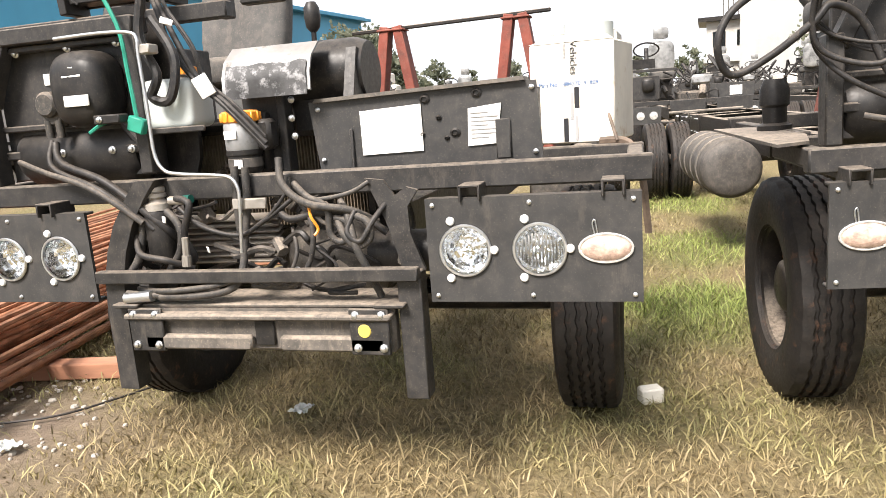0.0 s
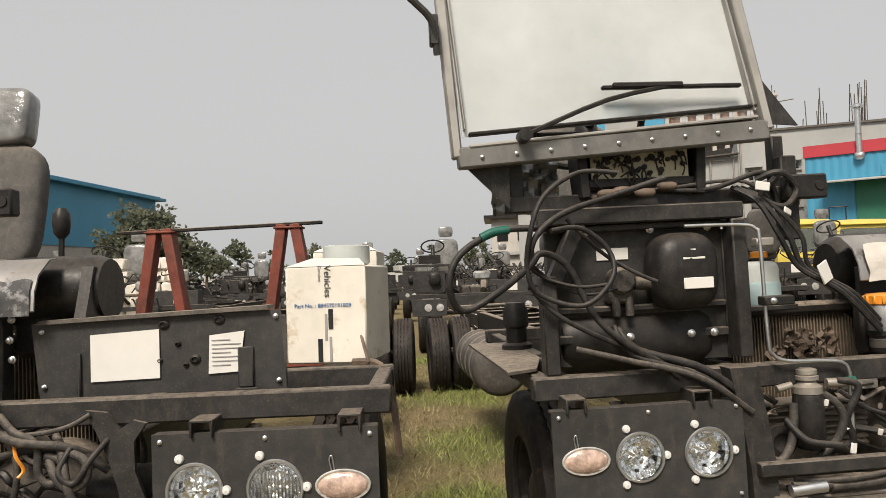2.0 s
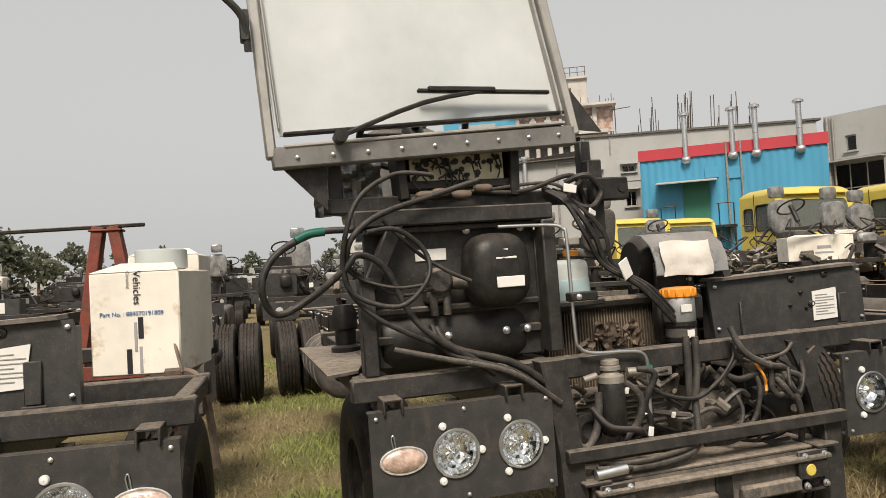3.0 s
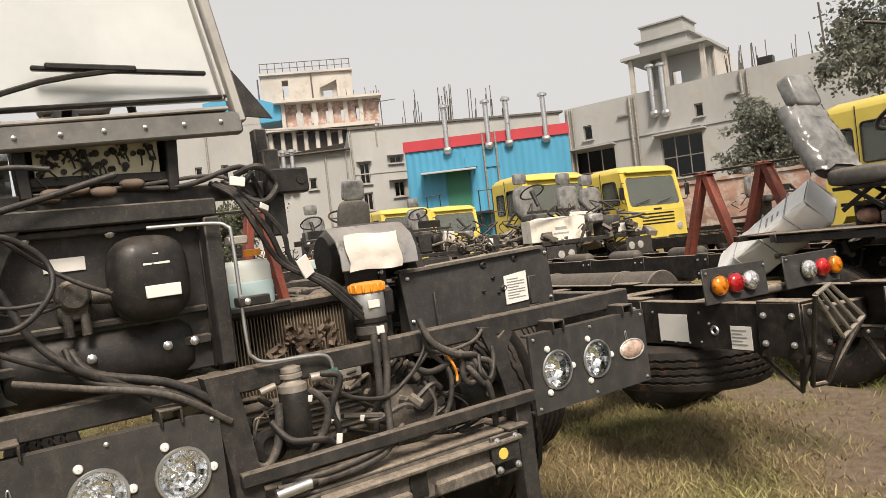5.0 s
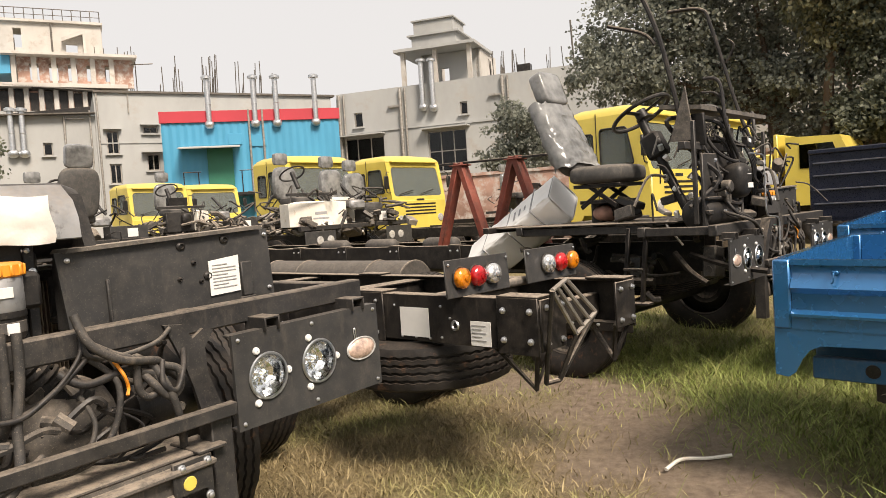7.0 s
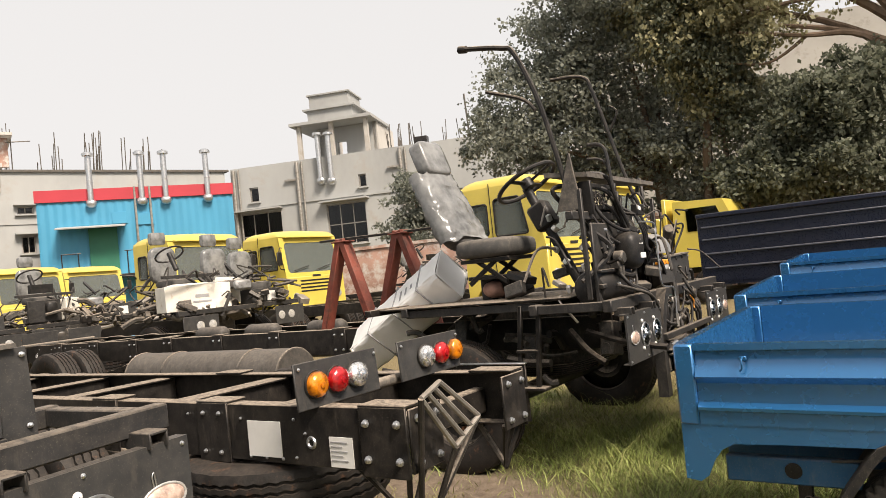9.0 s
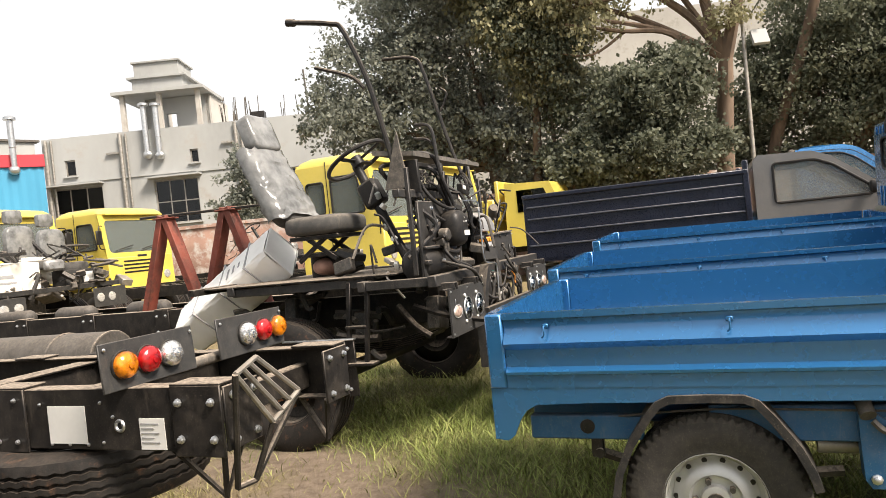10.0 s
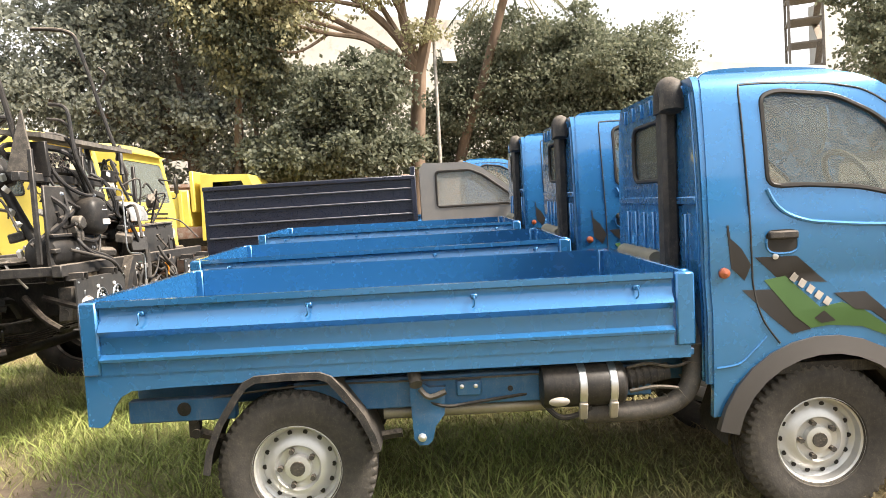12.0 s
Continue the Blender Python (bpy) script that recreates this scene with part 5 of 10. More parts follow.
    part("steering_wheel", M().ring((0, 0, 0), (0, 0, 1), 0.225, 0.016, 16, 5).cyl((0, 0, -0.3), (0, 0, 0.02), 0.04), BLACK, t, "", pose(-0.80, 0.82, 2.09, -30))
    for me, n in FARSEAT:
        part(n, me, None, t)
    part("seat_base", M().box((-0.5, 1.2, 1.37), (0.32, 0.34, 0.36)), RAIL, t)
    return t


# ---- the chassis trucks ----
base = chassis_base("truck_chassis", "bare black truck chassis with grey front frame, no cab, on grass")
dash_frame(base)
front_gear(base)
seat_parts(base, -0.655, 1.22, 1.57, film=False)
tail_gear(base)
hoses(base, 3)
def rise(x):
    """The yard climbs a little towards +x."""
    return 0.022 * min(max(0.0, x - 5.6), 1.5) + 0.045 * min(max(0.0, x - 7.1), 3.0)


T1 = pose(0.168, 2.150, -0.008, 0, -0.4, -8.8)
T2 = pose(3.135, 2.018, -0.004, 0, -1.05, -4.6)
T3 = pose(5.495, 1.565, 0, 0, 0, -9) @ pose(0, 9.3, 0, 0, 0, 180)
T4 = pose(8.36, 1.00, 0.06, 0, 0, -9)
truck2 = copy_thing(base, T2)
truck3 = copy_thing(base, T3)
truck4 = copy_thing(base, T4)
base.matrix_basis = T1
truck1 = base
for o, lb in ((truck1, "bare truck chassis with a driver seat and no cab"), (truck2, "truck chassis with a lone upright windscreen and looped hoses"), (truck3, "truck chassis parked tail first, spare tyre slung below"), (truck4, "truck chassis with a plastic-covered seat and bent mirror arms")):
    o["label"] = lb

lamp_panel(truck1, 1, 0.603, 1.215, (0.717, 0.934), 1.117, (1,))
lamp_panel(truck1, -1)
lamp_panel(truck2, -1, 0.607, 1.217, (0.727, 0.946), 1.117)
lamp_panel(truck2, 1, 0.585, 1.245, (0.712, 0.934), 1.145)
for o in (truck3, truck4):
    for side in (-1, 1):
        lamp_panel(o, side)

GREYINK = mat("faded_print", (0.30, 0.30, 0.30), 0.8, 0, 0.1, 50, 5, 0)


def sheet_of_paper(parent, x0, x1, z0, z1, y, lines=0, skew=0.0):
    """A stuck-on sheet, with printed bars where it is printed."""
    p = part("paper_sheet", M().prism([(x0, z0), (x1 - skew, z0 + 0.004), (x1, z1), (x0 + skew * 0.3, z1 - 0.01)], "y", y - 0.003, y), PAPER, parent, "white paper sheet stuck on" if not lines else "white printed paper sheet stuck on")
    for i in range(lines):
        z = z1 - (z1 - z0) * (0.2 + 0.7 * i / lines)
        w = (x1 - x0) * (0.78 if i % 3 else 0.5)
        part("print_bar", M().box((x0 + 0.012 + w / 2, y - 0.0045, z), (w, 0.002, (z1 - z0) * 0.026), bevel=0.0005), GREYINK, p)


sheet_of_paper(truck1, 0.350, 0.555, 1.195, 1.345, 0.196)
sheet_of_paper(truck1, 0.700, 0.810, 1.205, 1.330, 0.196, 7, 0.018)
sheet_of_paper(truck2, 0.662, 0.782, 1.180, 1.308, 0.196, 8)
SCRAPED = mat("scraped_dark_paint", (0.045, 0.045, 0.046), 0.6, 0.1, 0.5, 60, 12, 0.3, rust=(0.26, 0.26, 0.265), rust_amount=0.35)
part("scraped_patch", M().sheet(12, 8, lambda u, v: (-0.075 + 0.285 * u, 0.121 + 0.070 * max(0.0, v - 0.55) ** 1.5, 1.402 + (0.105 + 0.012 * noise.noise(Vector((u * 6, 3, 1)))) * v)), SCRAPED, truck1, "dark scraped patch on the shield")
part("shield_paper", M().sheet(12, 8, lambda u, v: (-0.068 + 0.212 * u + 0.006 * math.sin(v * 7), 0.116 + 0.075 * max(0.0, v - 0.55) ** 1.5 - 0.002 * math.sin(9 * u) - 0.006 * noise.noise(Vector((u * 5, v * 5, 2))), 1.408 + 0.130 * v + 0.004 * math.sin(u * 6))), CRUMPLED, truck2, "creased dull white paper taped on the shield")

# windscreen on the second truck: a leaning trapezoid in a grey frame
WS = [(-1.480, 1.868), (-0.410, 1.928), (-0.575, 2.80), (-1.530, 2.76)]
SHIFT = pose(0.034, 0, 0.016)


def between(a, b, k):
    return (a[0] + (b[0] - a[0]) * k, a[1] + (b[1] - a[1]) * k)


def screen_bar(a, b, w, d, y):
    """A flat bar from a to b in the x-z plane."""
    ang = math.degrees(math.atan2(b[1] - a[1], b[0] - a[0]))
    c = between(a, b, 0.5)
    return M().box((c[0], y, c[1]), (math.hypot(b[0] - a[0], b[1] - a[1]), d, w), (0, -ang, 0), bevel=0.006)


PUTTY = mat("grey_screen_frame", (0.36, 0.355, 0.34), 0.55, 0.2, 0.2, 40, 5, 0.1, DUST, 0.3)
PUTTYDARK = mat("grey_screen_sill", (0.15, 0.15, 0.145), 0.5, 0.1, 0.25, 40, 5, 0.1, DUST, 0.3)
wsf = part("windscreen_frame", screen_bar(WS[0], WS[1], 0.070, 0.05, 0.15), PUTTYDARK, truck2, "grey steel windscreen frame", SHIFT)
part("frame_post", screen_bar(WS[1], WS[2], 0.036, 0.05, 0.15), PUTTY, wsf)
part("frame_post", screen_bar(WS[0], WS[3], 0.034, 0.05, 0.15), PUTTY, wsf)
part("frame_top", screen_bar(WS[3], WS[2], 0.05, 0.05, 0.15), PUTTY, wsf)
part("rubber_seal", screen_bar((-1.44, 1.945), (-0.45, 2.01), 0.012, 0.035, 0.14), BLACK, wsf)
part("rubber_seal", screen_bar((-0.462, 2.0), (-0.61, 2.75), 0.007, 0.035, 0.14), PUTTY, wsf)
part("rubber_seal", screen_bar((-1.452, 1.96), (-1.51, 2.72), 0.007, 0.035, 0.14), PUTTY, wsf)
part("screen_pane", M().prism([(-1.46, 1.94), (-0.44, 2.0), (-0.60, 2.77), (-1.53, 2.73)], "y", 0.148, 0.153), SCREEN, wsf, "pale windscreen glass with the reflection painted in")
bolts(wsf, [(-1.40 + k * 0.115, 0.124, 1.868 + k * 0.0075) for k in range(9)], size=0.6)
part("sill_edge", screen_bar((-1.44, 1.905), (-0.45, 1.972), 0.012, 0.06, 0.15), PUTTY, wsf)
part("wiper_arm", M().tube([(-1.263, 0.10, 1.928), (-1.22, 0.09, 1.945), (-0.98, 0.085, 2.035), (-0.74, 0.10, 2.083)], 0.008, 6, 3).cyl((-1.263, 0.06, 1.928), (-1.263, 0.13, 1.928), 0.022), BLACK, wsf, "black wiper arm")
part("wiper_blade", M().box((-0.755, 0.105, 2.077), (0.48, 0.02, 0.014), (0, 0.5, 0)).box((-0.84, 0.095, 2.083), (0.24, 0.015, 0.018), (0, 0.5, 0)), BLACK, wsf)
part("mirror_arm", M().tube([(-1.532, 0.10, 2.20), (-1.545, 0.08, 2.30), (-1.60, 0.06, 2.36), (-1.68, 0.05, 2.43)], 0.012, 8).box((-1.54, 0.10, 2.28), (0.03, 0.04, 0.10)), PANEL, truck2, "bent grey mirror arm", SHIFT)
pieces("screen_gusset", M().prism([(-1.46, 1.86), (-1.30, 1.86), (-1.305, 1.70)], "y", 0.19, 0.20).prism([(-0.42, 1.95), (-0.30, 1.94), (-0.42, 2.10)], "y", 0.14, 0.15), FRAME, truck2, "", SHIFT)
part("film_bag", M().sheet(16, 16, lambda u, v: (-1.28 + 0.26 * u, 0.50 + 0.05 * noise.noise(Vector((u * 6, v * 6, 0))), 1.72 + 0.21 * v)), FILM, truck2, "crumpled plastic film")
LOOPS = [
    ([(-1.22, 1.62), (-1.361, 1.621), (-1.494, 1.556), (-1.541, 1.458), (-1.50, 1.376), (-1.399, 1.415), (-1.288, 1.499), (-1.242, 1.542), (-1.153, 1.495), (-1.08, 1.339), (-0.992, 1.246), (-0.85, 1.16)], 0.0135, 0.045, HOSE),
    ([(-0.988, 1.785), (-1.106, 1.793), (-1.226, 1.724), (-1.281, 1.612), (-1.292, 1.486), (-1.25, 1.41), (-1.123, 1.373), (-1.029, 1.452), (-1.025, 1.541), (-1.113, 1.614), (-1.217, 1.61)], 0.010, 0.02, HOSE),
    ([(-1.288, 1.499), (-1.265, 1.422), (-1.198, 1.344), (-1.083, 1.275), (-0.90, 1.19), (-0.809, 1.121)], 0.010, 0.05, HOSE),
    ([(-0.824, 1.765), (-1.002, 1.715), (-1.175, 1.661), (-1.267, 1.587), (-1.28, 1.50)], 0.012, 0.035, HOSE),
    ([(-1.154, 1.648), (-1.046, 1.543), (-0.956, 1.475), (-0.876, 1.434)], 0.008, 0.05, HOSE),
    ([(-1.28, 1.50), (-1.22, 1.46), (-1.12, 1.43), (-1.02, 1.435)], 0.007, 0.06, HOSE),
    ([(-1.28, 1.52), (-1.20, 1.45), (-1.10, 1.405), (-1.0, 1.42)], 0.007, 0.07, HOSE),
    ([(-0.95, 1.73), (-0.80, 1.745), (-0.60, 1.74), (-0.42, 1.79), (-0.36, 1.74), (-0.33, 1.62)], 0.011, 0.21, HOSE),
    ([(-1.0, 1.735), (-0.75, 1.75), (-0.5, 1.765), (-0.40, 1.70)], 0.008, 0.20, GREYHOSE),
]
for pts, r_, y, m_ in LOOPS:
    part("looped_hose", M().tube([(x, y + 0.02 * math.sin(i * 1.7), z) for i, (x, z) in enumerate(pts)], r_ * 0.82, 10), m_, truck2, "looped black hose", SHIFT)
part("green_hose", M().tube([(-1.34, 0.05, 1.622), (-1.39, 0.048, 1.617), (-1.43, 0.047, 1.60)], 0.0140, 10), DARKTEAL, truck2, "", SHIFT)
rags = M()
rr = random.Random(8)
for i in range(7):
    c = (rr.uniform(-1.0, -0.72), rr.uniform(0.18, 0.25), rr.uniform(1.74, 1.79))
    rags.add(*(lambda q: (q.v, q.f))(blob(c, (0.075, 0.035, 0.030), 0.8, 10, 6)))
pieces("tape_wrap", rags, TAPE, truck2, "brown tape wrap on the wiring")
part("wire_coil", M().tube([(-0.40, 0.2, 1.78), (-0.33, 0.16, 1.80), (-0.27, 0.17, 1.74), (-0.33, 0.15, 1.68), (-0.40, 0.17, 1.72), (-0.36, 0.14, 1.78)], 0.011, 8), HOSE, truck2)

# the second truck's near leg is straight
for o in list(truck2.children):
    n = o.name.split(".")[0]
    if n in ("silver_pipe", "pipe_clip", "pipe_union") or (n == "front_leg" and o.get("label", "").startswith("curved")):
        bpy.data.objects.remove(o)
    elif n == "air_intake":
        o.matrix_basis = pose(-0.02, 0, 0) @ o.matrix_basis
    elif n == "bulkhead":
        o.matrix_basis = pose(-0.005, 0, 0.024) @ o.matrix_basis
        for c in o.children:
            if c.name.split(".")[0] in ("brake_valve", "plate_label"):
                c.matrix_basis = pose(-0.035, 0, 0.018) @ c.matrix_basis
    elif n == "instrument_housing":
        o.matrix_basis = pose(0.03, 0, 0.033) @ o.matrix_basis
    elif n == "dash_rail":
        o.matrix_basis = pose(0.025, 0, 0.028) @ o.matrix_basis
    elif n == "coolant_tank":
        o.matrix_basis = pose(-0.004, 0, 0.020) @ o.matrix_basis
part("silver_pipe", M().tube([(-0.72, 0.08, 1.625), (-0.54, 0.06, 1.62), (-0.495, 0.05, 1.605), (-0.485, 0.045, 1.56), (-0.482, 0.04, 1.25), (-0.468, 0.04, 1.195), (-0.42, 0.04, 1.172), (-0.30, 0.04, 1.165), (-0.235, 0.04, 1.155), (-0.213, 0.04, 1.12), (-0.213, 0.045, 1.05), (-0.213, 0.05, 0.885)], 0.0062, 10), STEEL, truck2, "bent bare metal brake pipe")
for x, z in ((-0.485, 1.56),):
    part("pipe_clip", M().box((x + 0.02, 0.07, z), (0.06, 0.05, 0.028)), ALU, truck2)
part("pipe_bracket", M().box((-0.16, 0.075, 1.075), (0.13, 0.008, 0.032)), ALU, truck2)
part("pipe_union", M().cyl((-0.213, 0.05, 0.93), (-0.213, 0.05, 0.99), 0.011, n=6), STEEL, truck2)
part("white_tag", M().box((-0.225, 0.03, 0.880), (0.022, 0.006, 0.034), (0, 12, 10)), PAPER, truck2)
part("front_leg", M().prism([(-0.635, 1.165), (-0.545, 1.165), (-0.520, 1.0), (-0.500, 0.85), (-0.493, 0.44), (-0.567, 0.44), (-0.585, 0.85), (-0.605, 1.0)], "y", 0.005, 0.075), FRAME, truck2, "upright grey steel front leg")

# the first truck's dashboard sits nearer its middle
k = 0
for o in list(truck1.children):
    n = o.name.split(".")[0]
    k += n == "hose"
    if n == "instrument_housing":
        o.matrix_basis = pose(0.315, 0, 0.03) @ o.matrix_basis
    elif n == "dash_rail":
        o.matrix_basis = pose(0.15, 0, 0) @ o.matrix_basis
        for c in list(o.children):
            if c.name.startswith("screen_post"):
                bpy.data.objects.remove(c)
    elif n in ("harness_wire", "harness_tag"):
        o.matrix_basis = pose(0.12, -0.02, 0) @ o.matrix_basis
    elif n == "coolant_tank":
        o.matrix_basis = pose(0.09, -0.17, 0.01) @ o.matrix_basis
        for c in list(o.children):
            if c.name.startswith("coolant_level"):
                bpy.data.objects.remove(c)
    elif n in ("seat_cushion", "seat_base"):
        o.matrix_basis = pose(-0.105, 0, -0.07) @ o.matrix_basis
    elif n == "bulkhead":
        o.matrix_basis = pose(0.125, 0, 0.022) @ o.matrix_basis
    elif n in ("silver_pipe", "pipe_clip") or (n == "hose" and k <= 3):
        o.matrix_basis = pose(0.205, 0, 0) @ o.matrix_basis
    elif n == "fuse_panel":
        o.matrix_basis = pose(0.255, 0.05, 0) @ o.matrix_basis
    elif n in ("fuel_filter", "filter_post"):
        o.matrix_basis = pose(-0.045, 0, 0) @ o.matrix_basis
    elif n in ("steering_wheel", "steering_column"):
        o.matrix_basis = pose(-0.06, 0, 0) @ o.matrix_basis

# green strap on the first truck
BOARD = [(-0.547, 1.751), (-0.42, 1.748), (-0.34, 1.572), (-0.265, 1.471), (-0.277, 1.22), (-0.312, 1.124), (-0.573, 1.128)]
part("bulkhead_board", M().prism(BOARD, "y", 0.235, 0.255), RAIL, truck1, "tall black bulkhead board")
part("green_strap", M().tube([(-0.66, 0.07, 1.78), (-0.60, 0.06, 1.65), (-0.585, 0.055, 1.50), (-0.575, 0.055, 1.32)], 0.007, 6).box((-0.575, 0.05, 1.345), (0.06, 0.03, 0.05), (0, 20, 0)).tube([(-0.60, 0.05, 1.36), (-0.68, 0.03, 1.36), (-0.74, 0.02, 1.33)], 0.006, 6), TEAL, truck1, "green packing strap", pose(0.205, 0, 0))
part("wire_loop", M().tube([(-0.35, 0.10, 1.95), (-0.30, 0.08, 1.80), (-0.33, 0.07, 1.62), (-0.27, 0.05, 1.50), (-0.30, 0.05, 1.43), (-0.24, 0.06, 1.42), (-0.22, 0.08, 1.55), (-0.30, 0.1, 1.68)], 0.016, 8), HOSE, truck1)
part("bypass_hose", M().tube([(-0.42, 0.22, 1.50), (-0.50, 0.18, 1.48), (-0.53, 0.16, 1.40), (-0.46, 0.15, 1.30), (-0.38, 0.15, 1.22)], 0.014, 8), HOSE, truck1)

part("gear_lever", M().tube([(-0.10, 1.05, 1.20), (-0.14, 1.0, 1.45), (-0.14, 1.0, 1.70)], 0.012, 8).rev([(0.014, 0), (0.030, 0.02), (0.036, 0.06), (0.034, 0.10), (0.020, 0.125)], (-0.14, 1.0, 1.69), (0, 0, 1), 16), BLACK, truck1, "black gear lever with a long knob")
sp_ = part("step_plate", M().prism([(-1.31, 1.25), (-1.10, 1.20), (-1.12, 0.55), (-1.20, 0.24), (-1.31, 0.18)], "z", 1.163, 1.173), DUSTY, truck2, "dusty side shelf plate")
part("buffer", M().rev([(0.065, 0), (0.065, 0.02), (0.045, 0.03), (0.045, 0.09), (0.055, 0.10), (0.055, 0.16), (0.04, 0.20)], (-1.14, 0.90, 1.172), (0, 0, 1), 18), BLACK, sp_, "black rubber buffer")

# red A-frame stands on the chassis
def a_frame(at, half=0.36, lean=9.0, foot=0.10):
    t = thing("a_frame_stand", "red oxide steel A-frame stand on the chassis rails", "stand", "red A-frame stands", at)
    for x in (-half, half):
        part("post", M().box((x - foot, 0, 0.39), (0.055, 0.10, 0.80 / math.cos(radians(lean))), (0, lean, 0)), REDOX, t)
        part("post", M().box((x + foot, 0, 0.39), (0.055, 0.10, 0.80 / math.cos(radians(lean))), (0, -lean, 0)), REDOX, t)
        part("foot_bar", M().box((x, 0, -0.005), (foot * 4 - 0.06, 0.12, 0.012)).box((x, -0.055, 0.03), (foot * 4 - 0.06, 0.010, 0.07)), REDOX, t)
    part("top_rod", M().box((-0.03, 0, 0.785), (1.16, 0.03, 0.02), (0, -1, 0)), RAIL, t)
    pieces("top_plate", M().box((-half, 0, 0.77), (0.16, 0.12, 0.012)).box((half, 0, 0.77), (0.16, 0.12, 0.012)), REDOX, t)
    return t


a_frame(T1 @ pose(0.22, 2.10, 1.012))
a_frame(T2 @ pose(0.53, 3.90, 1.012) @ Matrix.Scale(1.17, 4))
a_frame(T4 @ pose(-0.30, 2.72, 0.93, 0, 0, 90) @ Matrix.Scale(1.17, 4), 0.30, 19.0, 0.15)

# cartons on the first truck
def carton(name, at, w, d, h, label):
    t = thing(name, label, "carton", "", at)
    part("box_body", M().box((0, 0, h / 2), (w, d, h), bevel=0.006), CARTON, t)
    part("box_flap", M().add([(-w / 2, -d / 2, h), (w / 2, -d / 2, h), (w * 0.30, -d * 0.1, h + 0.03), (-w * 0.32, -d * 0.1, h + 0.035)], [(0, 1, 2, 3)]), CARTON, t)
    part("tape", M().box((0.0, 0, h + 0.002), (0.05, d * 0.98, 0.003)), TARP, t)
    return t


def lettering(parent, words, size, at, material):
    cu = bpy.data.curves.new("lettering", "FONT")
    cu.body, cu.size, cu.align_x, cu.align_y, cu.extrude = words, size, "CENTER", "CENTER", 0.0006
    cu.materials.append(material)
    ob = new("lettering", cu)
    me = bpy.data.meshes.new_from_object(ob.evaluated_get(bpy.context.evaluated_depsgraph_get()))
    bpy.data.objects.remove(ob)
    return part("lettering", me, None, parent, "printed words", at)


c1 = carton("carton_box", pose(1.292, 2.86, 1.162, 0, 0, -19), 0.310, 0.36, 0.362, "white printed carton standing on the frame beam")
lettering(c1, "Part No. : 884570191809", 0.0215, pose(-0.010, -0.1825, 0.215, 90, 0, 0), BLUEINK)
lettering(c1, "Vehicles", 0.036, pose(0.010, -0.1825, 0.305, 90, 90, 0), INK)
lettering(c1, "Genuine", 0.018, pose(-0.020, -0.1825, 0.335, 90, 90, 0), GREYINK)
for x, z, w, m_ in ((0.020, 0.165, 0.075, INK), (-0.022, 0.050, 0.085, INK), (0.002, 0.135, 0.10, GREYINK), (0.018, 0.055, 0.09, GREYINK)):
    part("print_bar", M().box((x, -0.1815, z), (0.018 if m_ is INK else 0.010, 0.002, w), bevel=0.0005), m_, c1)
carton("carton_box", pose(1.36, 3.42, 1.162, 0, 0, -12), 0.29, 0.30, 0.44, "second white carton behind the printed one")
solo("tape_roll", M().rev([(0.085, 0), (0.096, 0.006), (0.096, 0.075), (0.085, 0.08), (0.045, 0.08), (0.045, 0.0)], (0, 0, 0), (0, 0, 1), 28), TANK, "white roll lying on the carton", "roll", at=pose(1.325, 2.95, 1.53))
part("hanging_strap", M().tube([(1.08, 0.66, 1.17), (1.18, 0.62, 1.16), (1.22, 0.60, 1.05), (1.235, 0.60, 0.90), (1.24, 0.6, 0.84)], 0.014, 6).tube([(1.14, 0.62, 1.17), (1.10, 0.70, 1.30), (1.06, 0.80, 1.45)], 0.006, 6), TAPE, truck1, "brown hanging strap")
cl_ = M()
rr = random.Random(14)
for i in range(18):
    a = Vector((rr.uniform(-0.2, 0.75), rr.uniform(0.75, 1.7), rr.uniform(1.18, 1.30)))
    cl_.tube([a, a + Vector((rr.uniform(-0.2, 0.2), rr.uniform(-0.2, 0.2), rr.uniform(-0.03, 0.08))), a + Vector((rr.uniform(-0.3, 0.3), rr.uniform(-0.2, 0.2), rr.uniform(-0.06, 0.05)))], rr.uniform(0.01, 0.025), 6)
pieces("loose_cable", cl_, DUSTY, truck1, "dusty cable lying over the engine")

# the fourth truck: floor, ladder, mirror arms, wrapped parcel, rag
part("floor_plate", M().box((-0.72, 1.22, 1.188), (0.85, 1.65, 0.014)), RAIL, truck4, "black floor plate")
for y in (0.66, 0.80):
    part("step_ladder_rail", M().box((-1.12, y, 0.88), (0.03, 0.03, 0.56), (6, 0, 0)), RAIL, truck4)
part("step", M().box((-1.12, 0.72, 0.60), (0.10, 0.20, 0.02)), RAIL, truck4)
part("step", M().box((-1.12, 0.74, 0.85), (0.06, 0.16, 0.02)), RAIL, truck4)
part("side_guard", M().box((-1.13, 1.05, 0.575), (0.02, 0.56, 0.39)), RAIL, truck4, "black bolted side guard plate")
part("guard_edge", M().box((-1.14, 1.05, 0.772), (0.04, 0.58, 0.012)), STEEL, truck4)
bolts(truck4, [(-1.145, y, z) for y in (0.82, 1.05, 1.28) for z in (0.43, 0.71)], -90, 1.2)
part("mirror_arm", M().tube([(-1.1, 0.337, 1.85), (-1.1, 0.467, 2.459), (-1.1, 0.62, 2.85), (-1.1, 0.72, 2.92), (-1.1, 1.001, 2.987)], 0.018, 8).tube([(-1.1, 0.509, 2.446), (-1.1, 0.60, 2.54), (-1.1, 0.867, 2.648)], 0.013, 8).cyl((-1.09, 1.0, 2.987), (-1.09, 1.06, 3.0), 0.026), RAIL, truck4, "tall bent black mirror arm")
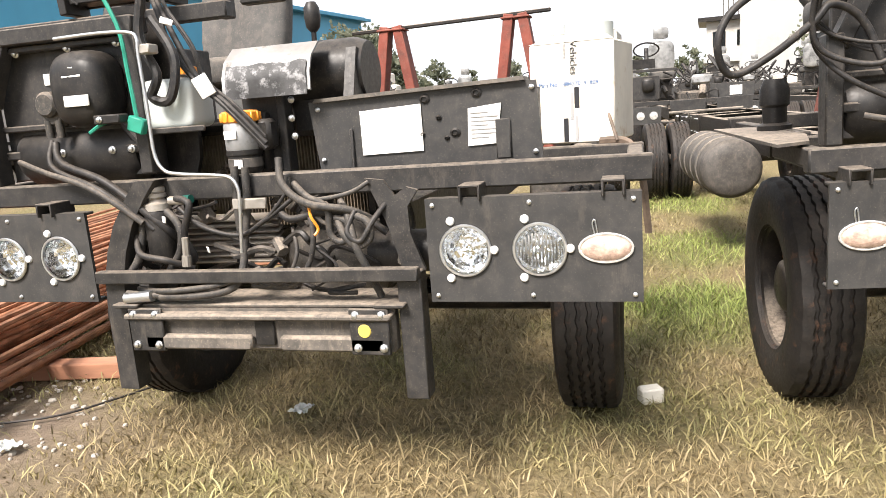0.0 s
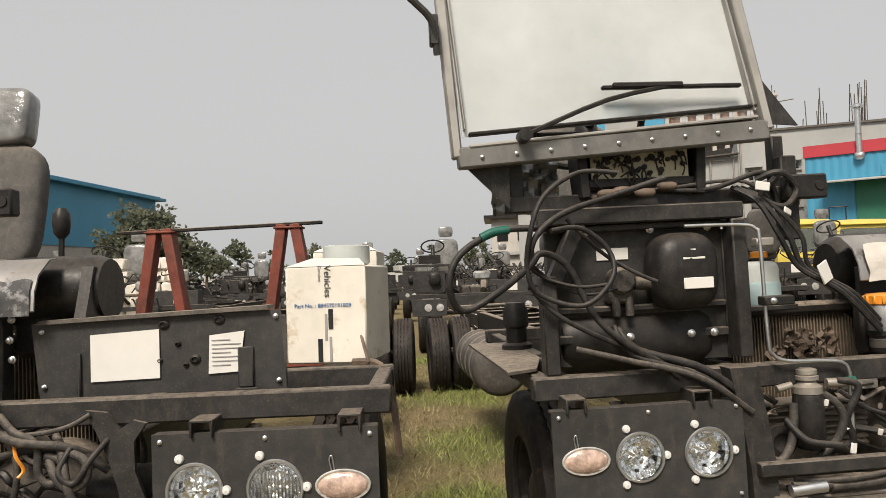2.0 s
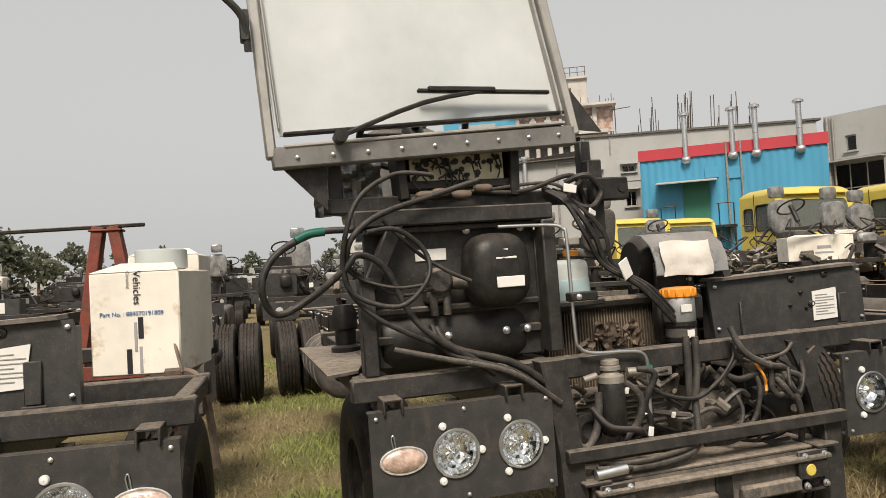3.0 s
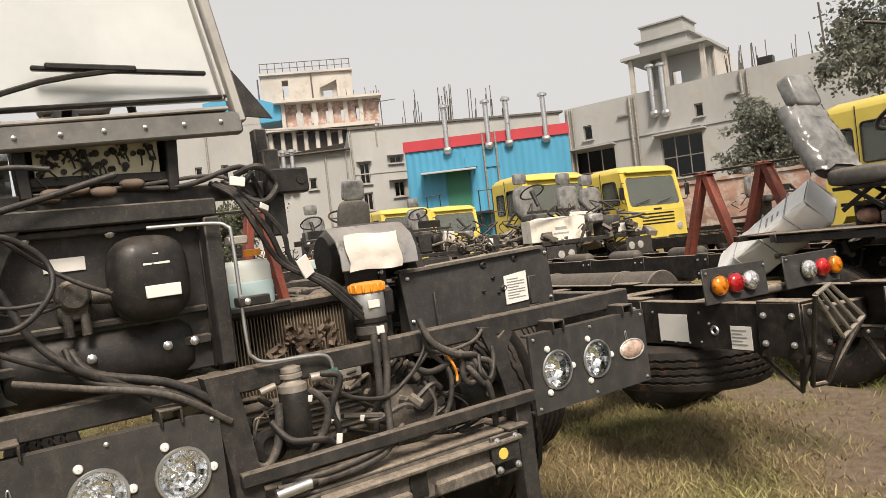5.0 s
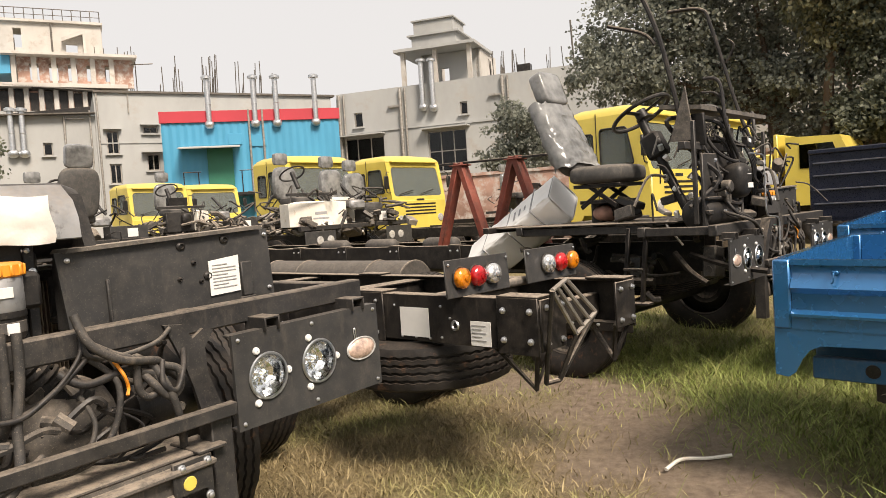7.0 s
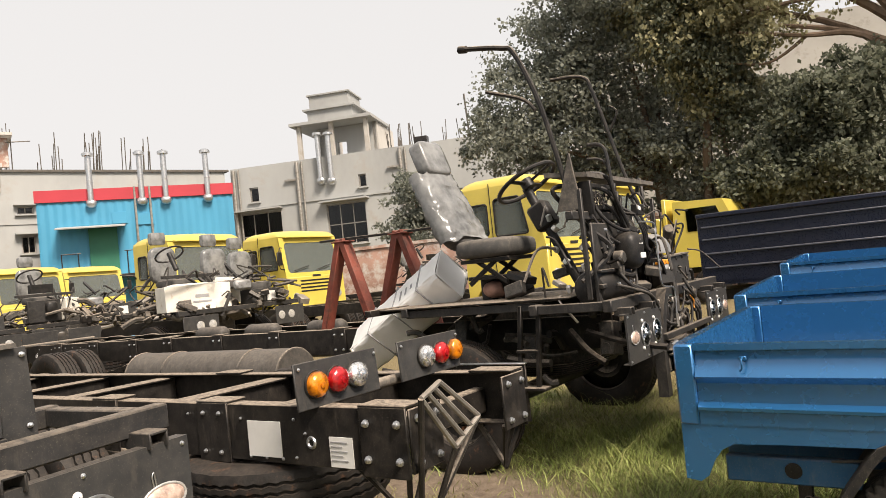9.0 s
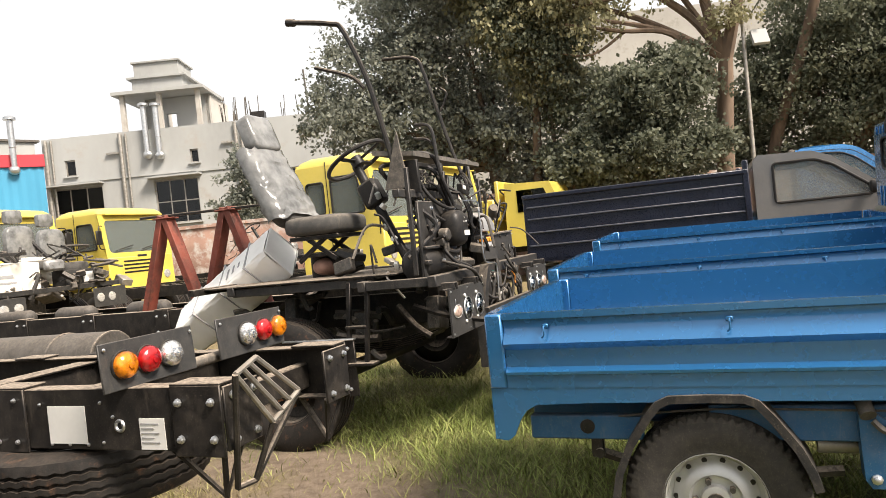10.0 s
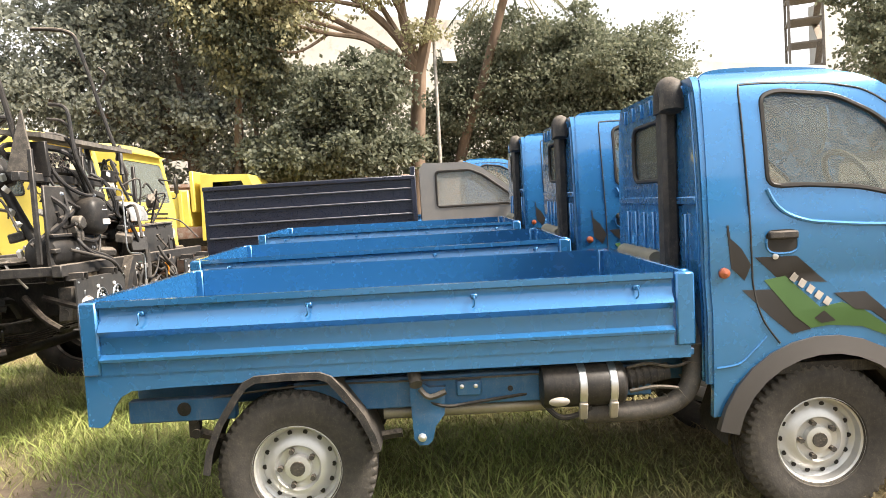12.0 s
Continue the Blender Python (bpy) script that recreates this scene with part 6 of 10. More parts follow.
part("mirror_arm", M().tube([(1.0, 0.60, 1.85), (1.0, 0.72, 2.2), (1.0, 0.92, 2.95), (1.0, 1.02, 3.15), (1.0, 1.35, 3.20)], 0.018, 8).tube([(1.0, 0.80, 2.6), (1.0, 0.72, 2.75), (1.0, 0.78, 2.82)], 0.01, 6), RAIL, truck4, "tall bent black mirror arm")
part("dash_hood", M().prism([(0.20, 1.95), (0.50, 1.99), (0.50, 2.02), (0.20, 1.98)], "x", -1.1, 0.2).prism([(0.25, 1.75), (0.42, 1.75), (0.30, 2.12)], "x", -1.12, -1.10), DUSTY, truck4)
tx = M()
rr = random.Random(31)
for i in range(26):
    a = Vector((rr.uniform(-1.1, 0.6), rr.uniform(0.15, 0.55), rr.uniform(1.35, 1.95)))
    tx.tube([a, a + Vector((rr.uniform(-0.15, 0.15), rr.uniform(-0.1, 0.1), rr.uniform(-0.15, 0.1))), a + Vector((rr.uniform(-0.25, 0.25), rr.uniform(-0.12, 0.12), rr.uniform(-0.35, 0.0)))], rr.choice((0.008, 0.012, 0.016)), 6)
pieces("loose_cable", tx, HOSE, truck4, "hanging black cable")
rr = random.Random(77)
for i in range(22):
    c = (rr.uniform(-1.05, 0.75), rr.uniform(0.15, 0.75), rr.uniform(1.22, 1.80))
    k = rr.random()
    if k < 0.45:
        part("dash_unit", M().box(c, (rr.uniform(0.05, 0.16), rr.uniform(0.05, 0.14), rr.uniform(0.04, 0.12)), (rr.uniform(-30, 30), rr.uniform(-30, 30), rr.uniform(0, 90)), bevel=0.008), rr.choice((BLACK, PANEL, ALU, DUSTY)), truck4)
    elif k < 0.7:
        part("dash_drum", M().rev([(0.02, 0), (0.05, 0.01), (0.055, 0.03), (0.055, 0.11), (0.04, 0.13)], c, (rr.uniform(-1, 1), rr.uniform(-1, 1), rr.uniform(-0.4, 1)), 14), rr.choice((BLACK, DUSTY, GREYHOSE)), truck4)
    else:
        part("connector", M().box(c, (0.05, 0.03, 0.035), (rr.uniform(0, 90), rr.uniform(0, 90), 0)), rr.choice((PAPER, TANK, PAPER)), truck4)
for i in range(5):
    z = 1.45 + 0.1 * i
    part("coiled_hose", M().tube([(-0.95 + 0.04 * i, 0.30, z + 0.35), (-0.80, 0.18, z + 0.30), (-0.62 - 0.05 * i, 0.14, z), (-0.72, 0.10, z - 0.25), (-0.92, 0.18, z - 0.18), (-1.0, 0.28, z + 0.05)], rr.choice((0.009, 0.013, 0.017)), 8), HOSE, truck4, "looped black hose")
for o in truck4.children:
    if o.name.split(".")[0] == "tyre" and o.location.x < -0.9 and o.location.y < 2:
        o.location = (-1.0, 1.40, 0.44)
part("floor_edge", M().box((-0.75, 2.02, 1.178), (1.0, 0.06, 0.05)), RAIL, truck4)
for o in list(truck4.children):
    if o.name.split(".")[0] in ("seat_cushion", "seat_base"):
        for c in list(o.children):
            bpy.data.objects.remove(c)
        bpy.data.objects.remove(o)
seat_parts(truck4, -0.655, 1.18, 1.525, True, 25)
for o in list(truck4.children):
    n = o.name.split(".")[0]
    if n in ("bulkhead", "dash_rail"):
        for c in list(o.children):
            if c.name.split(".")[0] in ("bulkhead_post", "bulkhead_beam", "dash_upright", "screen_post", "side_sheet"):
                bpy.data.objects.remove(c)
    elif n in ("steering_wheel", "steering_column"):
        o.matrix_basis = pose(0.10, 0.02, -0.06) @ o.matrix_basis
for x, y in ((-1.20, 0.22), (-0.62, 0.20), (-0.30, 0.30), (0.42, 0.30)):
    part("slim_post", M().box((x, y, 1.52), (0.028, 0.028, 0.70), bevel=0.004), FRAME, truck4)
rr = random.Random(52)
for i in range(44):
    a = Vector((rr.uniform(-1.15, 0.7), rr.uniform(0.05, 0.75), rr.uniform(1.20, 1.95)))
    d = Vector((rr.uniform(-0.22, 0.22), rr.uniform(-0.18, 0.18), rr.uniform(-0.2, 0.12)))
    part("thin_cable", M().tube([a, a + d * 0.6 + Vector((0, 0, 0.06)), a + d + Vector((rr.uniform(-0.1, 0.1), rr.uniform(-0.1, 0.1), rr.uniform(-0.22, 0.05)))], rr.choice((0.006, 0.008, 0.011)), 6), rr.choice((HOSE, HOSE, GREYHOSE, DUSTY, ALU)), truck4)
for i in range(16):
    c = (rr.uniform(-1.1, 0.7), rr.uniform(0.1, 1.6), rr.uniform(1.20, 1.36))
    part("floor_unit", M().box(c, (rr.uniform(0.05, 0.2), rr.uniform(0.05, 0.2), rr.uniform(0.04, 0.12)), (rr.uniform(-20, 20), rr.uniform(-20, 20), rr.uniform(0, 90)), bevel=0.008), rr.choice((DUSTY, ENGINE, ALU, BLACK)), truck4)
# rails of the fourth truck: saddle plates, bolts and a row of small tanks
for s in (-1, 1):
    for y in (3.1, 4.0, 4.9, 5.8, 6.5):
        part("saddle_plate", M().box((s * 0.442, y, 0.885), (0.012, 0.16, 0.262), bevel=0.004).box((s * 0.39, y, 1.0175), (0.115, 0.16, 0.012), bevel=0.004), RAIL, truck4)
        bolts(truck4, [(s * 0.45, y + dy, z) for dy in (-0.05, 0.05) for z in (0.82, 0.96)], s * 90, 1.1)
for y in (3.5, 4.5, 5.4):
    part("small_tank", M().rev([(0.03, 0), (0.07, 0.02), (0.085, 0.05), (0.085, 0.45), (0.07, 0.49), (0.03, 0.52)], (0.08, y, 0.995), (0, 1, 0), 16), TANKSTEEL, truck4, "small dusty air tank between the rails")
solo("crumpled_rag", blob((0, 0, 0.07), (0.30, 0.2, 0.14), 0.9).add(*(lambda q: (q.v, q.f))(blob((0.05, -0.12, 0.06), (0.24, 0.2, 0.12), 0.9))), CLOTH, "pinkish rag bundle lying on the floor plate", "rag", at=T4 @ pose(-0.62, 1.22, 1.20))
# pipes, rods and linkages under the fourth truck's floor
ru = random.Random(88)
for i in range(26):
    a = Vector((ru.uniform(-1.0, -0.45), ru.uniform(0.05, 1.9), ru.uniform(0.58, 1.08)))
    b = a + Vector((ru.uniform(-0.15, 0.25), ru.uniform(-0.6, 0.6), ru.uniform(-0.22, 0.22)))
    c = a.lerp(b, 0.5) + Vector((0, 0, ru.uniform(-0.08, 0.05)))
    part("underfloor_pipe", M().tube([a, c, b], ru.choice((0.010, 0.014, 0.022, 0.03)), 6, 3), ru.choice((HOSE, GREYHOSE, RAIL, DUSTY, ENGINE)), truck4)
for y, z in ((0.35, 0.86), (0.95, 0.78), (1.55, 0.92)):
    part("mounting_bracket", M().box((-0.62, y, z), (0.22, 0.10, 0.24), (0, 8, 5), bevel=0.012).cyl((-0.74, y, z - 0.05), (-0.50, y, z - 0.05), 0.035), ENGINE, truck4)
# the fourth truck carries a longer round tank
for o in list(truck4.children):
    if o.name.split(".")[0] == "fuel_tank":
        for c in list(o.children):
            bpy.data.objects.remove(c)
        bpy.data.objects.remove(o)
ft = part("fuel_tank", M().cyl((-0.78, 3.35, 0.64), (-0.78, 5.75, 0.64), 0.25, n=28), TANKSTEEL, truck4, "long round dusty steel tank")
for y in (3.36, 5.74):
    part("end_ring", M().ring((-0.78, y, 0.64), (0, 1, 0), 0.248, 0.012, 28, 6), DUSTY, ft)
for y in (3.9, 5.1):
    part("tank_strap", M().ring((-0.78, y, 0.64), (0, 1, 0), 0.252, 0.010, 28, 4), RAIL, ft)
pc = thing("wrapped_parcel", "long white wrapped parcel leaning on the chassis", "parcel", "", T4 @ pose(-0.50, 2.16, 1.09, -31) @ pose(0, 0, 0, 0, -38, 0))
def parcel_fn(u, v):
    a = 2 * math.pi * u
    e_ = 0.28
    k = 1 - 0.05 * (2 * v - 1) ** 8
    d = 0.010 * noise.noise(Vector((math.cos(a) * 3, math.sin(a) * 3, v * 9))) + 0.006 * noise.noise(Vector((math.cos(a) * 9, math.sin(a) * 9, v * 23)))
    return ((0.205 * k + d) * math.copysign(abs(math.cos(a)) ** e_, math.cos(a)), 0.57 * (2 * v - 1), 0.06 + (0.165 * k + d) * math.copysign(abs(math.sin(a)) ** e_, math.sin(a)))
part("parcel_body", M().sheet(56, 40, parcel_fn), TARP, pc)
for y in (-0.566, 0.566):
    part("parcel_flap", M().box((0, y, 0.06), (0.385, 0.012, 0.305), (4, 0, 3)), TARP, pc)
for y, w in ((0.30, 0.012), (-0.02, 0.010), (-0.34, 0.012)):
    part("parcel_cord", M().box((0, y, 0.06), (0.424, w, 0.344), (0, 0, 5), bevel=0.003), GREYINK, pc)
for i in range(3):
    part("print_bar", M().box((-0.05, -0.12 - 0.07 * i, 0.2295), (0.16 - 0.04 * i, 0.022, 0.003), (0, 0, 8), bevel=0.0005), GREYINK, pc)

# lattice step behind the third truck, in yard coordinates
inv = T3.inverted()
A, B_, C, D = (Vector(p) for p in ((4.98, 1.46, 1.06), (5.15, 1.47, 1.09), (5.45, 1.46, 0.90), (5.21, 1.46, 0.835)))
bars = [(A, B_), (B_, C), (C, D), (D, A), (A.lerp(B_, 0.33), D.lerp(C, 0.33)), (A.lerp(B_, 0.66), D.lerp(C, 0.66))]
for a, b in bars:
    o = part("lattice_bar", M().cyl(a, b, 0.0105, n=6), ALU, truck3, "bare steel lattice step bar", inv)
o = part("lattice_brace", M().cyl(D, (5.20, 1.55, 0.62), 0.012, n=8).cyl(A, (5.12, 1.58, 0.62), 0.012, n=8).cyl((5.20, 1.55, 0.62), (5.12, 1.58, 0.62), 0.012, n=8).cyl(C, (5.20, 1.55, 0.62), 0.012, n=8), RAIL, truck3, "", inv)
for y, z, w, h, lines in ((8.594, 0.868, 0.205, 0.150, 0), (9.032, 0.835, 0.123, 0.118, 5)):
    p = part("paper_sheet", M().box((0, 0, 0), (w, 0.003, h), bevel=0.0005), PAPER, truck3, "white paper stuck on the rail", pose(0.4385, y, z, 0, 0, 90))
    for i in range(lines):
        part("print_bar", M().box((-0.01 - 0.012 * (i % 2), -0.003, h * (0.33 - 0.15 * i)), (w * (0.72 if i % 2 == 0 else 0.5), 0.002, h * 0.045), bevel=0.0004), GREYINK, p)

# ---- far rows of chassis ----
far_base = far_chassis()
rnd = random.Random(21)
spots = []
for row, y in enumerate((12.8, 23.2, 33.6, 44.0, 54.4, 65.0)):
    for k in range(-6, 5):
        x = 3.9 + k * 2.85 + row * 1.2 + rnd.uniform(-0.2, 0.2)
        spots.append((x, y + rnd.uniform(-0.5, 0.5), rnd.random() < (0.65 if row == 0 else 0.35)))
spots = [q for q in spots if not (q[0] > 13.2 and q[1] < 31)]
for x, y in ((11.95, 8.3), (10.9, 19.5), (20.9, 8.5)):
    spots.append((x, y, False))
lb = carton("long_carton", pose(11.45, 8.95, 1.325, 0, 0, -22), 1.08, 0.40, 0.40, "long white printed carton lying on a chassis")
part("print_bar", M().box((0.05, -0.203, 0.22), (0.22, 0.004, 0.05), bevel=0.0005), GREYINK, lb)
part("print_bar", M().box((0.05, -0.203, 0.13), (0.30, 0.004, 0.03), bevel=0.0005), GREYINK, lb)
cart = None
rc = random.Random(63)
for x, y, flip in spots:
    if rc.random() < 0.5:
        m = pose(x, y, rise(x), 0, 0, -8) @ pose(rc.uniform(-0.5, 0.6), (rc.uniform(0.6, 1.5) if not flip else rc.uniform(7.8, 8.7)), 1.20, 0, 0, rc.uniform(-20, 20)) @ Matrix.Diagonal((rc.uniform(0.8, 1.9), 1, rc.uniform(0.7, 1.3), 1))
        if cart is None:
            cart = carton("far_carton", m, 0.42, 0.40, 0.34, "white carton standing on a chassis behind")
            cart["group"] = "cartons on far chassis"
        else:
            copy_thing(cart, m)
first = True
for x, y, flip in spots:
    m = pose(x, y, rise(x), 0, 0, -8 + rnd.uniform(-2, 2)) @ (pose(0, 9.3, 0, 0, 0, 180) if flip else Matrix())
    if first:
        far_base.matrix_basis, first = m, False
    else:
        o = copy_thing(far_base, m)
        if abs(x - 11.95) < 0.01:
            for c in list(o.children):
                if c.name.split(".")[0] in ("bulkhead", "instrument_housing", "domed_housing"):
                    bpy.data.objects.remove(c)
            for dx, dy, dz in ((0.62, -0.55, -0.10), (1.22, -0.50, -0.16)):
                for me, n in FARSEAT:
                    part(n, me, None, o, at=pose(dx, dy, dz))
            rj = random.Random(14)
            jumble = M()
            for i in range(60):
                a = Vector((rj.uniform(-1.1, 1.2), rj.uniform(0.0, 2.2), rj.uniform(1.1, 1.75)))
                jumble.tube([a, a + Vector((rj.uniform(-0.2, 0.2), rj.uniform(-0.2, 0.2), rj.uniform(-0.1, 0.15))), a + Vector((rj.uniform(-0.35, 0.35), rj.uniform(-0.3, 0.3), rj.uniform(-0.3, 0.1)))], rj.choice((0.012, 0.02, 0.03)), 5, 3)
            tagged(part("cable_tangle", jumble, GREYHOSE, o, "tangle of grey cables"), kind="stuff")
            for m_, n_, lab in ((DUSTY, 70, "dusty brackets and pipes"), (ALU, 34, "bare metal castings and ducts"), (ENGINE, 60, "oily engine parts"), (RAIL, 60, "black pipes and brackets")):
                heap = M()
                for i in range(n_):
                    c = Vector((rj.uniform(-1.2, 1.3), rj.uniform(0.0, 7.5), rj.uniform(0.95, 1.42)))
                    if rj.random() < 0.45:
                        heap.box(c, (rj.uniform(0.05, 0.30), rj.uniform(0.05, 0.30), rj.uniform(0.03, 0.14)), (rj.uniform(-25, 25), rj.uniform(-25, 25), rj.uniform(0, 90)), bevel=0.008)
                    else:
                        d = Vector((rj.uniform(-0.4, 0.4), rj.uniform(-0.4, 0.4), rj.uniform(-0.12, 0.12)))
                        heap.tube([c, c + d * 0.5 + Vector((0, 0, rj.uniform(-0.05, 0.10))), c + d], rj.choice((0.015, 0.02, 0.03, 0.045)), 6, 3)
                tagged(part("scrap_heap", heap, m_, o, lab), kind="stuff")


# ---- vehicles with cabs ----
PICK_TYRE = tyre_mesh("tyre", 0.342, 0.185, 0.188, 216, 0.012, WORNRUBBER)
PR = M().rev([(0.192, -0.078), (0.198, -0.074), (0.190, -0.062), (0.182, -0.058), (0.178, -0.020), (0.160, -0.005), (0.146, -0.015), (0.122, -0.045), (0.10, -0.05), (0.09, -0.035), (0.06, -0.03), (0.055, -0.055), (0.035, -0.06), (0.001, -0.058)], (0, 0, 0), (1, 0, 0), 40, False).mesh("rim", WHEELPAINT)
PN = M()
PN.rev([(0.034, -0.055), (0.032, -0.066), (0.001, -0.067)], (0, 0, 0), (1, 0, 0), 14, False)
PN = PN.mesh("hub_cap", ENGINE)
PNUT = M().cyl((-0.03, 0, 0), (-0.062, 0, 0), 0.012, n=6).mesh("wheel_nut", ENGINE)
PHOLE = M().rev([(0.011, 0), (0.011, -0.004)], (-0.0135, 0, 0), (1, 0, 0), 8).mesh("rim_hole", BLACK)


def blue_truck(at):
    t = thing("blue_pickup", "metallic blue mini pickup truck with an open drop-side load bed", "pickup truck", "blue pickups in a row", at)
    W, L, Y = 1.42, 2.56, -2.56
    zt = 1.108
    # drop sides: pressed profile, rear post and front post
    prof = [(-0.004, zt), (0.035, zt), (0.035, 0.80), (0.0, 0.80), (0.0, 0.850), (-0.014, 0.856), (-0.016, 0.868), (0.010, 0.884), (0.010, 0.956), (-0.016, 0.984), (0.016, 1.030), (0.016, 1.076), (-0.004, 1.084)]
    for s, x0 in ((1, 0.0), (-1, W)):
        p = part("drop_side", M().prism([(x0 + s * x, z) for x, z in prof], "y", Y + 0.09, -0.075), BLUE, t, "pressed blue drop side")
        part("corner_post", M().box((x0 + s * 0.016, -0.036, 0.953), (0.047, 0.075, 0.310), bevel=0.008), BLUE, p)
        part("corner_post", M().box((x0 + s * 0.016, Y + 0.040, 0.953), (0.047, 0.080, 0.310), bevel=0.008), BLUE, p)
        for y in (-0.252, -0.947, -1.637, -2.318):
            part("rope_hook", M().tube([(x0 - s * 0.004, y, 1.055), (x0 - s * 0.022, y, 1.05), (x0 - s * 0.024, y, 1.02), (x0 - s * 0.02, y + 0.010, 1.008)], 0.0036, 6).box((x0 + s * 0.004, y, 1.052), (0.012, 0.028, 0.018)), BLUE, p)
        skirt = [(0.0, 0.80), (0.0, 0.585), (-0.055, 0.578), (-0.085, 0.600), (-0.115, 0.665), (-0.145, 0.705), (-0.19, 0.728), (-0.40, 0.735), (-0.95, 0.742), (-1.40, 0.745), (Y + 0.02, 0.745), (Y + 0.02, 0.80)]
        part("skirt", M().prism([(y, z) for y, z in skirt], "x", x0 + s * 0.004, x0 + s * 0.02), BLUE, t, "lower blue side skirt")
    tg = part("tailgate", M().prism([(y * -1, z) for y, z in prof], "x", 0.05, W - 0.05), BLUE, t, "blue tailgate")
    part("headboard", M().box((W / 2, Y + 0.03, 0.95), (W - 0.08, 0.04, 0.33)), BLUE, t)
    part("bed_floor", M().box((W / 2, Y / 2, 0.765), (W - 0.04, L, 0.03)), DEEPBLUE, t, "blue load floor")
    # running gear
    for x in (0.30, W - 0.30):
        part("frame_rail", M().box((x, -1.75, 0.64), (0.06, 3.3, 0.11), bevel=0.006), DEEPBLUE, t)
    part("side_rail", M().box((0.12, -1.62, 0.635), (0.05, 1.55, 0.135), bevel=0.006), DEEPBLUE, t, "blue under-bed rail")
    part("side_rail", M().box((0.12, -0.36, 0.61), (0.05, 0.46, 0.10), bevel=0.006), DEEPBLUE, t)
    for y in (-1.42, -1.60, -1.78):
        part("rail_hole", M().cyl((0.090, y, 0.63), (0.096, y, 0.63), 0.012), BLACK, t)
    # flat black sheet below the load floor, inboard of one rear wheel
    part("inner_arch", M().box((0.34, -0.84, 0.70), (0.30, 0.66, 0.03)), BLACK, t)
    part("rail_hole", M().cyl((0.090, -0.37, 0.615), (0.096, -0.37, 0.615), 0.03), BLACK, t)
    part("spring_shackle", M().box((0.13, -0.40, 0.545), (0.03, 0.05, 0.13)).cyl((0.10, -0.40, 0.565), (0.13, -0.40, 0.565), 0.02).cyl((0.10, -0.41, 0.50), (0.13, -0.41, 0.50), 0.02), RAIL, t)
    part("leaf_spring", M().tube([(0.16, -0.40, 0.49), (0.16, -0.78, 0.40), (0.16, -1.30, 0.44)], 0.022, 6), RAIL, t)
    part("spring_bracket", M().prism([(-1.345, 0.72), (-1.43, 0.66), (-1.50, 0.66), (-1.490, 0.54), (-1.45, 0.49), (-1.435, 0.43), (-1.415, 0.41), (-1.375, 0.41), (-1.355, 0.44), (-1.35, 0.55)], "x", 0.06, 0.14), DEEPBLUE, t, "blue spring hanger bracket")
    bolts(t, [(0.06, -1.39, 0.445)], -90, 1.6)
    part("filler_pipe", M().cyl((0.04, -1.375, 0.68), (0.12, -1.36, 0.75), 0.028).tube([(0.05, -1.39, 0.66), (0.04, -1.43, 0.625), (0.04, -1.50, 0.645)], 0.013, 6), TANKSTEEL, t)
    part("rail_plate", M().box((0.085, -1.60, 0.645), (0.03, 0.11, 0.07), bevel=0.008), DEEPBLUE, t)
    bolts(t, [(0.068, -1.57, 0.655), (0.068, -1.63, 0.655)], -90, 0.8)
    part("fuel_pipe", M().tube([(0.07, -1.42, 0.60), (0.06, -1.50, 0.575), (0.08, -1.62, 0.580), (0.10, -1.85, 0.600)], 0.008, 6), HOSE, t)
    part("brake_pipe", M().tube([(0.088, -0.50, 0.66), (0.088, -0.9, 0.69), (0.088, -1.5, 0.685), (0.088, -2.3, 0.69)], 0.005, 6), TANKSTEEL, t)
    part("exhaust_pipe", M().cyl((0.20, -1.22, 0.525), (0.20, -1.98, 0.525), 0.032), ALU, t, "dull metal exhaust pipe")
    sil = part("air_cleaner", M().rev([(0.05, 0), (0.086, 0.010), (0.094, 0.028), (0.094, 0.345), (0.086, 0.36), (0.06, 0.372)], (0.09, -1.905, 0.632), (0, -1, 0), 28), BLACK, t, "black air cleaner drum")
    for y in (-2.065, -2.195):
        part("clamp_band", M().rev([(0.0945, 0), (0.098, 0.003), (0.098, 0.030), (0.0945, 0.033)], (0.09, y, 0.632), (0, -1, 0), 24), STEEL, sil, "shiny clamp band")
        part("clamp_foot", M().box((0.03, y - 0.016, 0.535), (0.03, 0.035, 0.08), (0, -20, 0), bevel=0.004), ALU, sil)
    part("drum_badge", M().rev([(0.045, 0), (0.040, 0.004), (0.001, 0.005)], (-0.004, -1.975, 0.60), (-1, 0, 0), 16, False), ALU, sil, "", Matrix.Translation((0, -1.975, 0.585)) @ Matrix.Diagonal((1, 1, 0.45, 1)) @ Matrix.Translation((0, 1.975, -0.60)))
    part("rubber_neck", M().cyl((0.10, -2.26, 0.642), (0.10, -2.47, 0.668), 0.046, 0.036, 16), TRIM, sil, "ribbed rubber neck")
    for k in range(6):
        part("neck_rib", M().ring((0.10, -2.295 - k * 0.030, 0.645 + k * 0.004), (0, 1, -0.1), 0.046 - 0.003 * k, 0.008, 18, 6), TRIM, sil)
    part("neck_wire", M().tube([(0.06, -2.28, 0.70), (0.05, -2.37, 0.715), (0.06, -2.48, 0.695), (0.10, -2.56, 0.70)], 0.007, 6), ENGINE, sil)
    part("neck_wire", M().tube([(0.05, -2.29, 0.60), (0.045, -2.40, 0.615), (0.06, -2.50, 0.60)], 0.009, 6), ENGINE, sil)
    part("breather_tube", M().tube([(0.08, -1.92, 0.56), (0.05, -1.98, 0.505), (0.05, -2.06, 0.51), (0.06, -2.12, 0.54)], 0.012, 8), HOSE, sil)
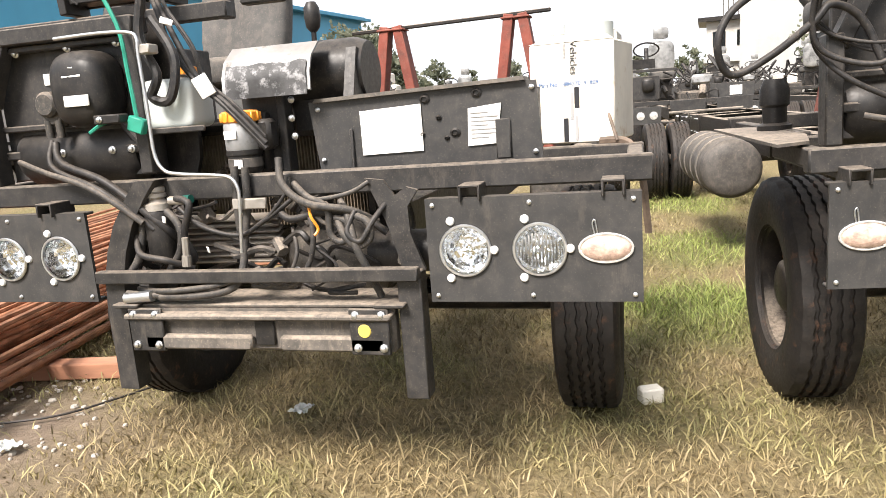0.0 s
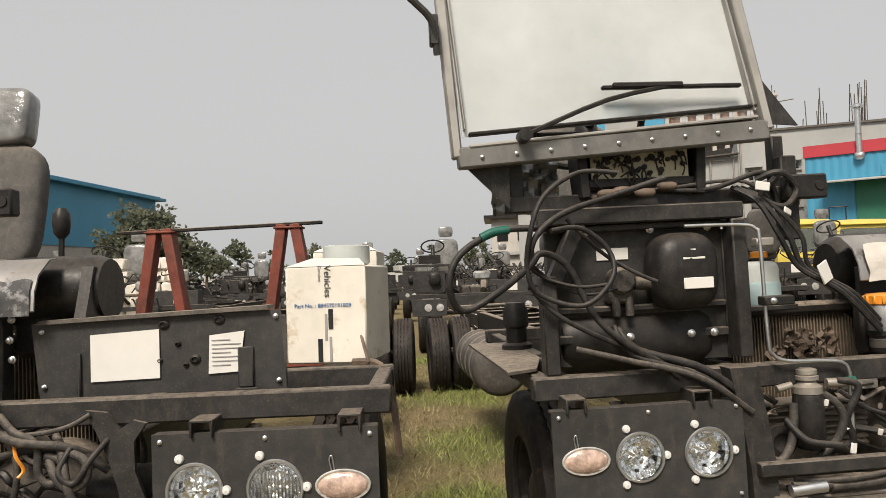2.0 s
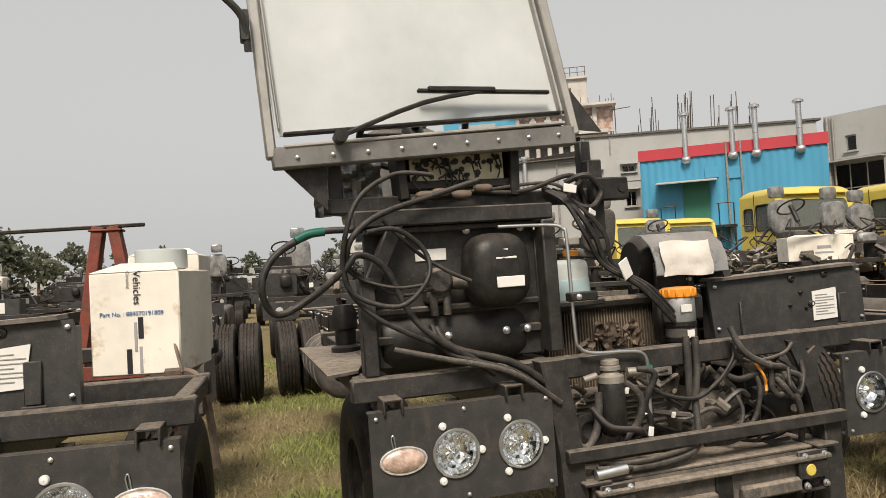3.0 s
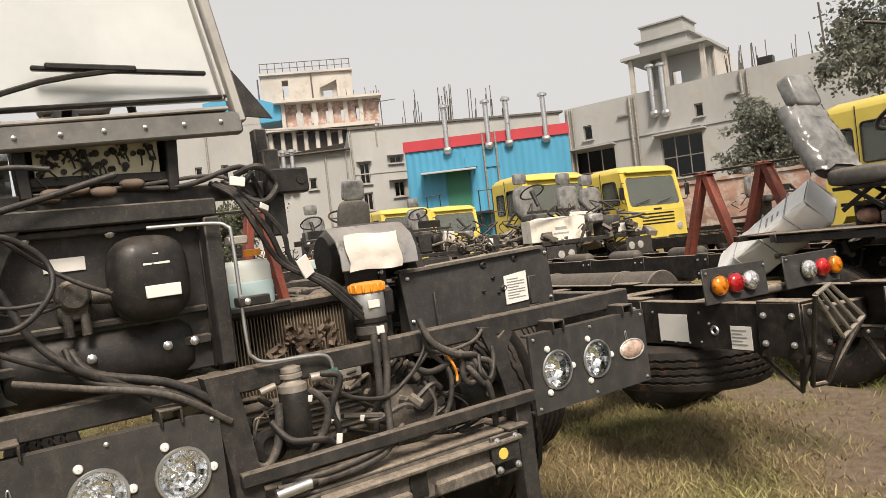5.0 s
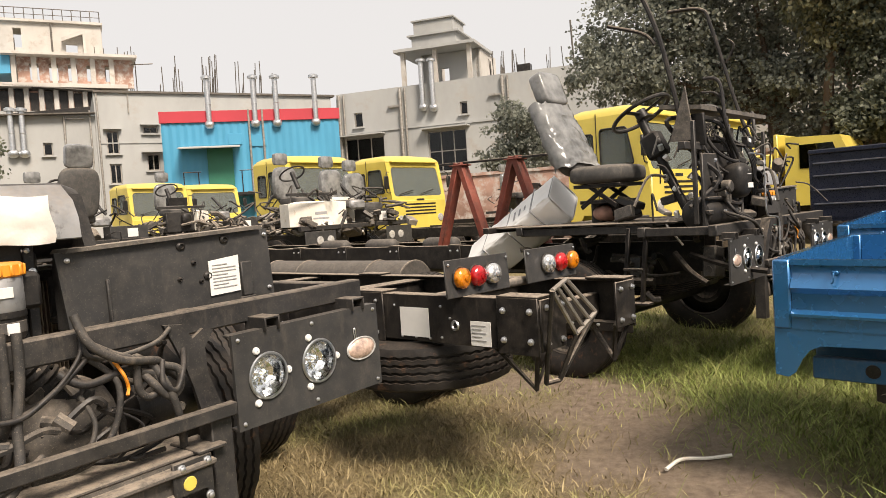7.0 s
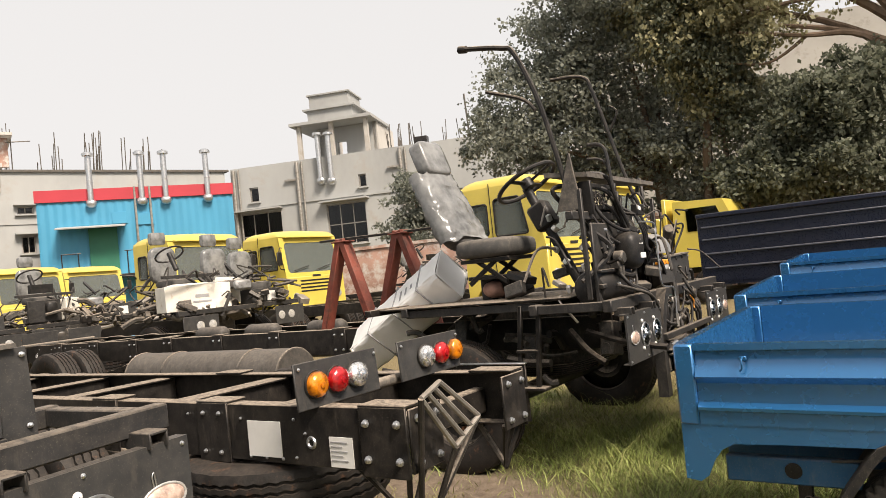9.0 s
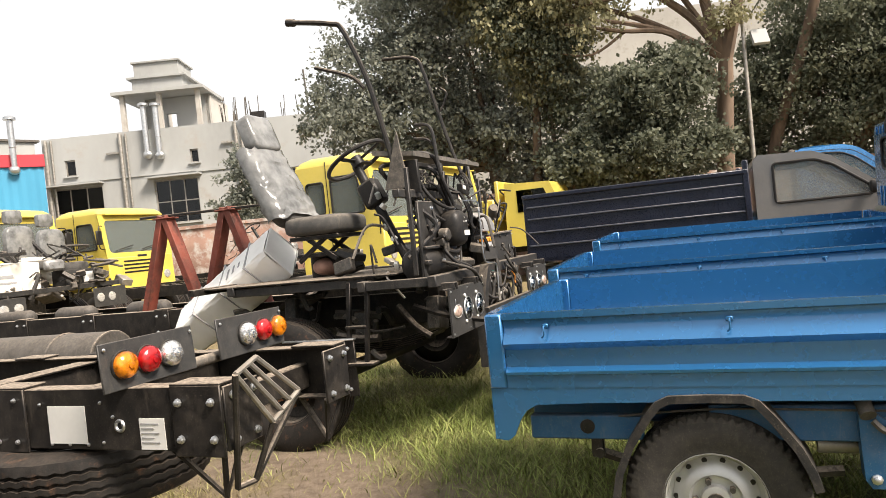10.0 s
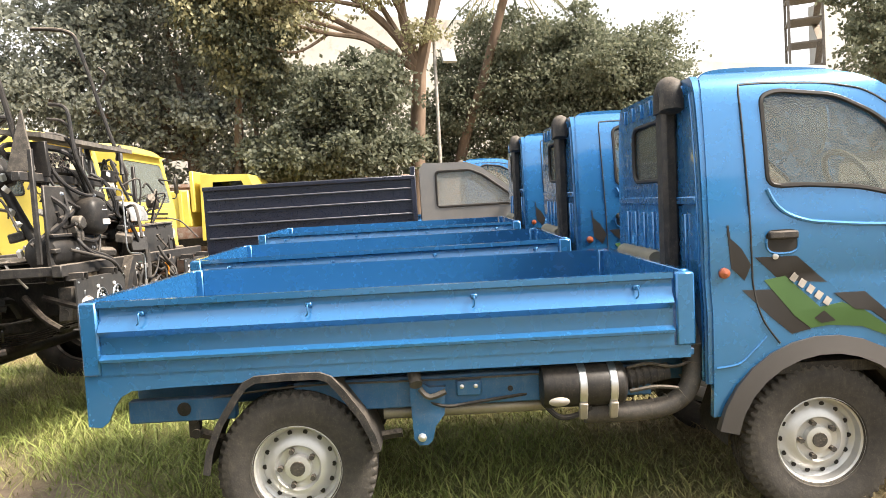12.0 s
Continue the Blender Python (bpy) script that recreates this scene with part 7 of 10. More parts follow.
    ip = part("intake_pipe", M().tube([(0.10, -2.10, 0.500), (0.10, -2.30, 0.498), (0.10, -2.46, 0.515), (0.11, -2.555, 0.575), (0.13, -2.59, 0.68), (0.15, -2.595, 0.82), (0.30, -2.58, 0.94)], 0.043, 14), TANKSTEEL, t, "segmented dark intake pipe")
    for y, z, ay, az in ((-2.16, 0.499, 1, 0), (-2.24, 0.498, 1, 0), (-2.32, 0.500, 1, 0), (-2.40, 0.507, 1, -0.1), (-2.47, 0.520, 1, -0.3), (-2.535, 0.555, 1, -0.8), (-2.575, 0.62, 0.3, -1), (-2.59, 0.70, 0, 1), (-2.594, 0.78, 0, 1)):
        part("pipe_joint", M().ring((0.11 if z < 0.6 else 0.135, y, z), (0, ay, az), 0.043, 0.004, 18, 5), DUSTY, ip)
    sn = part("snorkel", M().box((0.37, -2.585, 1.39), (0.112, 0.075, 0.96), bevel=0.02), TRIM, t, "dark plastic air snorkel with a hooked top")
    part("snorkel_hood", M().tube([(0.37, -2.585, 1.80), (0.37, -2.585, 1.865), (0.335, -2.585, 1.905), (0.27, -2.58, 1.885), (0.25, -2.575, 1.80)], 0.057, 12), TRIM, sn)
    for x, y, f in ((0.13, -0.845, 1), (0.13, -3.115, 1), (W - 0.13, -0.845, -1), (W - 0.13, -3.115, -1)):
        w = part("tyre", PICK_TYRE, None, t, "black pickup tyre", pose(x, y, 0.333, 0, 0, 0 if f > 0 else 180))
        part("rim", PR, None, w, "silver steel wheel")
        part("hub_cap", PN, None, w)
        for k in range(14):
            part("rim_hole", PHOLE, None, w, "", pose(0, 0.151 * math.cos(k * math.pi / 7), 0.151 * math.sin(k * math.pi / 7)))
        for k in range(5):
            part("wheel_nut", PNUT, None, w, "", pose(0, 0.077 * math.cos(k * math.pi * 0.4), 0.077 * math.sin(k * math.pi * 0.4)))
    part("axle", M().cyl((0.2, -0.85, 0.315), (W - 0.2, -0.85, 0.315), 0.05).cyl((0.2, -3.12, 0.315), (W - 0.2, -3.12, 0.315), 0.04).rev([(0.03, -0.12), (0.12, 0), (0.03, 0.12)], (W / 2, -0.85, 0.315), (0, 1, 0), 12), RAIL, t)
    for x0, s in ((0.0, 1), (W, -1)):
        arch = [(-0.465, 0.36), (-0.485, 0.46), (-0.535, 0.575), (-0.615, 0.695), (-0.655, 0.742), (-0.705, 0.765), (-0.84, 0.770), (-0.975, 0.768), (-1.025, 0.748), (-1.075, 0.690), (-1.155, 0.575), (-1.195, 0.49), (-1.215, 0.42)]
        b = M()
        for k, (y, z) in enumerate(arch):
            (ya, za), (yc, zc) = arch[max(0, k - 1)], arch[min(len(arch) - 1, k + 1)]
            n_ = Vector((0, zc - za, ya - yc)).normalized()
            b.v += [(x0 + s * xx, y - n_.y * d, z - n_.z * d) for xx, d in ((-0.014, 0.0), (-0.014, 0.030), (-0.008, 0.030), (-0.008, 0.005), (0.26, 0.005), (0.26, 0.0))]
        b.f += [tuple(6 * k + q for q in (i_, (i_ + 1) % 6, 6 + (i_ + 1) % 6, 6 + i_)) for k in range(len(arch) - 1) for i_ in range(6)]
        part("mud_guard", b, TRIM, t, "bent dark mud guard with a turned lip")
    # cab
    z_roof, yb = 1.955, -2.635
    top_line = flow([(yb - 0.012, 1.915), (-2.69, z_roof - 0.010), (-2.80, z_roof), (-3.02, z_roof - 0.004), (-3.25, 1.926), (-3.43, 1.848), (-3.66, 1.635), (-3.88, 1.41)])
    upper = [(yb, 1.33), (yb - 0.005, 1.82)] + top_line + [(-3.93, 1.33)]
    win = rounded([(-2.892, 1.445), (-2.888, 1.825), (-2.96, 1.848), (-3.20, 1.820), (-3.36, 1.735), (-3.66, 1.46), (-3.60, 1.40), (-3.44, 1.385), (-3.28, 1.425), (-3.06, 1.445)], 0.05)
    R = 0.43
    archpts = [(-3.115 + R * math.cos(a), 0.335 + R * math.sin(a)) for a in [math.pi * k / 14 for k in range(1, 14)]]
    lower = [(yb, 1.33), (yb, 0.475), (-2.735, 0.48)] + archpts[1:-1] + [(-3.53, 0.48), (-4.02, 0.50), (-4.08, 0.70), (-4.06, 0.98), (-3.93, 1.33)]
    for x0, s in ((0.0, 1), (W - 0.02, -1)):
        dr = part("cab_side", bowed(holed(upper, win, "x", x0, x0 + s * 0.035), s, True), BLUE, t, "blue cab side with a door")
        part("cab_side_lower", bowed(M().prism(lower, "x", x0 - s * 0.003, x0 + s * 0.035), s, True), BLUE, dr)
        part("side_glass", bowed(M().prism(win, "x", x0 + s * 0.015, x0 + s * 0.019), s, True), CLEARPANE, dr, "clear side window")
        part("window_seal", bowed(outline_strip(win, "x", x0 + s * 0.001, 0.011), s), STICKER, dr)
        seam = [(-2.798, 1.80), (-2.800, 1.60), (-2.808, 1.285), (-2.815, 1.02), (-2.845, 0.89), (-2.915, 0.785)]
        part("door_seam", bowed(M().tube([(x0 - s * 0.0035, y, z) for y, z in seam], 0.0042, 6), s), STICKER, dr)
        part("door_seam", bowed(M().tube([(x0 - s * 0.0005, y, z) for y, z in [(-2.798, 1.80), (-2.803, 1.868), (-2.83, 1.882), (-3.02, 1.880), (-3.24, 1.858), (-3.42, 1.775), (-3.86, 1.385)]], 0.0045, 6), s), STICKER, dr)
        part("door_swage", bowed(M().tube([(x0 - s * 0.001, y, z) for y, z in [(-2.886, 1.434), (-2.915, 1.375), (-2.965, 1.328), (-3.04, 1.298), (-3.12, 1.284), (-3.40, 1.262), (-3.9, 1.26)]], 0.010, 8), s), BLUE, dr)
        part("rocker_crease", bowed(M().tube([(x0 - s * 0.0025, y, z) for y, z in [(-2.645, 0.690), (-2.74, 0.705), (-2.80, 0.755), (-2.86, 0.815)]], 0.006, 8), s), BLUE, dr)
        part("door_handle", bowed(M().box((x0 - s * 0.016, -2.94, 1.240), (0.022, 0.125, 0.034), bevel=0.010), s), TRIM, dr, "dark door handle")
        part("handle_recess", bowed(M().prism(rounded([(-2.872, 1.165), (-2.872, 1.262), (-3.008, 1.262), (-3.008, 1.165)], 0.035), "x", x0 - s * 0.007, x0 - s * 0.004), s), STICKER, dr)
        part("recess_lip", bowed(M().tube([(x0 - s * 0.004, y, z) for y, z in ((-2.874, 1.225), (-2.876, 1.185), (-2.90, 1.166), (-2.94, 1.162), (-2.98, 1.166), (-3.004, 1.185), (-3.006, 1.225))], 0.006, 6), s), BLUE, dr)
        part("key_lock", bowed(M().rev([(0.013, 0), (0.013, 0.004), (0.004, 0.006)], (x0 - s * 0.004, -2.909, 1.150), (-s, 0, 0), 12), s), STEEL, dr)
        part("side_repeater", bowed(M().rev([(0.024, 0), (0.022, 0.012), (0.001, 0.018)], (x0 - s * 0.003, -2.692, 1.090), (-s, 0, 0), 14, False), s), REPEATER, dr, "round orange side repeater")
        st = 0.0055
        def decal(pts, m_, k=0):
            part("sticker", bowed(M().prism(pts, "x", x0 - s * (st + 0.0012 * k), x0 + s * 0.002), s, True), m_, dr, "black and green side sticker")
        decal([(-2.708, 1.290), (-2.716, 1.290), (-2.722, 1.235), (-2.768, 1.190), (-2.806, 1.120), (-2.780, 1.055), (-2.722, 1.108)], STICKER)
        decal([(-2.823, 1.150), (-3.000, 1.148), (-3.125, 1.032), (-3.010, 1.040), (-2.915, 1.060)], STICKER)
        decal([(-2.765, 1.015), (-2.894, 1.012), (-2.970, 0.935), (-3.045, 0.840), (-2.965, 0.822), (-2.870, 0.905)], STICKER)
        decal([(-2.860, 1.052), (-2.950, 1.066), (-3.085, 0.930), (-3.180, 0.945), (-3.270, 0.910), (-3.42, 0.800), (-3.56, 0.66), (-3.46, 0.735), (-3.380, 0.790), (-3.260, 0.840), (-3.120, 0.852), (-3.045, 0.843), (-2.975, 0.900)], GREENPAINT, 1)
        decal([(-3.060, 0.885), (-3.100, 0.915), (-3.150, 0.870), (-3.090, 0.862)], STICKER, 2)
        decal([(-3.150, 0.985), (-3.280, 0.985), (-3.400, 0.870), (-3.56, 0.70), (-3.48, 0.765), (-3.300, 0.905), (-3.230, 0.915)], STICKER, 2)
        for k in range(5):
            part("sticker_bar", bowed(M().box((x0 - s * 0.009, -2.985 - 0.033 * k, 1.058 - 0.026 * k), (0.003, 0.027, 0.034), (38, 0, 0), bevel=0.0005), s), ALU, dr, "pale slanted mark on the sticker")
        ar = M()
        for k in range(13):
            a0, a1 = math.pi * (0.06 + 0.88 * k / 13), math.pi * (0.06 + 0.88 * (k + 1) / 13)
            q = []
            for a in (a0, a1):
                for r_, xx in ((0.40, -0.03), (0.475, -0.015), (0.475, 0.03), (0.40, 0.12)):
                    q.append((x0 + s * xx, -3.115 + r_ * math.cos(a), 0.335 + r_ * math.sin(a)))
            ar.v += q if k == 12 else q[:4]
            ar.f += [tuple(4 * k + i for i in f) for f in ((0, 1, 5, 4), (1, 2, 6, 5), (2, 3, 7, 6), (3, 0, 4, 7))]
        well = M()
        for k in range(15):
            a = math.pi * k / 14
            well.v += [(x0 + s * xx, -3.115 + 0.42 * math.cos(a), 0.345 + 0.42 * math.sin(a)) for xx in (0.03, 0.34, 0.35)] + [(x0 + s * 0.35, -3.115 + 0.42 * math.cos(a), 0.42)]
        well.f += [tuple(4 * k + q for q in (i_, i_ + 1, i_ + 5, i_ + 4)) for k in range(14) for i_ in range(3)]
        part("wheel_well", well, TRIM, dr, "black wheel well lining")
        part("wheel_arch", ar, ARCH, dr, "dark plastic wheel arch")
    half = [(bow_at(z) + 0.006, z) for z in (0.62, 0.92, 1.07, 1.30, 1.45, 1.58, 1.70, 1.80, 1.865, 1.905, 1.930)]
    back_out = half + [(W - 0.02 - x, z) for x, z in half[::-1]]
    bwin = rounded([(0.36, 1.50), (1.02, 1.50), (1.02, 1.79), (0.36, 1.79)], 0.08)
    bw = part("cab_back", holed(back_out, bwin, "y", yb + 0.02, yb - 0.01), BLUE, t, "ribbed blue cab back wall")
    part("rear_glass", M().prism(bwin, "y", yb + 0.004, yb + 0.008), CLEARPANE, bw)
    part("window_seal", outline_strip(bwin, "y", yb + 0.02, 0.012), STICKER, bw)
    part("rear_corner_seam", bowed(M().tube([(0.020, yb + 0.022, z) for z in (0.62, 0.8, 0.95, 1.07, 1.2, 1.35, 1.5, 1.62, 1.72, 1.80, 1.86)], 0.007, 6, 1), 1), DEEPBLUE, bw)
    part("rear_corner_seam", bowed(M().tube([(0.065, yb + 0.020, z) for z in (0.62, 0.8, 0.95, 1.07, 1.2, 1.35, 1.5, 1.62, 1.72, 1.80, 1.86)], 0.005, 6, 1), 1), BLUE, bw)
    for i in range(7):
        x = 0.24 + i * 0.155
        part("pressed_rib", M().box((x, yb + 0.024, 1.868), (0.045, 0.016, 0.075), bevel=0.007), BLUE, bw)
        part("pressed_rib", M().box((x, yb + 0.024, 1.20), (0.05, 0.016, 0.28), bevel=0.007), BLUE, bw)
    part("pressed_rib", M().box((W / 2, yb + 0.024, 1.40), (1.24, 0.018, 0.035), bevel=0.008), BLUE, bw)
    roof = [(yb + 0.006, 1.82)] + [(y, z + 0.004) for y, z in top_line if y > -3.44]
    part("roof", M().prism(roof + [(y, z - 0.03) for y, z in roof[::-1]], "x", 0.150, W - 0.17), BLUE, t, "blue cab roof")
    duct = [(0.040 + (0.008 if k % 2 else 0.0), 0.62 * k / 20) for k in range(21)]
    part("ribbed_duct", M().rev(duct, (0.62, -2.598, 1.105), (1, 0, 0), 16), OLIVE, t, "olive ribbed duct behind the cab")
    nose = [(-3.93, 1.33), (-4.06, 0.98), (-4.08, 0.70), (-4.02, 0.50), (-3.92, 0.50), (-3.91, 1.28)]
    part("nose", M().prism(nose, "x", 0.03, W - 0.05), BLUE, t, "blue front panel")
    part("windscreen", M().add([(0.10, -3.43, 1.848), (W - 0.12, -3.43, 1.848), (W - 0.06, -3.92, 1.34), (0.04, -3.92, 1.34)], [(0, 1, 2, 3)]), CLEARPANE, t, "clear windscreen")
    part("cab_floor", M().box((W / 2, -3.32, 0.66), (W - 0.1, 1.3, 0.05)), TRIM, t)
    part("dashboard", M().box((W / 2, -3.78, 1.22), (W - 0.12, 0.26, 0.26), bevel=0.06), TRIM, t, "dark grey dashboard")
    for x in (0.38, 1.02):
        sb = part("cab_seat", blob((x, -3.02, 1.03), (0.46, 0.46, 0.16), 0.45, 16, 8), SEAT, t, "dark cab seat")
        part("cab_seat_back", blob((x, -2.82, 1.22), (0.44, 0.14, 0.38), 0.5, 16, 10), SEAT, sb)
        part("seat_box", M().box((x, -3.02, 0.82), (0.44, 0.42, 0.28)), TRIM, sb)
    part("steering_wheel", M().ring((0, 0, 0), (0, 0, 1), 0.18, 0.014, 28, 8).cyl((0, 0, -0.2), (0, 0, 0), 0.03).box((0.09, 0, 0), (0.18, 0.03, 0.015)).box((-0.09, 0, 0), (0.18, 0.03, 0.015)), TRIM, t, "dark steering wheel", pose(0.42, -3.48, 1.435, 60))
    return t


bt = blue_truck(pose(5.718, 0.723, 0.008, 0.67, -0.8, -8.3))
for x, y, z, rx in ((7.57, 0.60, 0.065, 0.2), (9.74, 0.355, 0.17, 0.5)):
    copy_thing(bt, pose(x, y, z, rx, -1.6, -8))
copy_thing(bt, pose(15.25, 0.07, rise(15.25), 0, 0, -8) @ Matrix.Scale(1.08, 4))


def yellow_truck(at):
    """A forward-control truck: yellow cab, black chassis; nose at y = 0, facing -y, centre x = 0."""
    t = thing("yellow_truck", "yellow cab truck with a bare black chassis, parked", "truck", "yellow cab trucks", at)
    W, D = 1.05, 1.58
    side = [(0.0, 0.95), (0.02, 1.75), (0.22, 2.82), (0.40, 2.93), (D - 0.1, 2.93), (D, 2.82), (D, 0.95)]
    wins = [rounded([(0.30, 1.95), (0.42, 2.58), (0.92, 2.58), (0.92, 1.95)], 0.06), rounded([(1.06, 1.98), (1.06, 2.52), (1.40, 2.52), (1.40, 1.98)], 0.06)]
    for s in (-1, 1):
        x = s * W
        q = part("cab_side", holed([(0.04, 1.80), (0.24, 2.80), (0.985, 2.80), (0.985, 1.80)], wins[0], "x", x, x - s * 0.04), YELLOW, t, "yellow cab side")
        part("cab_side_rear", holed([(0.985, 1.80), (0.985, 2.80), (D, 2.80), (D, 1.80)], wins[1], "x", x, x - s * 0.04), YELLOW, q)
        part("cab_side_lower", M().prism([(0.0, 0.95), (0.04, 1.80), (D, 1.80), (D, 0.95), (1.42, 0.95), (1.30, 1.12), (0.75, 1.12), (0.60, 0.95)], "x", x - s * 0.001, x - s * 0.04), YELLOW, q)
        for w in wins:
            part("side_glass", M().prism(w, "x", x - s * 0.02, x - s * 0.026), CABGLASS, q)
            part("window_seal", outline_strip(w, "x", x, 0.016), BLACK, q)
        part("door_seam", M().tube([(x + s * 0.002, y, z) for y, z in ((0.985, 2.86), (0.985, 1.5), (0.95, 1.15))], 0.008, 5, 2), BLACK, q)
        part("door_handle", M().box((x + s * 0.01, 0.86, 1.72), (0.03, 0.12, 0.03)), BLACK, q)
        part("mirror", M().box((x + s * 0.18, 0.02, 2.22), (0.16, 0.05, 0.34), bevel=0.02).tube([(x, 0.10, 2.5), (x + s * 0.16, 0.03, 2.45), (x + s * 0.18, 0.03, 2.0), (x, 0.06, 1.95)], 0.012, 6), BLACK, q, "black door mirror")
    front = [(-W, 1.72), (W, 1.72), (W, 2.80), (-W, 2.80)]
    def lean(z):
        return 0.02 + max(0, z - 1.75) * 0.19
    fwin = rounded([(-0.94, 1.84), (0.94, 1.84), (0.90, 2.64), (-0.90, 2.64)], 0.12)
    fr = holed(front, fwin, "y", 0.0, 0.04)
    fr.v = [(x, y + lean(z), z) for x, y, z in fr.v]
    fp = part("cab_front", fr, YELLOW, t, "yellow cab front")
    gl = M().prism(fwin, "y", 0.015, 0.022)
    gl.v = [(x, y + lean(z), z) for x, y, z in gl.v]
    part("windscreen", gl, CABGLASS, fp, "dark windscreen")
    part("front_lower", M().box((0, 0.03, 1.34), (2 * W - 0.02, 0.06, 0.78), bevel=0.03), YELLOW, fp)
    for i in range(4):
        part("grille_slot", M().box((0, -0.004, 1.62 - i * 0.09), (1.2, 0.012, 0.04)), BLACK, fp)
    part("badge_bar", M().box((0, -0.006, 1.74), (0.30, 0.01, 0.05)), INK, fp)
    for s in (-1, 1):
        part("headlamp", M().rev([(0.11, 0), (0.10, 0.02), (0.001, 0.035)], (s * 0.78, -0.002, 1.22), (0, -1, 0), 18, False), CLEARLENS, fp)
        part("wiper", M().box((s * 0.4 - 0.1, 0.02, 1.95), (0.55, 0.015, 0.02), (0, -12, 0)), BLACK, fp)
    part("bumper", M().box((0, -0.05, 0.80), (2.12, 0.14, 0.30), bevel=0.03), RAIL, t, "black bumper")
    part("cab_back", M().box((0, D - 0.02, 1.9), (2 * W - 0.04, 0.04, 1.9)), YELLOW, t)
    crown = [(-W, 2.795), (-W + 0.015, 2.86), (-W + 0.06, 2.92), (-W + 0.16, 2.96), (0, 2.985), (W - 0.16, 2.96), (W - 0.06, 2.92), (W - 0.015, 2.86), (W, 2.795)]
    ys_ = [(0.20, 0.0), (0.235, 0.45), (0.33, 0.85), (0.50, 1.0), (D - 0.25, 1.0), (D - 0.08, 0.8), (D, 0.3), (D + 0.005, 0.0)]
    rf = M()
    nc = len(crown)
    rf.add([(x, y_, 2.79 + (z_ - 2.79) * k) for y_, k in ys_ for x, z_ in crown], [(j * nc + i, j * nc + i + 1, (j + 1) * nc + i + 1, (j + 1) * nc + i) for j in range(len(ys_) - 1) for i in range(nc - 1)])
    part("roof", rf, YELLOW, t, "rounded yellow roof")
    part("sun_visor", M().prism([(0.22, 2.81), (0.10, 2.79), (0.10, 2.77), (0.22, 2.77)], "x", -0.90, 0.90), YELLOW, t)
    for s in (-1, 1):
        part("frame_rail", channel(s * 0.43, 0.4, 8.2, 0.80, 1.01, -s), RAIL, t)
        for x, y in ((1.0, 1.05), (0.99, 6.4), (0.70, 6.4)):
            part("tyre", FARTYRE, None, t, at=pose(s * x, y, 0.48, 0, 0, 0 if s < 0 else 180))
    part("crossmember", M().box((0, 3.5, 0.9), (0.84, 0.1, 0.14)), RAIL, t)
    part("crossmember", M().box((0, 8.1, 0.9), (0.84, 0.1, 0.14)), RAIL, t)
    part("axle", M().cyl((-0.9, 1.05, 0.48), (0.9, 1.05, 0.48), 0.06), RAIL, t)
    part("axle", M().cyl((-0.9, 6.4, 0.48), (0.9, 6.4, 0.48), 0.08), RAIL, t)
    return t


yt = yellow_truck(pose(15.8, 12.6, 0.1, 0, 0, -9))
for x, y in ((18.5, 11.6), (17.4, 21.6), (20.2, 22.2), (15.0, 3.6), (17.4, 3.0)):
    copy_thing(yt, pose(x, y, 0.08, 0, 0, -9))


# bed ribs in a paler navy than the sides
RIBBLUE = mat("worn_navy_rib_paint", (0.060, 0.070, 0.095), 0.4, 0.1, 0.25, 60, 3, 0.05, DUST, 0.25)


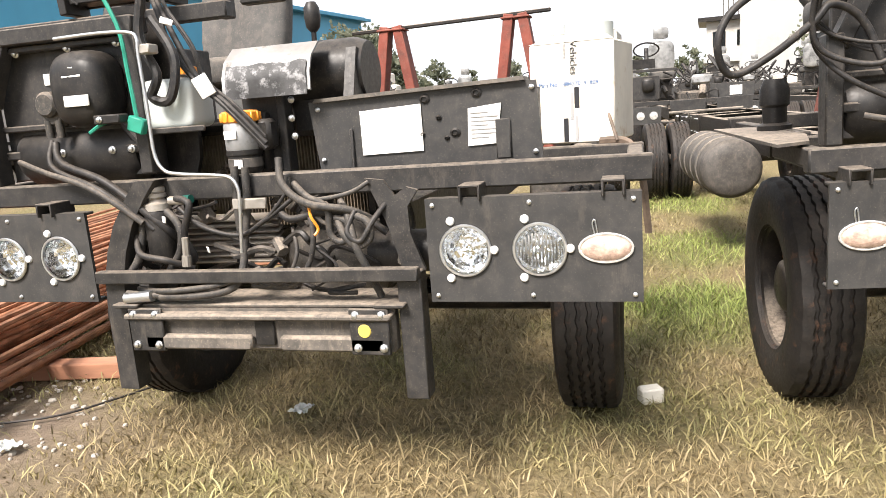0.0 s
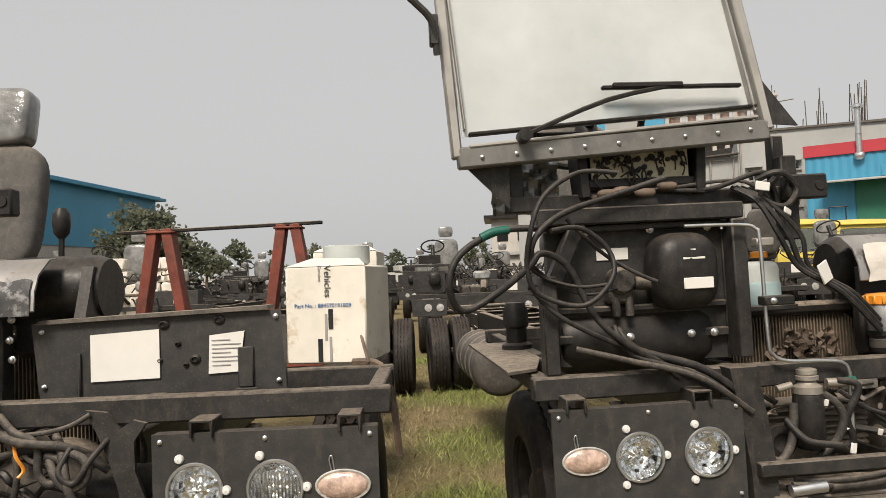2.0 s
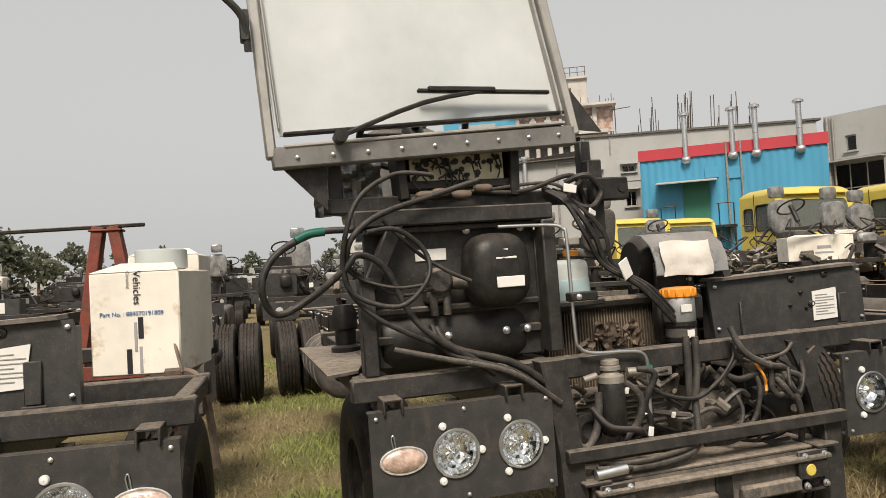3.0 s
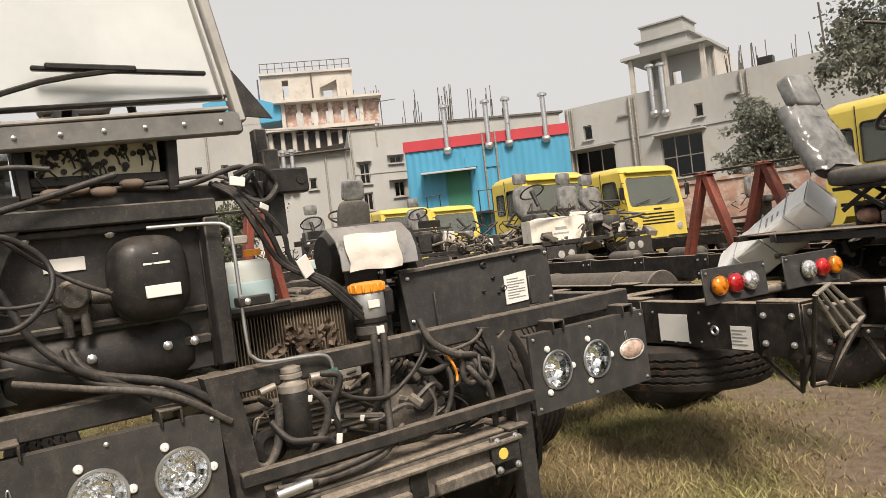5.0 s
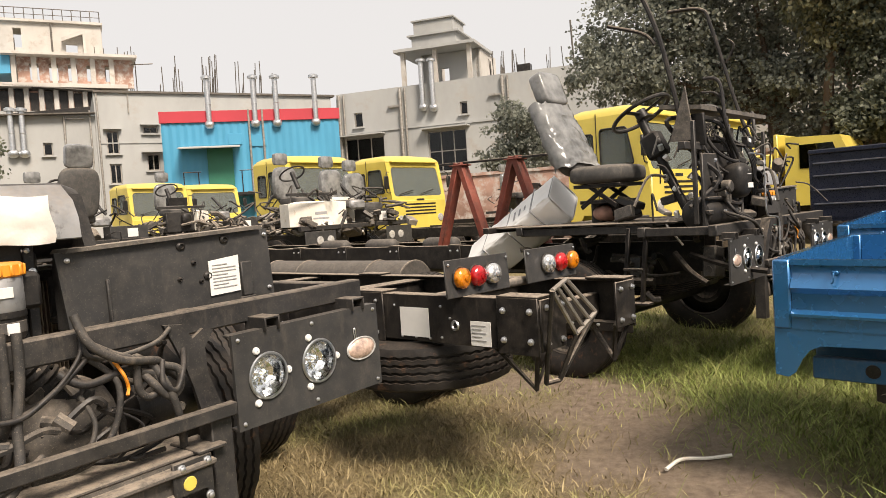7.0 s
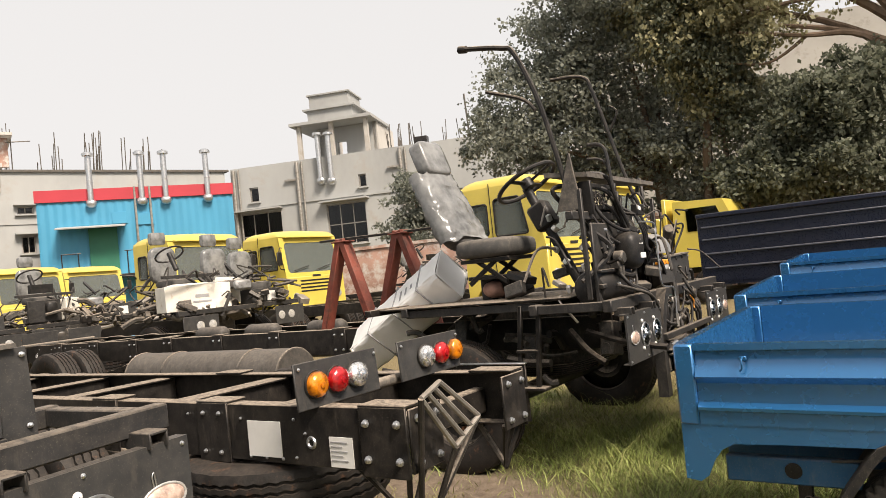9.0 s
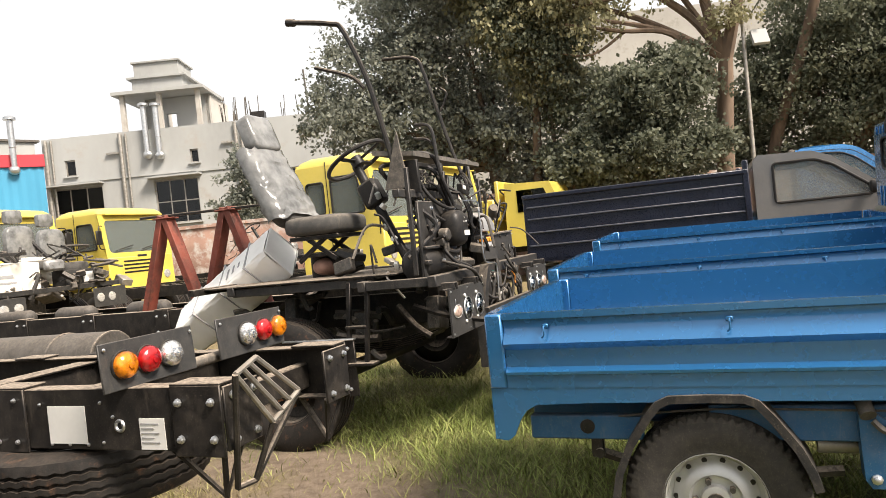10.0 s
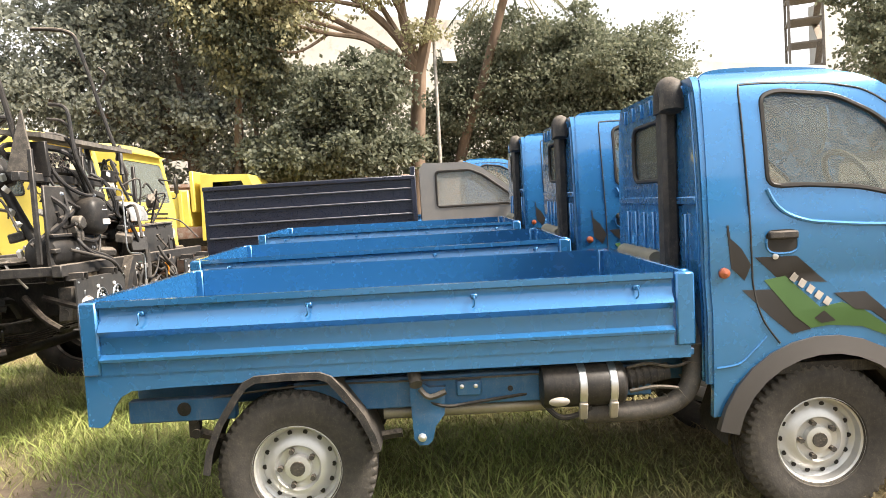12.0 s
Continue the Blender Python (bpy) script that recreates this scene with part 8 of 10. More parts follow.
def black_pickup(at):
    """A worn grey pickup with a tall navy load bed; tail at y = 0, nose to -y."""
    t = thing("grey_pickup", "dusty grey-brown pickup with a tall navy steel load bed", "pickup truck", "", at)
    W, L = 1.75, 2.85
    for x, s in ((0, 1), (W, -1)):
        q = part("bed_side", M().box((x + s * 0.02, -L / 2, 1.30), (0.04, L, 0.88), bevel=0.01), NAVY, t, "navy ribbed bed side")
        part("bed_rim", M().box((x, -L / 2, 1.745), (0.08, L, 0.06), bevel=0.012), NAVY, q)
        for z in (1.60, 1.44, 1.26, 1.08):
            part("side_rib", M().box((x - s * 0.008, -L / 2, z), (0.03, L - 0.1, 0.022), bevel=0.006), RIBBLUE, q)
        part("end_post", M().box((x, -L + 0.03, 1.36), (0.07, 0.07, 1.05), bevel=0.01), NAVY, q)
    part("tailgate", M().box((W / 2, -0.02, 1.30), (W - 0.06, 0.04, 0.88)), NAVY, t)
    part("headboard", M().box((W / 2, -L + 0.02, 1.34), (W - 0.06, 0.04, 0.95)), NAVY, t)
    part("bed_floor", M().box((W / 2, -L / 2, 0.88), (W, L, 0.05)), NAVY, t)
    y0 = -L - 0.06
    up = [(y0, 1.25), (y0, 1.85), (y0 - 0.06, 1.92), (y0 - 0.65, 1.90), (y0 - 0.85, 1.82), (y0 - 1.55, 1.28), (y0 - 1.55, 1.25)]
    wn_ = rounded([(y0 - 0.22, 1.32), (y0 - 0.22, 1.80), (y0 - 0.68, 1.80), (y0 - 0.86, 1.72), (y0 - 1.30, 1.38), (y0 - 1.25, 1.32)], 0.05)
    lo = [(y0, 1.25), (y0, 0.52), (y0 - 1.45, 0.52), (y0 - 1.55, 0.78), (y0 - 1.75, 0.95), (y0 - 2.05, 0.95), (y0 - 2.25, 0.78), (y0 - 2.35, 0.52), (y0 - 2.60, 0.55), (y0 - 2.62, 1.0), (y0 - 2.45, 1.12), (y0 - 1.55, 1.27)]
    for x, s in ((0.03, 1), (W - 0.03, -1)):
        q = part("cab_side", holed(up, wn_, "x", x, x + s * 0.04), GREYPAINT, t, "grey-brown cab side")
        part("cab_side_lower", M().prism(lo, "x", x - s * 0.004, x + s * 0.04), GREYPAINT, q)
        part("side_glass", M().prism(wn_, "x", x + s * 0.018, x + s * 0.022), HAZYGLASS, q, "clear side window")
        part("window_seal", outline_strip(wn_, "x", x, 0.016), BLACK, q)
        part("mirror", blob((x - s * 0.12, y0 - 1.25, 1.40), (0.16, 0.09, 0.16), 0.6, 12, 8), BLACK, q)
    part("roof", M().prism([(y0, 1.80), (y0 - 0.06, 1.925), (y0 - 0.65, 1.905), (y0 - 0.85, 1.825), (y0 - 0.80, 1.78)], "x", 0.05, W - 0.05), GREYPAINT, t, "dusty cab roof")
    part("windscreen", M().add([(0.08, y0 - 0.86, 1.81), (W - 0.08, y0 - 0.86, 1.81), (W - 0.08, y0 - 1.54, 1.28), (0.08, y0 - 1.54, 1.28)], [(0, 1, 2, 3)]), HAZYGLASS, t)
    part("bonnet", M().prism([(y0 - 1.5, 1.10), (y0 - 1.55, 1.275), (y0 - 2.45, 1.125), (y0 - 2.61, 1.0), (y0 - 2.61, 0.6), (y0 - 2.5, 0.6)], "x", 0.08, W - 0.08), GREYPAINT, t)
    part("cab_back", M().box((W / 2, y0 - 0.02, 1.2), (W - 0.1, 0.03, 1.2)), GREYPAINT, t)
    part("chassis", M().box((W / 2, -2.6, 0.70), (0.8, 5.2, 0.14)), RAIL, t)
    for x in (0.12, W - 0.12):
        for y in (-0.95, y0 - 1.90):
            part("tyre", FARTYRE, None, t, at=pose(x, y, 0.35) @ Matrix.Diagonal((0.8, 0.73, 0.73, 1)))
    return t


black_pickup(pose(12.55, 1.30, 0.14, 0, 0, -7))


def tipper(at):
    t = thing("yellow_tipper", "small yellow tipper truck seen behind the pickup", "tipper truck", "", at)
    part("cab", M().prism([(0, 0.9), (0.05, 1.7), (0.35, 2.45), (1.5, 2.5), (1.55, 0.9)], "x", -0.9, 0.9), YELLOW, t)
    part("side_glass", M().prism([(0.30, 1.75), (0.50, 2.3), (1.2, 2.3), (1.2, 1.75)], "x", -0.91, -0.903), DARKPANE, t)
    part("tipper_body", M().box((0, 3.2, 1.7), (1.9, 2.8, 0.9), bevel=0.03), YELLOW, t)
    part("cab_guard", M().box((0, 1.72, 2.1), (1.8, 0.1, 1.0), bevel=0.02), YELLOW, t)
    for i in range(5):
        part("body_rib", M().box((-0.96, 2.0 + i * 0.6, 1.7), (0.06, 0.08, 0.88)), YELLOW, t)
    part("chassis", M().box((0, 2.4, 0.85), (0.8, 4.6, 0.2)), RAIL, t)
    for x in (-0.8, 0.8):
        for y in (0.8, 3.6):
            part("tyre", FARTYRE, None, t, at=pose(x, y, 0.42) @ Matrix.Diagonal((0.9, 0.875, 0.875, 1)))
    return t


tipper(pose(21.4, 1.05, 0.15, 0, 0, -9))


# ---- buildings ----
def wall_sheet(L, z0, z1, holes, depth):
    """A wall along x from 0 to L with openings (u0, u1, v0, v1), one connected body."""
    us = sorted({0.0, L, *[h[0] for h in holes], *[h[1] for h in holes]})
    zs = sorted({z0, z1, *[h[2] for h in holes], *[h[3] for h in holes]})
    nu, nz = len(us), len(zs)
    def solid(i, j):
        if not (0 <= i < nu - 1 and 0 <= j < nz - 1):
            return False
        cu, cv = (us[i] + us[i + 1]) / 2, (zs[j] + zs[j + 1]) / 2
        return not any(h[0] < cu < h[1] and h[2] < cv < h[3] for h in holes)
    def at(i, j, k):
        return (k * nz + j) * nu + i
    vs = [(u, y, v) for y in (0.0, depth) for v in zs for u in us]
    fs = []
    for i in range(nu - 1):
        for j in range(nz - 1):
            if not solid(i, j):
                continue
            fs.append((at(i, j, 0), at(i + 1, j, 0), at(i + 1, j + 1, 0), at(i, j + 1, 0)))
            fs.append((at(i, j, 1), at(i, j + 1, 1), at(i + 1, j + 1, 1), at(i + 1, j, 1)))
            for di, dj, p, q in ((-1, 0, (i, j), (i, j + 1)), (1, 0, (i + 1, j), (i + 1, j + 1)), (0, -1, (i, j), (i + 1, j)), (0, 1, (i, j + 1), (i + 1, j + 1))):
                if not solid(i + di, j + dj):
                    fs.append((at(*p, 0), at(*q, 0), at(*q, 1), at(*p, 1)))
    used = sorted({i for f in fs for i in f})
    new_id = {i: k for k, i in enumerate(used)}
    return M().add([vs[i] for i in used], [tuple(new_id[i] for i in f) for f in fs])


def pane_window(parent, u0, u1, v0, v1, cols=2, rows=1, depth=0.14):
    w = (u1 - u0)
    f = M().box(((u0 + u1) / 2, depth, v0 + 0.03), (w, 0.06, 0.06)).box(((u0 + u1) / 2, depth, v1 - 0.03), (w, 0.06, 0.06))
    for u in (u0 + 0.03, u1 - 0.03):
        f.box((u, depth, (v0 + v1) / 2), (0.06, 0.06, v1 - v0))
    for i in range(1, cols):
        f.box((u0 + w * i / cols, depth, (v0 + v1) / 2), (0.05, 0.05, v1 - v0))
    for i in range(1, rows):
        f.box(((u0 + u1) / 2, depth, v0 + (v1 - v0) * i / rows), (w, 0.05, 0.05))
    q = part("window_frame", f, ALU, parent)
    for i in range(cols):
        for j in range(rows):
            part("pane", M().box((u0 + w * (i + 0.5) / cols, depth + 0.01, v0 + (v1 - v0) * (j + 0.5) / rows), (w / cols - 0.05, 0.008, (v1 - v0) / rows - 0.05), bevel=0.0), DARKPANE, q)
    part("window_sill", M().box(((u0 + u1) / 2, -0.06, v0 - 0.04), (w + 0.2, 0.16, 0.06)), CEMENT, q)
    return q


def along(p, q):
    d = Vector((q[0] - p[0], q[1] - p[1]))
    return pose(p[0], p[1], 0, 0, 0, math.degrees(math.atan2(d.y, d.x))), d.length


def block(name, p, q, z0, z1, depth, material, label, windows=(), thick=0.3):
    """A building: front wall with windows from p to q, other walls, roof and a dark inside."""
    at, L = along(p, q)
    t = tagged(thing(name, label, "building", at=at), kind="")
    part("wall", wall_sheet(L, z0, z1, [w[:4] for w in windows], thick), material, t)
    part("wall", M().box((thick / 2, depth / 2 + thick / 2, (z0 + z1) / 2), (thick, depth - thick, z1 - z0), bevel=0), material, t)
    part("wall", M().box((L - thick / 2, depth / 2 + thick / 2, (z0 + z1) / 2), (thick, depth - thick, z1 - z0), bevel=0), material, t)
    part("wall", M().box((L / 2, depth - thick / 2, (z0 + z1) / 2), (L - 2 * thick - 0.01, thick, z1 - z0), bevel=0), material, t)
    part("roof", M().box((L / 2, depth / 2, z1 - 0.35), (L - 2 * thick, depth - 2 * thick, 0.2), bevel=0), CEMENT, t)
    for w in windows:
        pane_window(t, *w)
    return t, at, L


def flue(parent, u, z0, z1, y=-0.25, r=0.13):
    q = part("flue_pipe", M().cyl((u, y, z0), (u, y, z1), r, n=14).ring((u, y, z0 + 0.9), (0, 0, 1), r, 0.02, 14, 5), STEEL, parent, "shiny metal flue pipe")
    part("flue_cap", M().rev([(r * 1.9, 0), (r * 1.9, 0.10), (r * 1.2, 0.16)], (u, y, z1), (0, 0, 1), 14), STEEL, q)
    part("flue_elbow", blob((u, y + 0.05, z0), (r * 3.6, r * 3.0, r * 3.2), 0.9, 14, 8), STEEL, q)


fac, fat, fL = block("factory_building", (32.3, 26.5), (36.2, 11.0), 0, 8.2, 10, CEMENT, "grey cement factory building with few windows", [
    (1.01, 1.52, 6.31, 7.09, 1, 1), (7.07, 7.48, 6.39, 7.05, 1, 1), (5.2, 7.31, 3.55, 5.69, 3, 2), (0.28, 2.69, 3.3, 5.73, 3, 2), (10.6, 12.4, 3.55, 5.69, 3, 2)])
for u in (0.22, 3.82, 9.4):
    pieces("downpipe", M().cyl((u, -0.10, 0.2), (u, -0.10, 8.1), 0.09).cyl((u + 0.26, -0.07, 0.2), (u + 0.26, -0.07, 8.1), 0.05).box((u - 0.35, -0.1, 7.2), (0.75, 0.10, 0.10)), ALU, fac, "grey downpipe")
pieces("string_course", M().box((5.0, -0.03, 6.0), (9.9, 0.07, 0.06), bevel=0).box((8.3, -0.03, 5.95), (2.0, 0.07, 0.06), bevel=0), CEMENT, fac)
for w_ in ((6.25, 5.75, 2.6), (1.45, 5.80, 2.7)):
    pieces("window_hood", M().box((w_[0], -0.25, w_[1] + 0.06), (w_[2], 0.5, 0.07)), CEMENT, fac)
flue(fac, 5.14, 6.95, 9.3)
flue(fac, 5.72, 6.87, 9.25)
# roof tower
part("tower_room", wall_sheet(3.2, 8.2, 10.0, [(1.0, 1.5, 8.3, 9.2)], 0.25), CEMENT, fac, "grey stair tower on the roof", pose(4.6, 1.6, 0))
pieces("tower_side", M().box((7.75, 3.2, 9.1), (0.25, 3.2, 1.8), bevel=0).box((4.65, 3.2, 9.1), (0.25, 3.2, 1.8), bevel=0), WHITEWALL, fac)
for u in (3.9, 5.7, 7.6):
    part("tower_column", M().box((u, 0.5, 9.1), (0.22, 0.22, 1.85)), WHITEWALL, fac)
part("tower_slab", M().box((5.75, 1.9, 10.1), (4.5, 3.6, 0.16)), CEMENT, fac)
part("tower_top", M().box((5.6, 1.9, 10.5), (2.5, 2.3, 0.75), bevel=0.01), CEMENT, fac)
part("tower_slab", M().box((5.6, 1.9, 10.9), (2.9, 2.6, 0.10)), CEMENT, fac)
part("tower_cap", M().box((5.55, 1.9, 11.3), (2.2, 2.0, 0.75), bevel=0.01), CEMENT, fac)
part("tower_slab", M().box((5.55, 1.9, 11.7), (2.4, 2.2, 0.08)), CEMENT, fac)
rr = random.Random(4)
for i in range(26):
    u = rr.choice((8.6, 9.2, 9.8, 10.4, 11.6, 12.4)) + rr.uniform(-0.15, 0.15)
    part("starter_bar", M().cyl((u, 0.8 + rr.random(), 7.9), (u + rr.uniform(-0.05, 0.05), 1.2, 8.7 + rr.random() * 1.1), 0.022, n=5), DUSTY, fac)
part("roof_box", M().box((10.3, 1.2, 8.5), (0.7, 0.5, 0.5)), RAIL, fac)
part("roof_mast", M().cyl((12.9, 1.0, 7.9), (12.8, 1.0, 10.6), 0.05, n=6), DUSTY, fac)

def wing_at(u):
    """A place u metres along the line of the wing's front."""
    return (16.0 + 0.8732 * u, 36.0 - 0.4875 * u)


ann, aat, aL = block("factory_wing", wing_at(6.87), (32.3, 26.9), 0, 8.15, 10, CEMENT, "long grey cement wing with small windows", [
    (0.42, 0.97, 5.23, 6.34, 2, 1), (2.08, 2.75, 6.2, 6.56, 2, 1), (2.17, 2.75, 4.38, 5.2, 2, 1), (0.46, 0.99, 3.79, 4.75, 2, 1)])
low, lat_, lL = block("lean_to_wing", wing_at(2.45), wing_at(6.86), 0, 7.05, 4, CEMENT, "low stained cement lean-to with two flues", [(2.15, 2.55, 5.2, 5.8, 1, 1)])
pieces("downpipe", M().cyl((3.1, -0.08, 3.0), (3.1, -0.08, 7.0), 0.05).cyl((4.2, -0.08, 3.0), (4.2, -0.08, 7.3), 0.04).box((3.5, -0.06, 6.9), (0.9, 0.08, 0.06)), ALU, low, "grey downpipe")
flue(low, 0.95, 5.3, 7.2)
flue(low, 1.40, 5.3, 7.2)
part("tin_edge", M().box((2.2, -0.15, 7.08), (4.5, 0.5, 0.06), (0, -2, 0), bevel=0), DUSTY, low)
end_, eat_, eL = block("grey_end_block", wing_at(-4.5), wing_at(2.43), 0, 8.9, 5, CEMENT, "plain grey cement end block", [(3.4, 3.75, 6.3, 6.9, 1, 1), (4.7, 5.05, 6.2, 6.9, 1, 1)])
part("parapet_step", M().box((5.9, 0.15, 9.1), (2.0, 0.3, 0.5), bevel=0), CEMENT, end_)
part("downpipe", M().cyl((4.1, -0.08, 3.0), (4.1, -0.08, 8.9), 0.05), ALU, end_)
pieces("window_hood", M().box((2.43, -0.2, 5.28), (1.0, 0.4, 0.06)).box((2.41, -0.15, 6.62), (0.9, 0.3, 0.05)).box((0.7, -0.12, 6.42), (0.8, 0.24, 0.05)), CEMENT, ann)
part("parapet_cap", M().box((6.0, 0.12, 8.20), (12.0, 0.5, 0.10), bevel=0), DUSTY, ann)
pieces("downpipe", M().cyl((0.12, -0.08, 2.5), (0.12, -0.08, 8.1), 0.045).cyl((1.5, -0.05, 7.2), (1.5, -0.05, 8.1), 0.03), ALU, ann, "grey downpipe")
part("string_course", M().box((5.8, -0.02, 5.75), (11.4, 0.05, 0.05), bevel=0), CEMENT, ann)
for i in range(34):
    u = rr.choice((3.3, 4.1, 5.4, 5.9, 7.3, 8.3, 9.1)) + rr.uniform(-0.2, 0.2)
    part("starter_bar", M().cyl((u, 1.5 + rr.random(), 7.9), (u + rr.uniform(-0.06, 0.06), 1.6, 8.9 + rr.random() * 1.7), 0.024, n=5), DUSTY, ann)

# blue sheet metal shed: each corrugation a raised rib
sat, sL = along((22.0, 27.7), (27.8, 22.5))
sh = thing("sheet_metal_shed", "sky blue corrugated metal shed with a red fascia", "shed", at=sat)
corr = []
n_ = 96
for i in range(n_ + 1):
    corr.append((sL * i / n_, -0.03 if i % 4 in (1, 2) else 0.0))
b = M()
b.add([(u, y, z) for z in (0.0, 6.08) for u, y in corr], [(i, i + 1, n_ + 2 + i, n_ + 1 + i) for i in range(n_)])
part("corrugated_wall", b, SHEETBLUE, sh, "sky blue corrugated wall")
part("shed_body", M().box((sL / 2, 1.9, 3.2), (sL - 0.02, 3.7, 6.4), bevel=0), CEMENT, sh)
part("fascia", M().box((sL / 2, -0.06, 6.33), (sL + 0.1, 0.10, 0.50)), SHEETRED, sh, "crimson fascia board")
for u in (2.06, 4.04, 5.0, 6.74):
    flue(sh, u, 5.95, 7.95, -0.22, 0.12)
for u in (3.75, 4.35):
    part("thin_pipe", M().cyl((u, -0.1, 2.0), (u, -0.1, 6.6), 0.05, n=8), ALU, sh)
part("door", M().box((2.40, -0.08, 3.9), (1.1, 0.08, 2.0)), GREENDOOR, sh, "green door")
part("canopy", M().box((2.0, -0.6, 4.93), (2.6, 1.2, 0.05), (8, 0, 0)), CEMENT, sh)
pieces("landing", M().box((2.4, -0.7, 2.8), (3.2, 1.3, 0.12)).box((1.0, -1.3, 1.4), (0.1, 0.1, 2.8)).box((3.9, -1.3, 1.4), (0.1, 0.1, 2.8)), RAIL, sh)
for u in (0.9, 1.5, 3.3, 3.9):
    part("railing_post", M().cyl((u, -1.3, 2.85), (u, -1.3, 3.8), 0.025, n=6), RAIL, sh)
pieces("railing", M().cyl((0.9, -1.3, 3.8), (1.6, -1.3, 3.8), 0.02, n=6).cyl((3.2, -1.3, 3.8), (3.9, -1.3, 3.8), 0.02, n=6), RAIL, sh)
pieces("louvre", M().box((3.1, -0.05, 5.3), (0.6, 0.06, 0.5)).box((4.1, -0.05, 5.2), (0.7, 0.06, 0.5)), SHEETBLUE, sh)

# unfinished building on the far left: storeys, columns, penthouse
old, oat, oL = block("unfinished_building", (18.25, 43.3), (24.0, 40.0), 0, 8.4, 9, CEMENT, "half-finished brick and concrete building with a white penthouse", [(1.0, 2.0, 5.0, 6.2, 2, 1)])
shell = set(old.children)
part("dark_storey", M().box((15.2, 1.0, 8.6), (6.3, 1.5, 1.9), bevel=0), BRICKISH, old)
part("storey_slab", M().box((15.8, 0.5, 9.75), (8.6, 2.0, 0.22)), WHITEWALL, old)
for i in range(9):
    part("storey_column", M().box((12.8 + i * 0.72, 0.1, 8.9), (0.24, 0.24, 1.6)), WHITEWALL, old)
# black panels paint the shade of the open bays between columns
for i in range(8):
    part("dark_bay", M().box((13.16 + i * 0.72, 0.22, 8.85 + 0.1 * (i % 3)), (0.40, 0.06, 1.15), bevel=0), RAIL, old)
part("slanted_beam", M().box((15.4, -0.1, 8.05), (6.2, 0.25, 0.62), (0, -6, 0)), RAIL, old, "dark slanted awning")
part("tin_roof_edge", M().box((16.2, -0.2, 9.62), (8.4, 0.6, 0.06), (0, 3, 0), bevel=0), DUSTY, old)
for i in range(6):
    part("brick_pier", M().box((14.45 + i * 0.98, 0.5, 10.65), (0.26, 0.3, 1.65), bevel=0), WHITEWALL, old)
part("penthouse_stair", M().prism([(16.9, 12.75), (17.9, 13.2), (18.15, 13.2), (18.15, 11.65), (18.0, 11.65), (18.0, 13.0), (16.9, 12.55)], "y", 1.1, 1.5), WHITEWALL, old)
pieces("thin_pipe", M().cyl((13.0, 1.3, 11.6), (13.0, 1.3, 13.4), 0.05, n=6).cyl((14.6, 0.2, 9.8), (14.6, 0.2, 12.4), 0.03, n=6).cyl((16.4, 1.5, 11.6), (16.4, 1.5, 13.6), 0.05, n=6).cyl((20.4, 0.5, 11.2), (21.6, 0.5, 11.3), 0.03, n=6), DUSTY, old)
part("brick_storey", wall_sheet(6.2, 9.85, 11.5, [(0.9 + i * 0.95, 1.35 + i * 0.95, 10.2, 11.1) for i in range(5)], 0.25), BRICKISH, old, "bare brick storey with openings", pose(14.3, 0.6, 0))
part("storey_slab", M().box((17.3, 1.6, 11.55), (6.8, 3.6, 0.16)), WHITEWALL, old)
part("penthouse", wall_sheet(5.8, 11.6, 13.7, [(1.3, 1.7, 12.2, 13.3), (3.9, 4.5, 11.7, 12.5)], 0.25), WHITEWALL, old, "white rooftop penthouse", pose(13.2, 1.6, 0))
pieces("penthouse_side", M().box((13.3, 3.2, 12.65), (0.25, 3.0, 2.1), bevel=0).box((18.9, 3.2, 12.65), (0.25, 3.0, 2.1), bevel=0), WHITEWALL, old)
part("penthouse_roof", M().box((16.1, 3.0, 13.72), (6.0, 3.2, 0.14)), WHITEWALL, old)
for i in range(13):
    part("railing_post", M().cyl((13.2 + i * 0.48, 1.6, 13.75), (13.2 + i * 0.48, 1.6, 14.45), 0.025, n=5), DUSTY, old)
pieces("railing", M().cyl((13.2, 1.6, 14.45), (19.0, 1.6, 14.45), 0.025, n=5).cyl((13.2, 1.6, 14.1), (19.0, 1.6, 14.1), 0.02, n=5), DUSTY, old)
part("blue_roof", M().prism([(9.6, 10.2), (9.6, 11.9), (11.8, 12.3), (14.3, 11.5), (14.3, 10.5)], "y", 0.3, 3.0), SHEETBLUE, old, "blue sheet roof room")
for i in range(16):
    u = 18.5 + rr.uniform(-0.4, 2.2)
    part("starter_bar", M().cyl((u, 1.0, 9.7), (u, 1.0, 11.4 + rr.random()), 0.024, n=5), DUSTY, old)

for o in old.children:
    if o not in shell:
        o.matrix_basis = pose(-9.5, 0, 0) @ o.matrix_basis

# boundary wall, pale hall behind the trees, far hall on the right
bat, bL = along((21.5, 13.5), (29.5, -28.0))
bw_ = part("boundary_wall", M().box((bL / 2, 0.12, 1.25), (bL, 0.24, 2.5), bevel=0.01).box((bL / 2, 0.12, 2.55), (bL, 0.34, 0.10)), BRICKISH, None, at=bat)
tagged(bw_, "weathered brick yard wall behind the trees", "wall", kind="structure")
block("pale_hall", (36.5, 9.0), (42.8, -17.0), 0, 11.5, 8, BEIGEWALL, "pale plain factory hall behind the trees", [(3.0, 4.2, 7.0, 8.4, 2, 1), (9.0, 10.2, 7.0, 8.4, 2, 1)])
hall, hat, hL = block("far_grey_hall", (60.0, -44.2), (64.0, -67.0), 0, 17.5, 1.5, CEMENT, "tall grey hall in the haze", [(6, 7.5, 8, 10, 2, 1)])
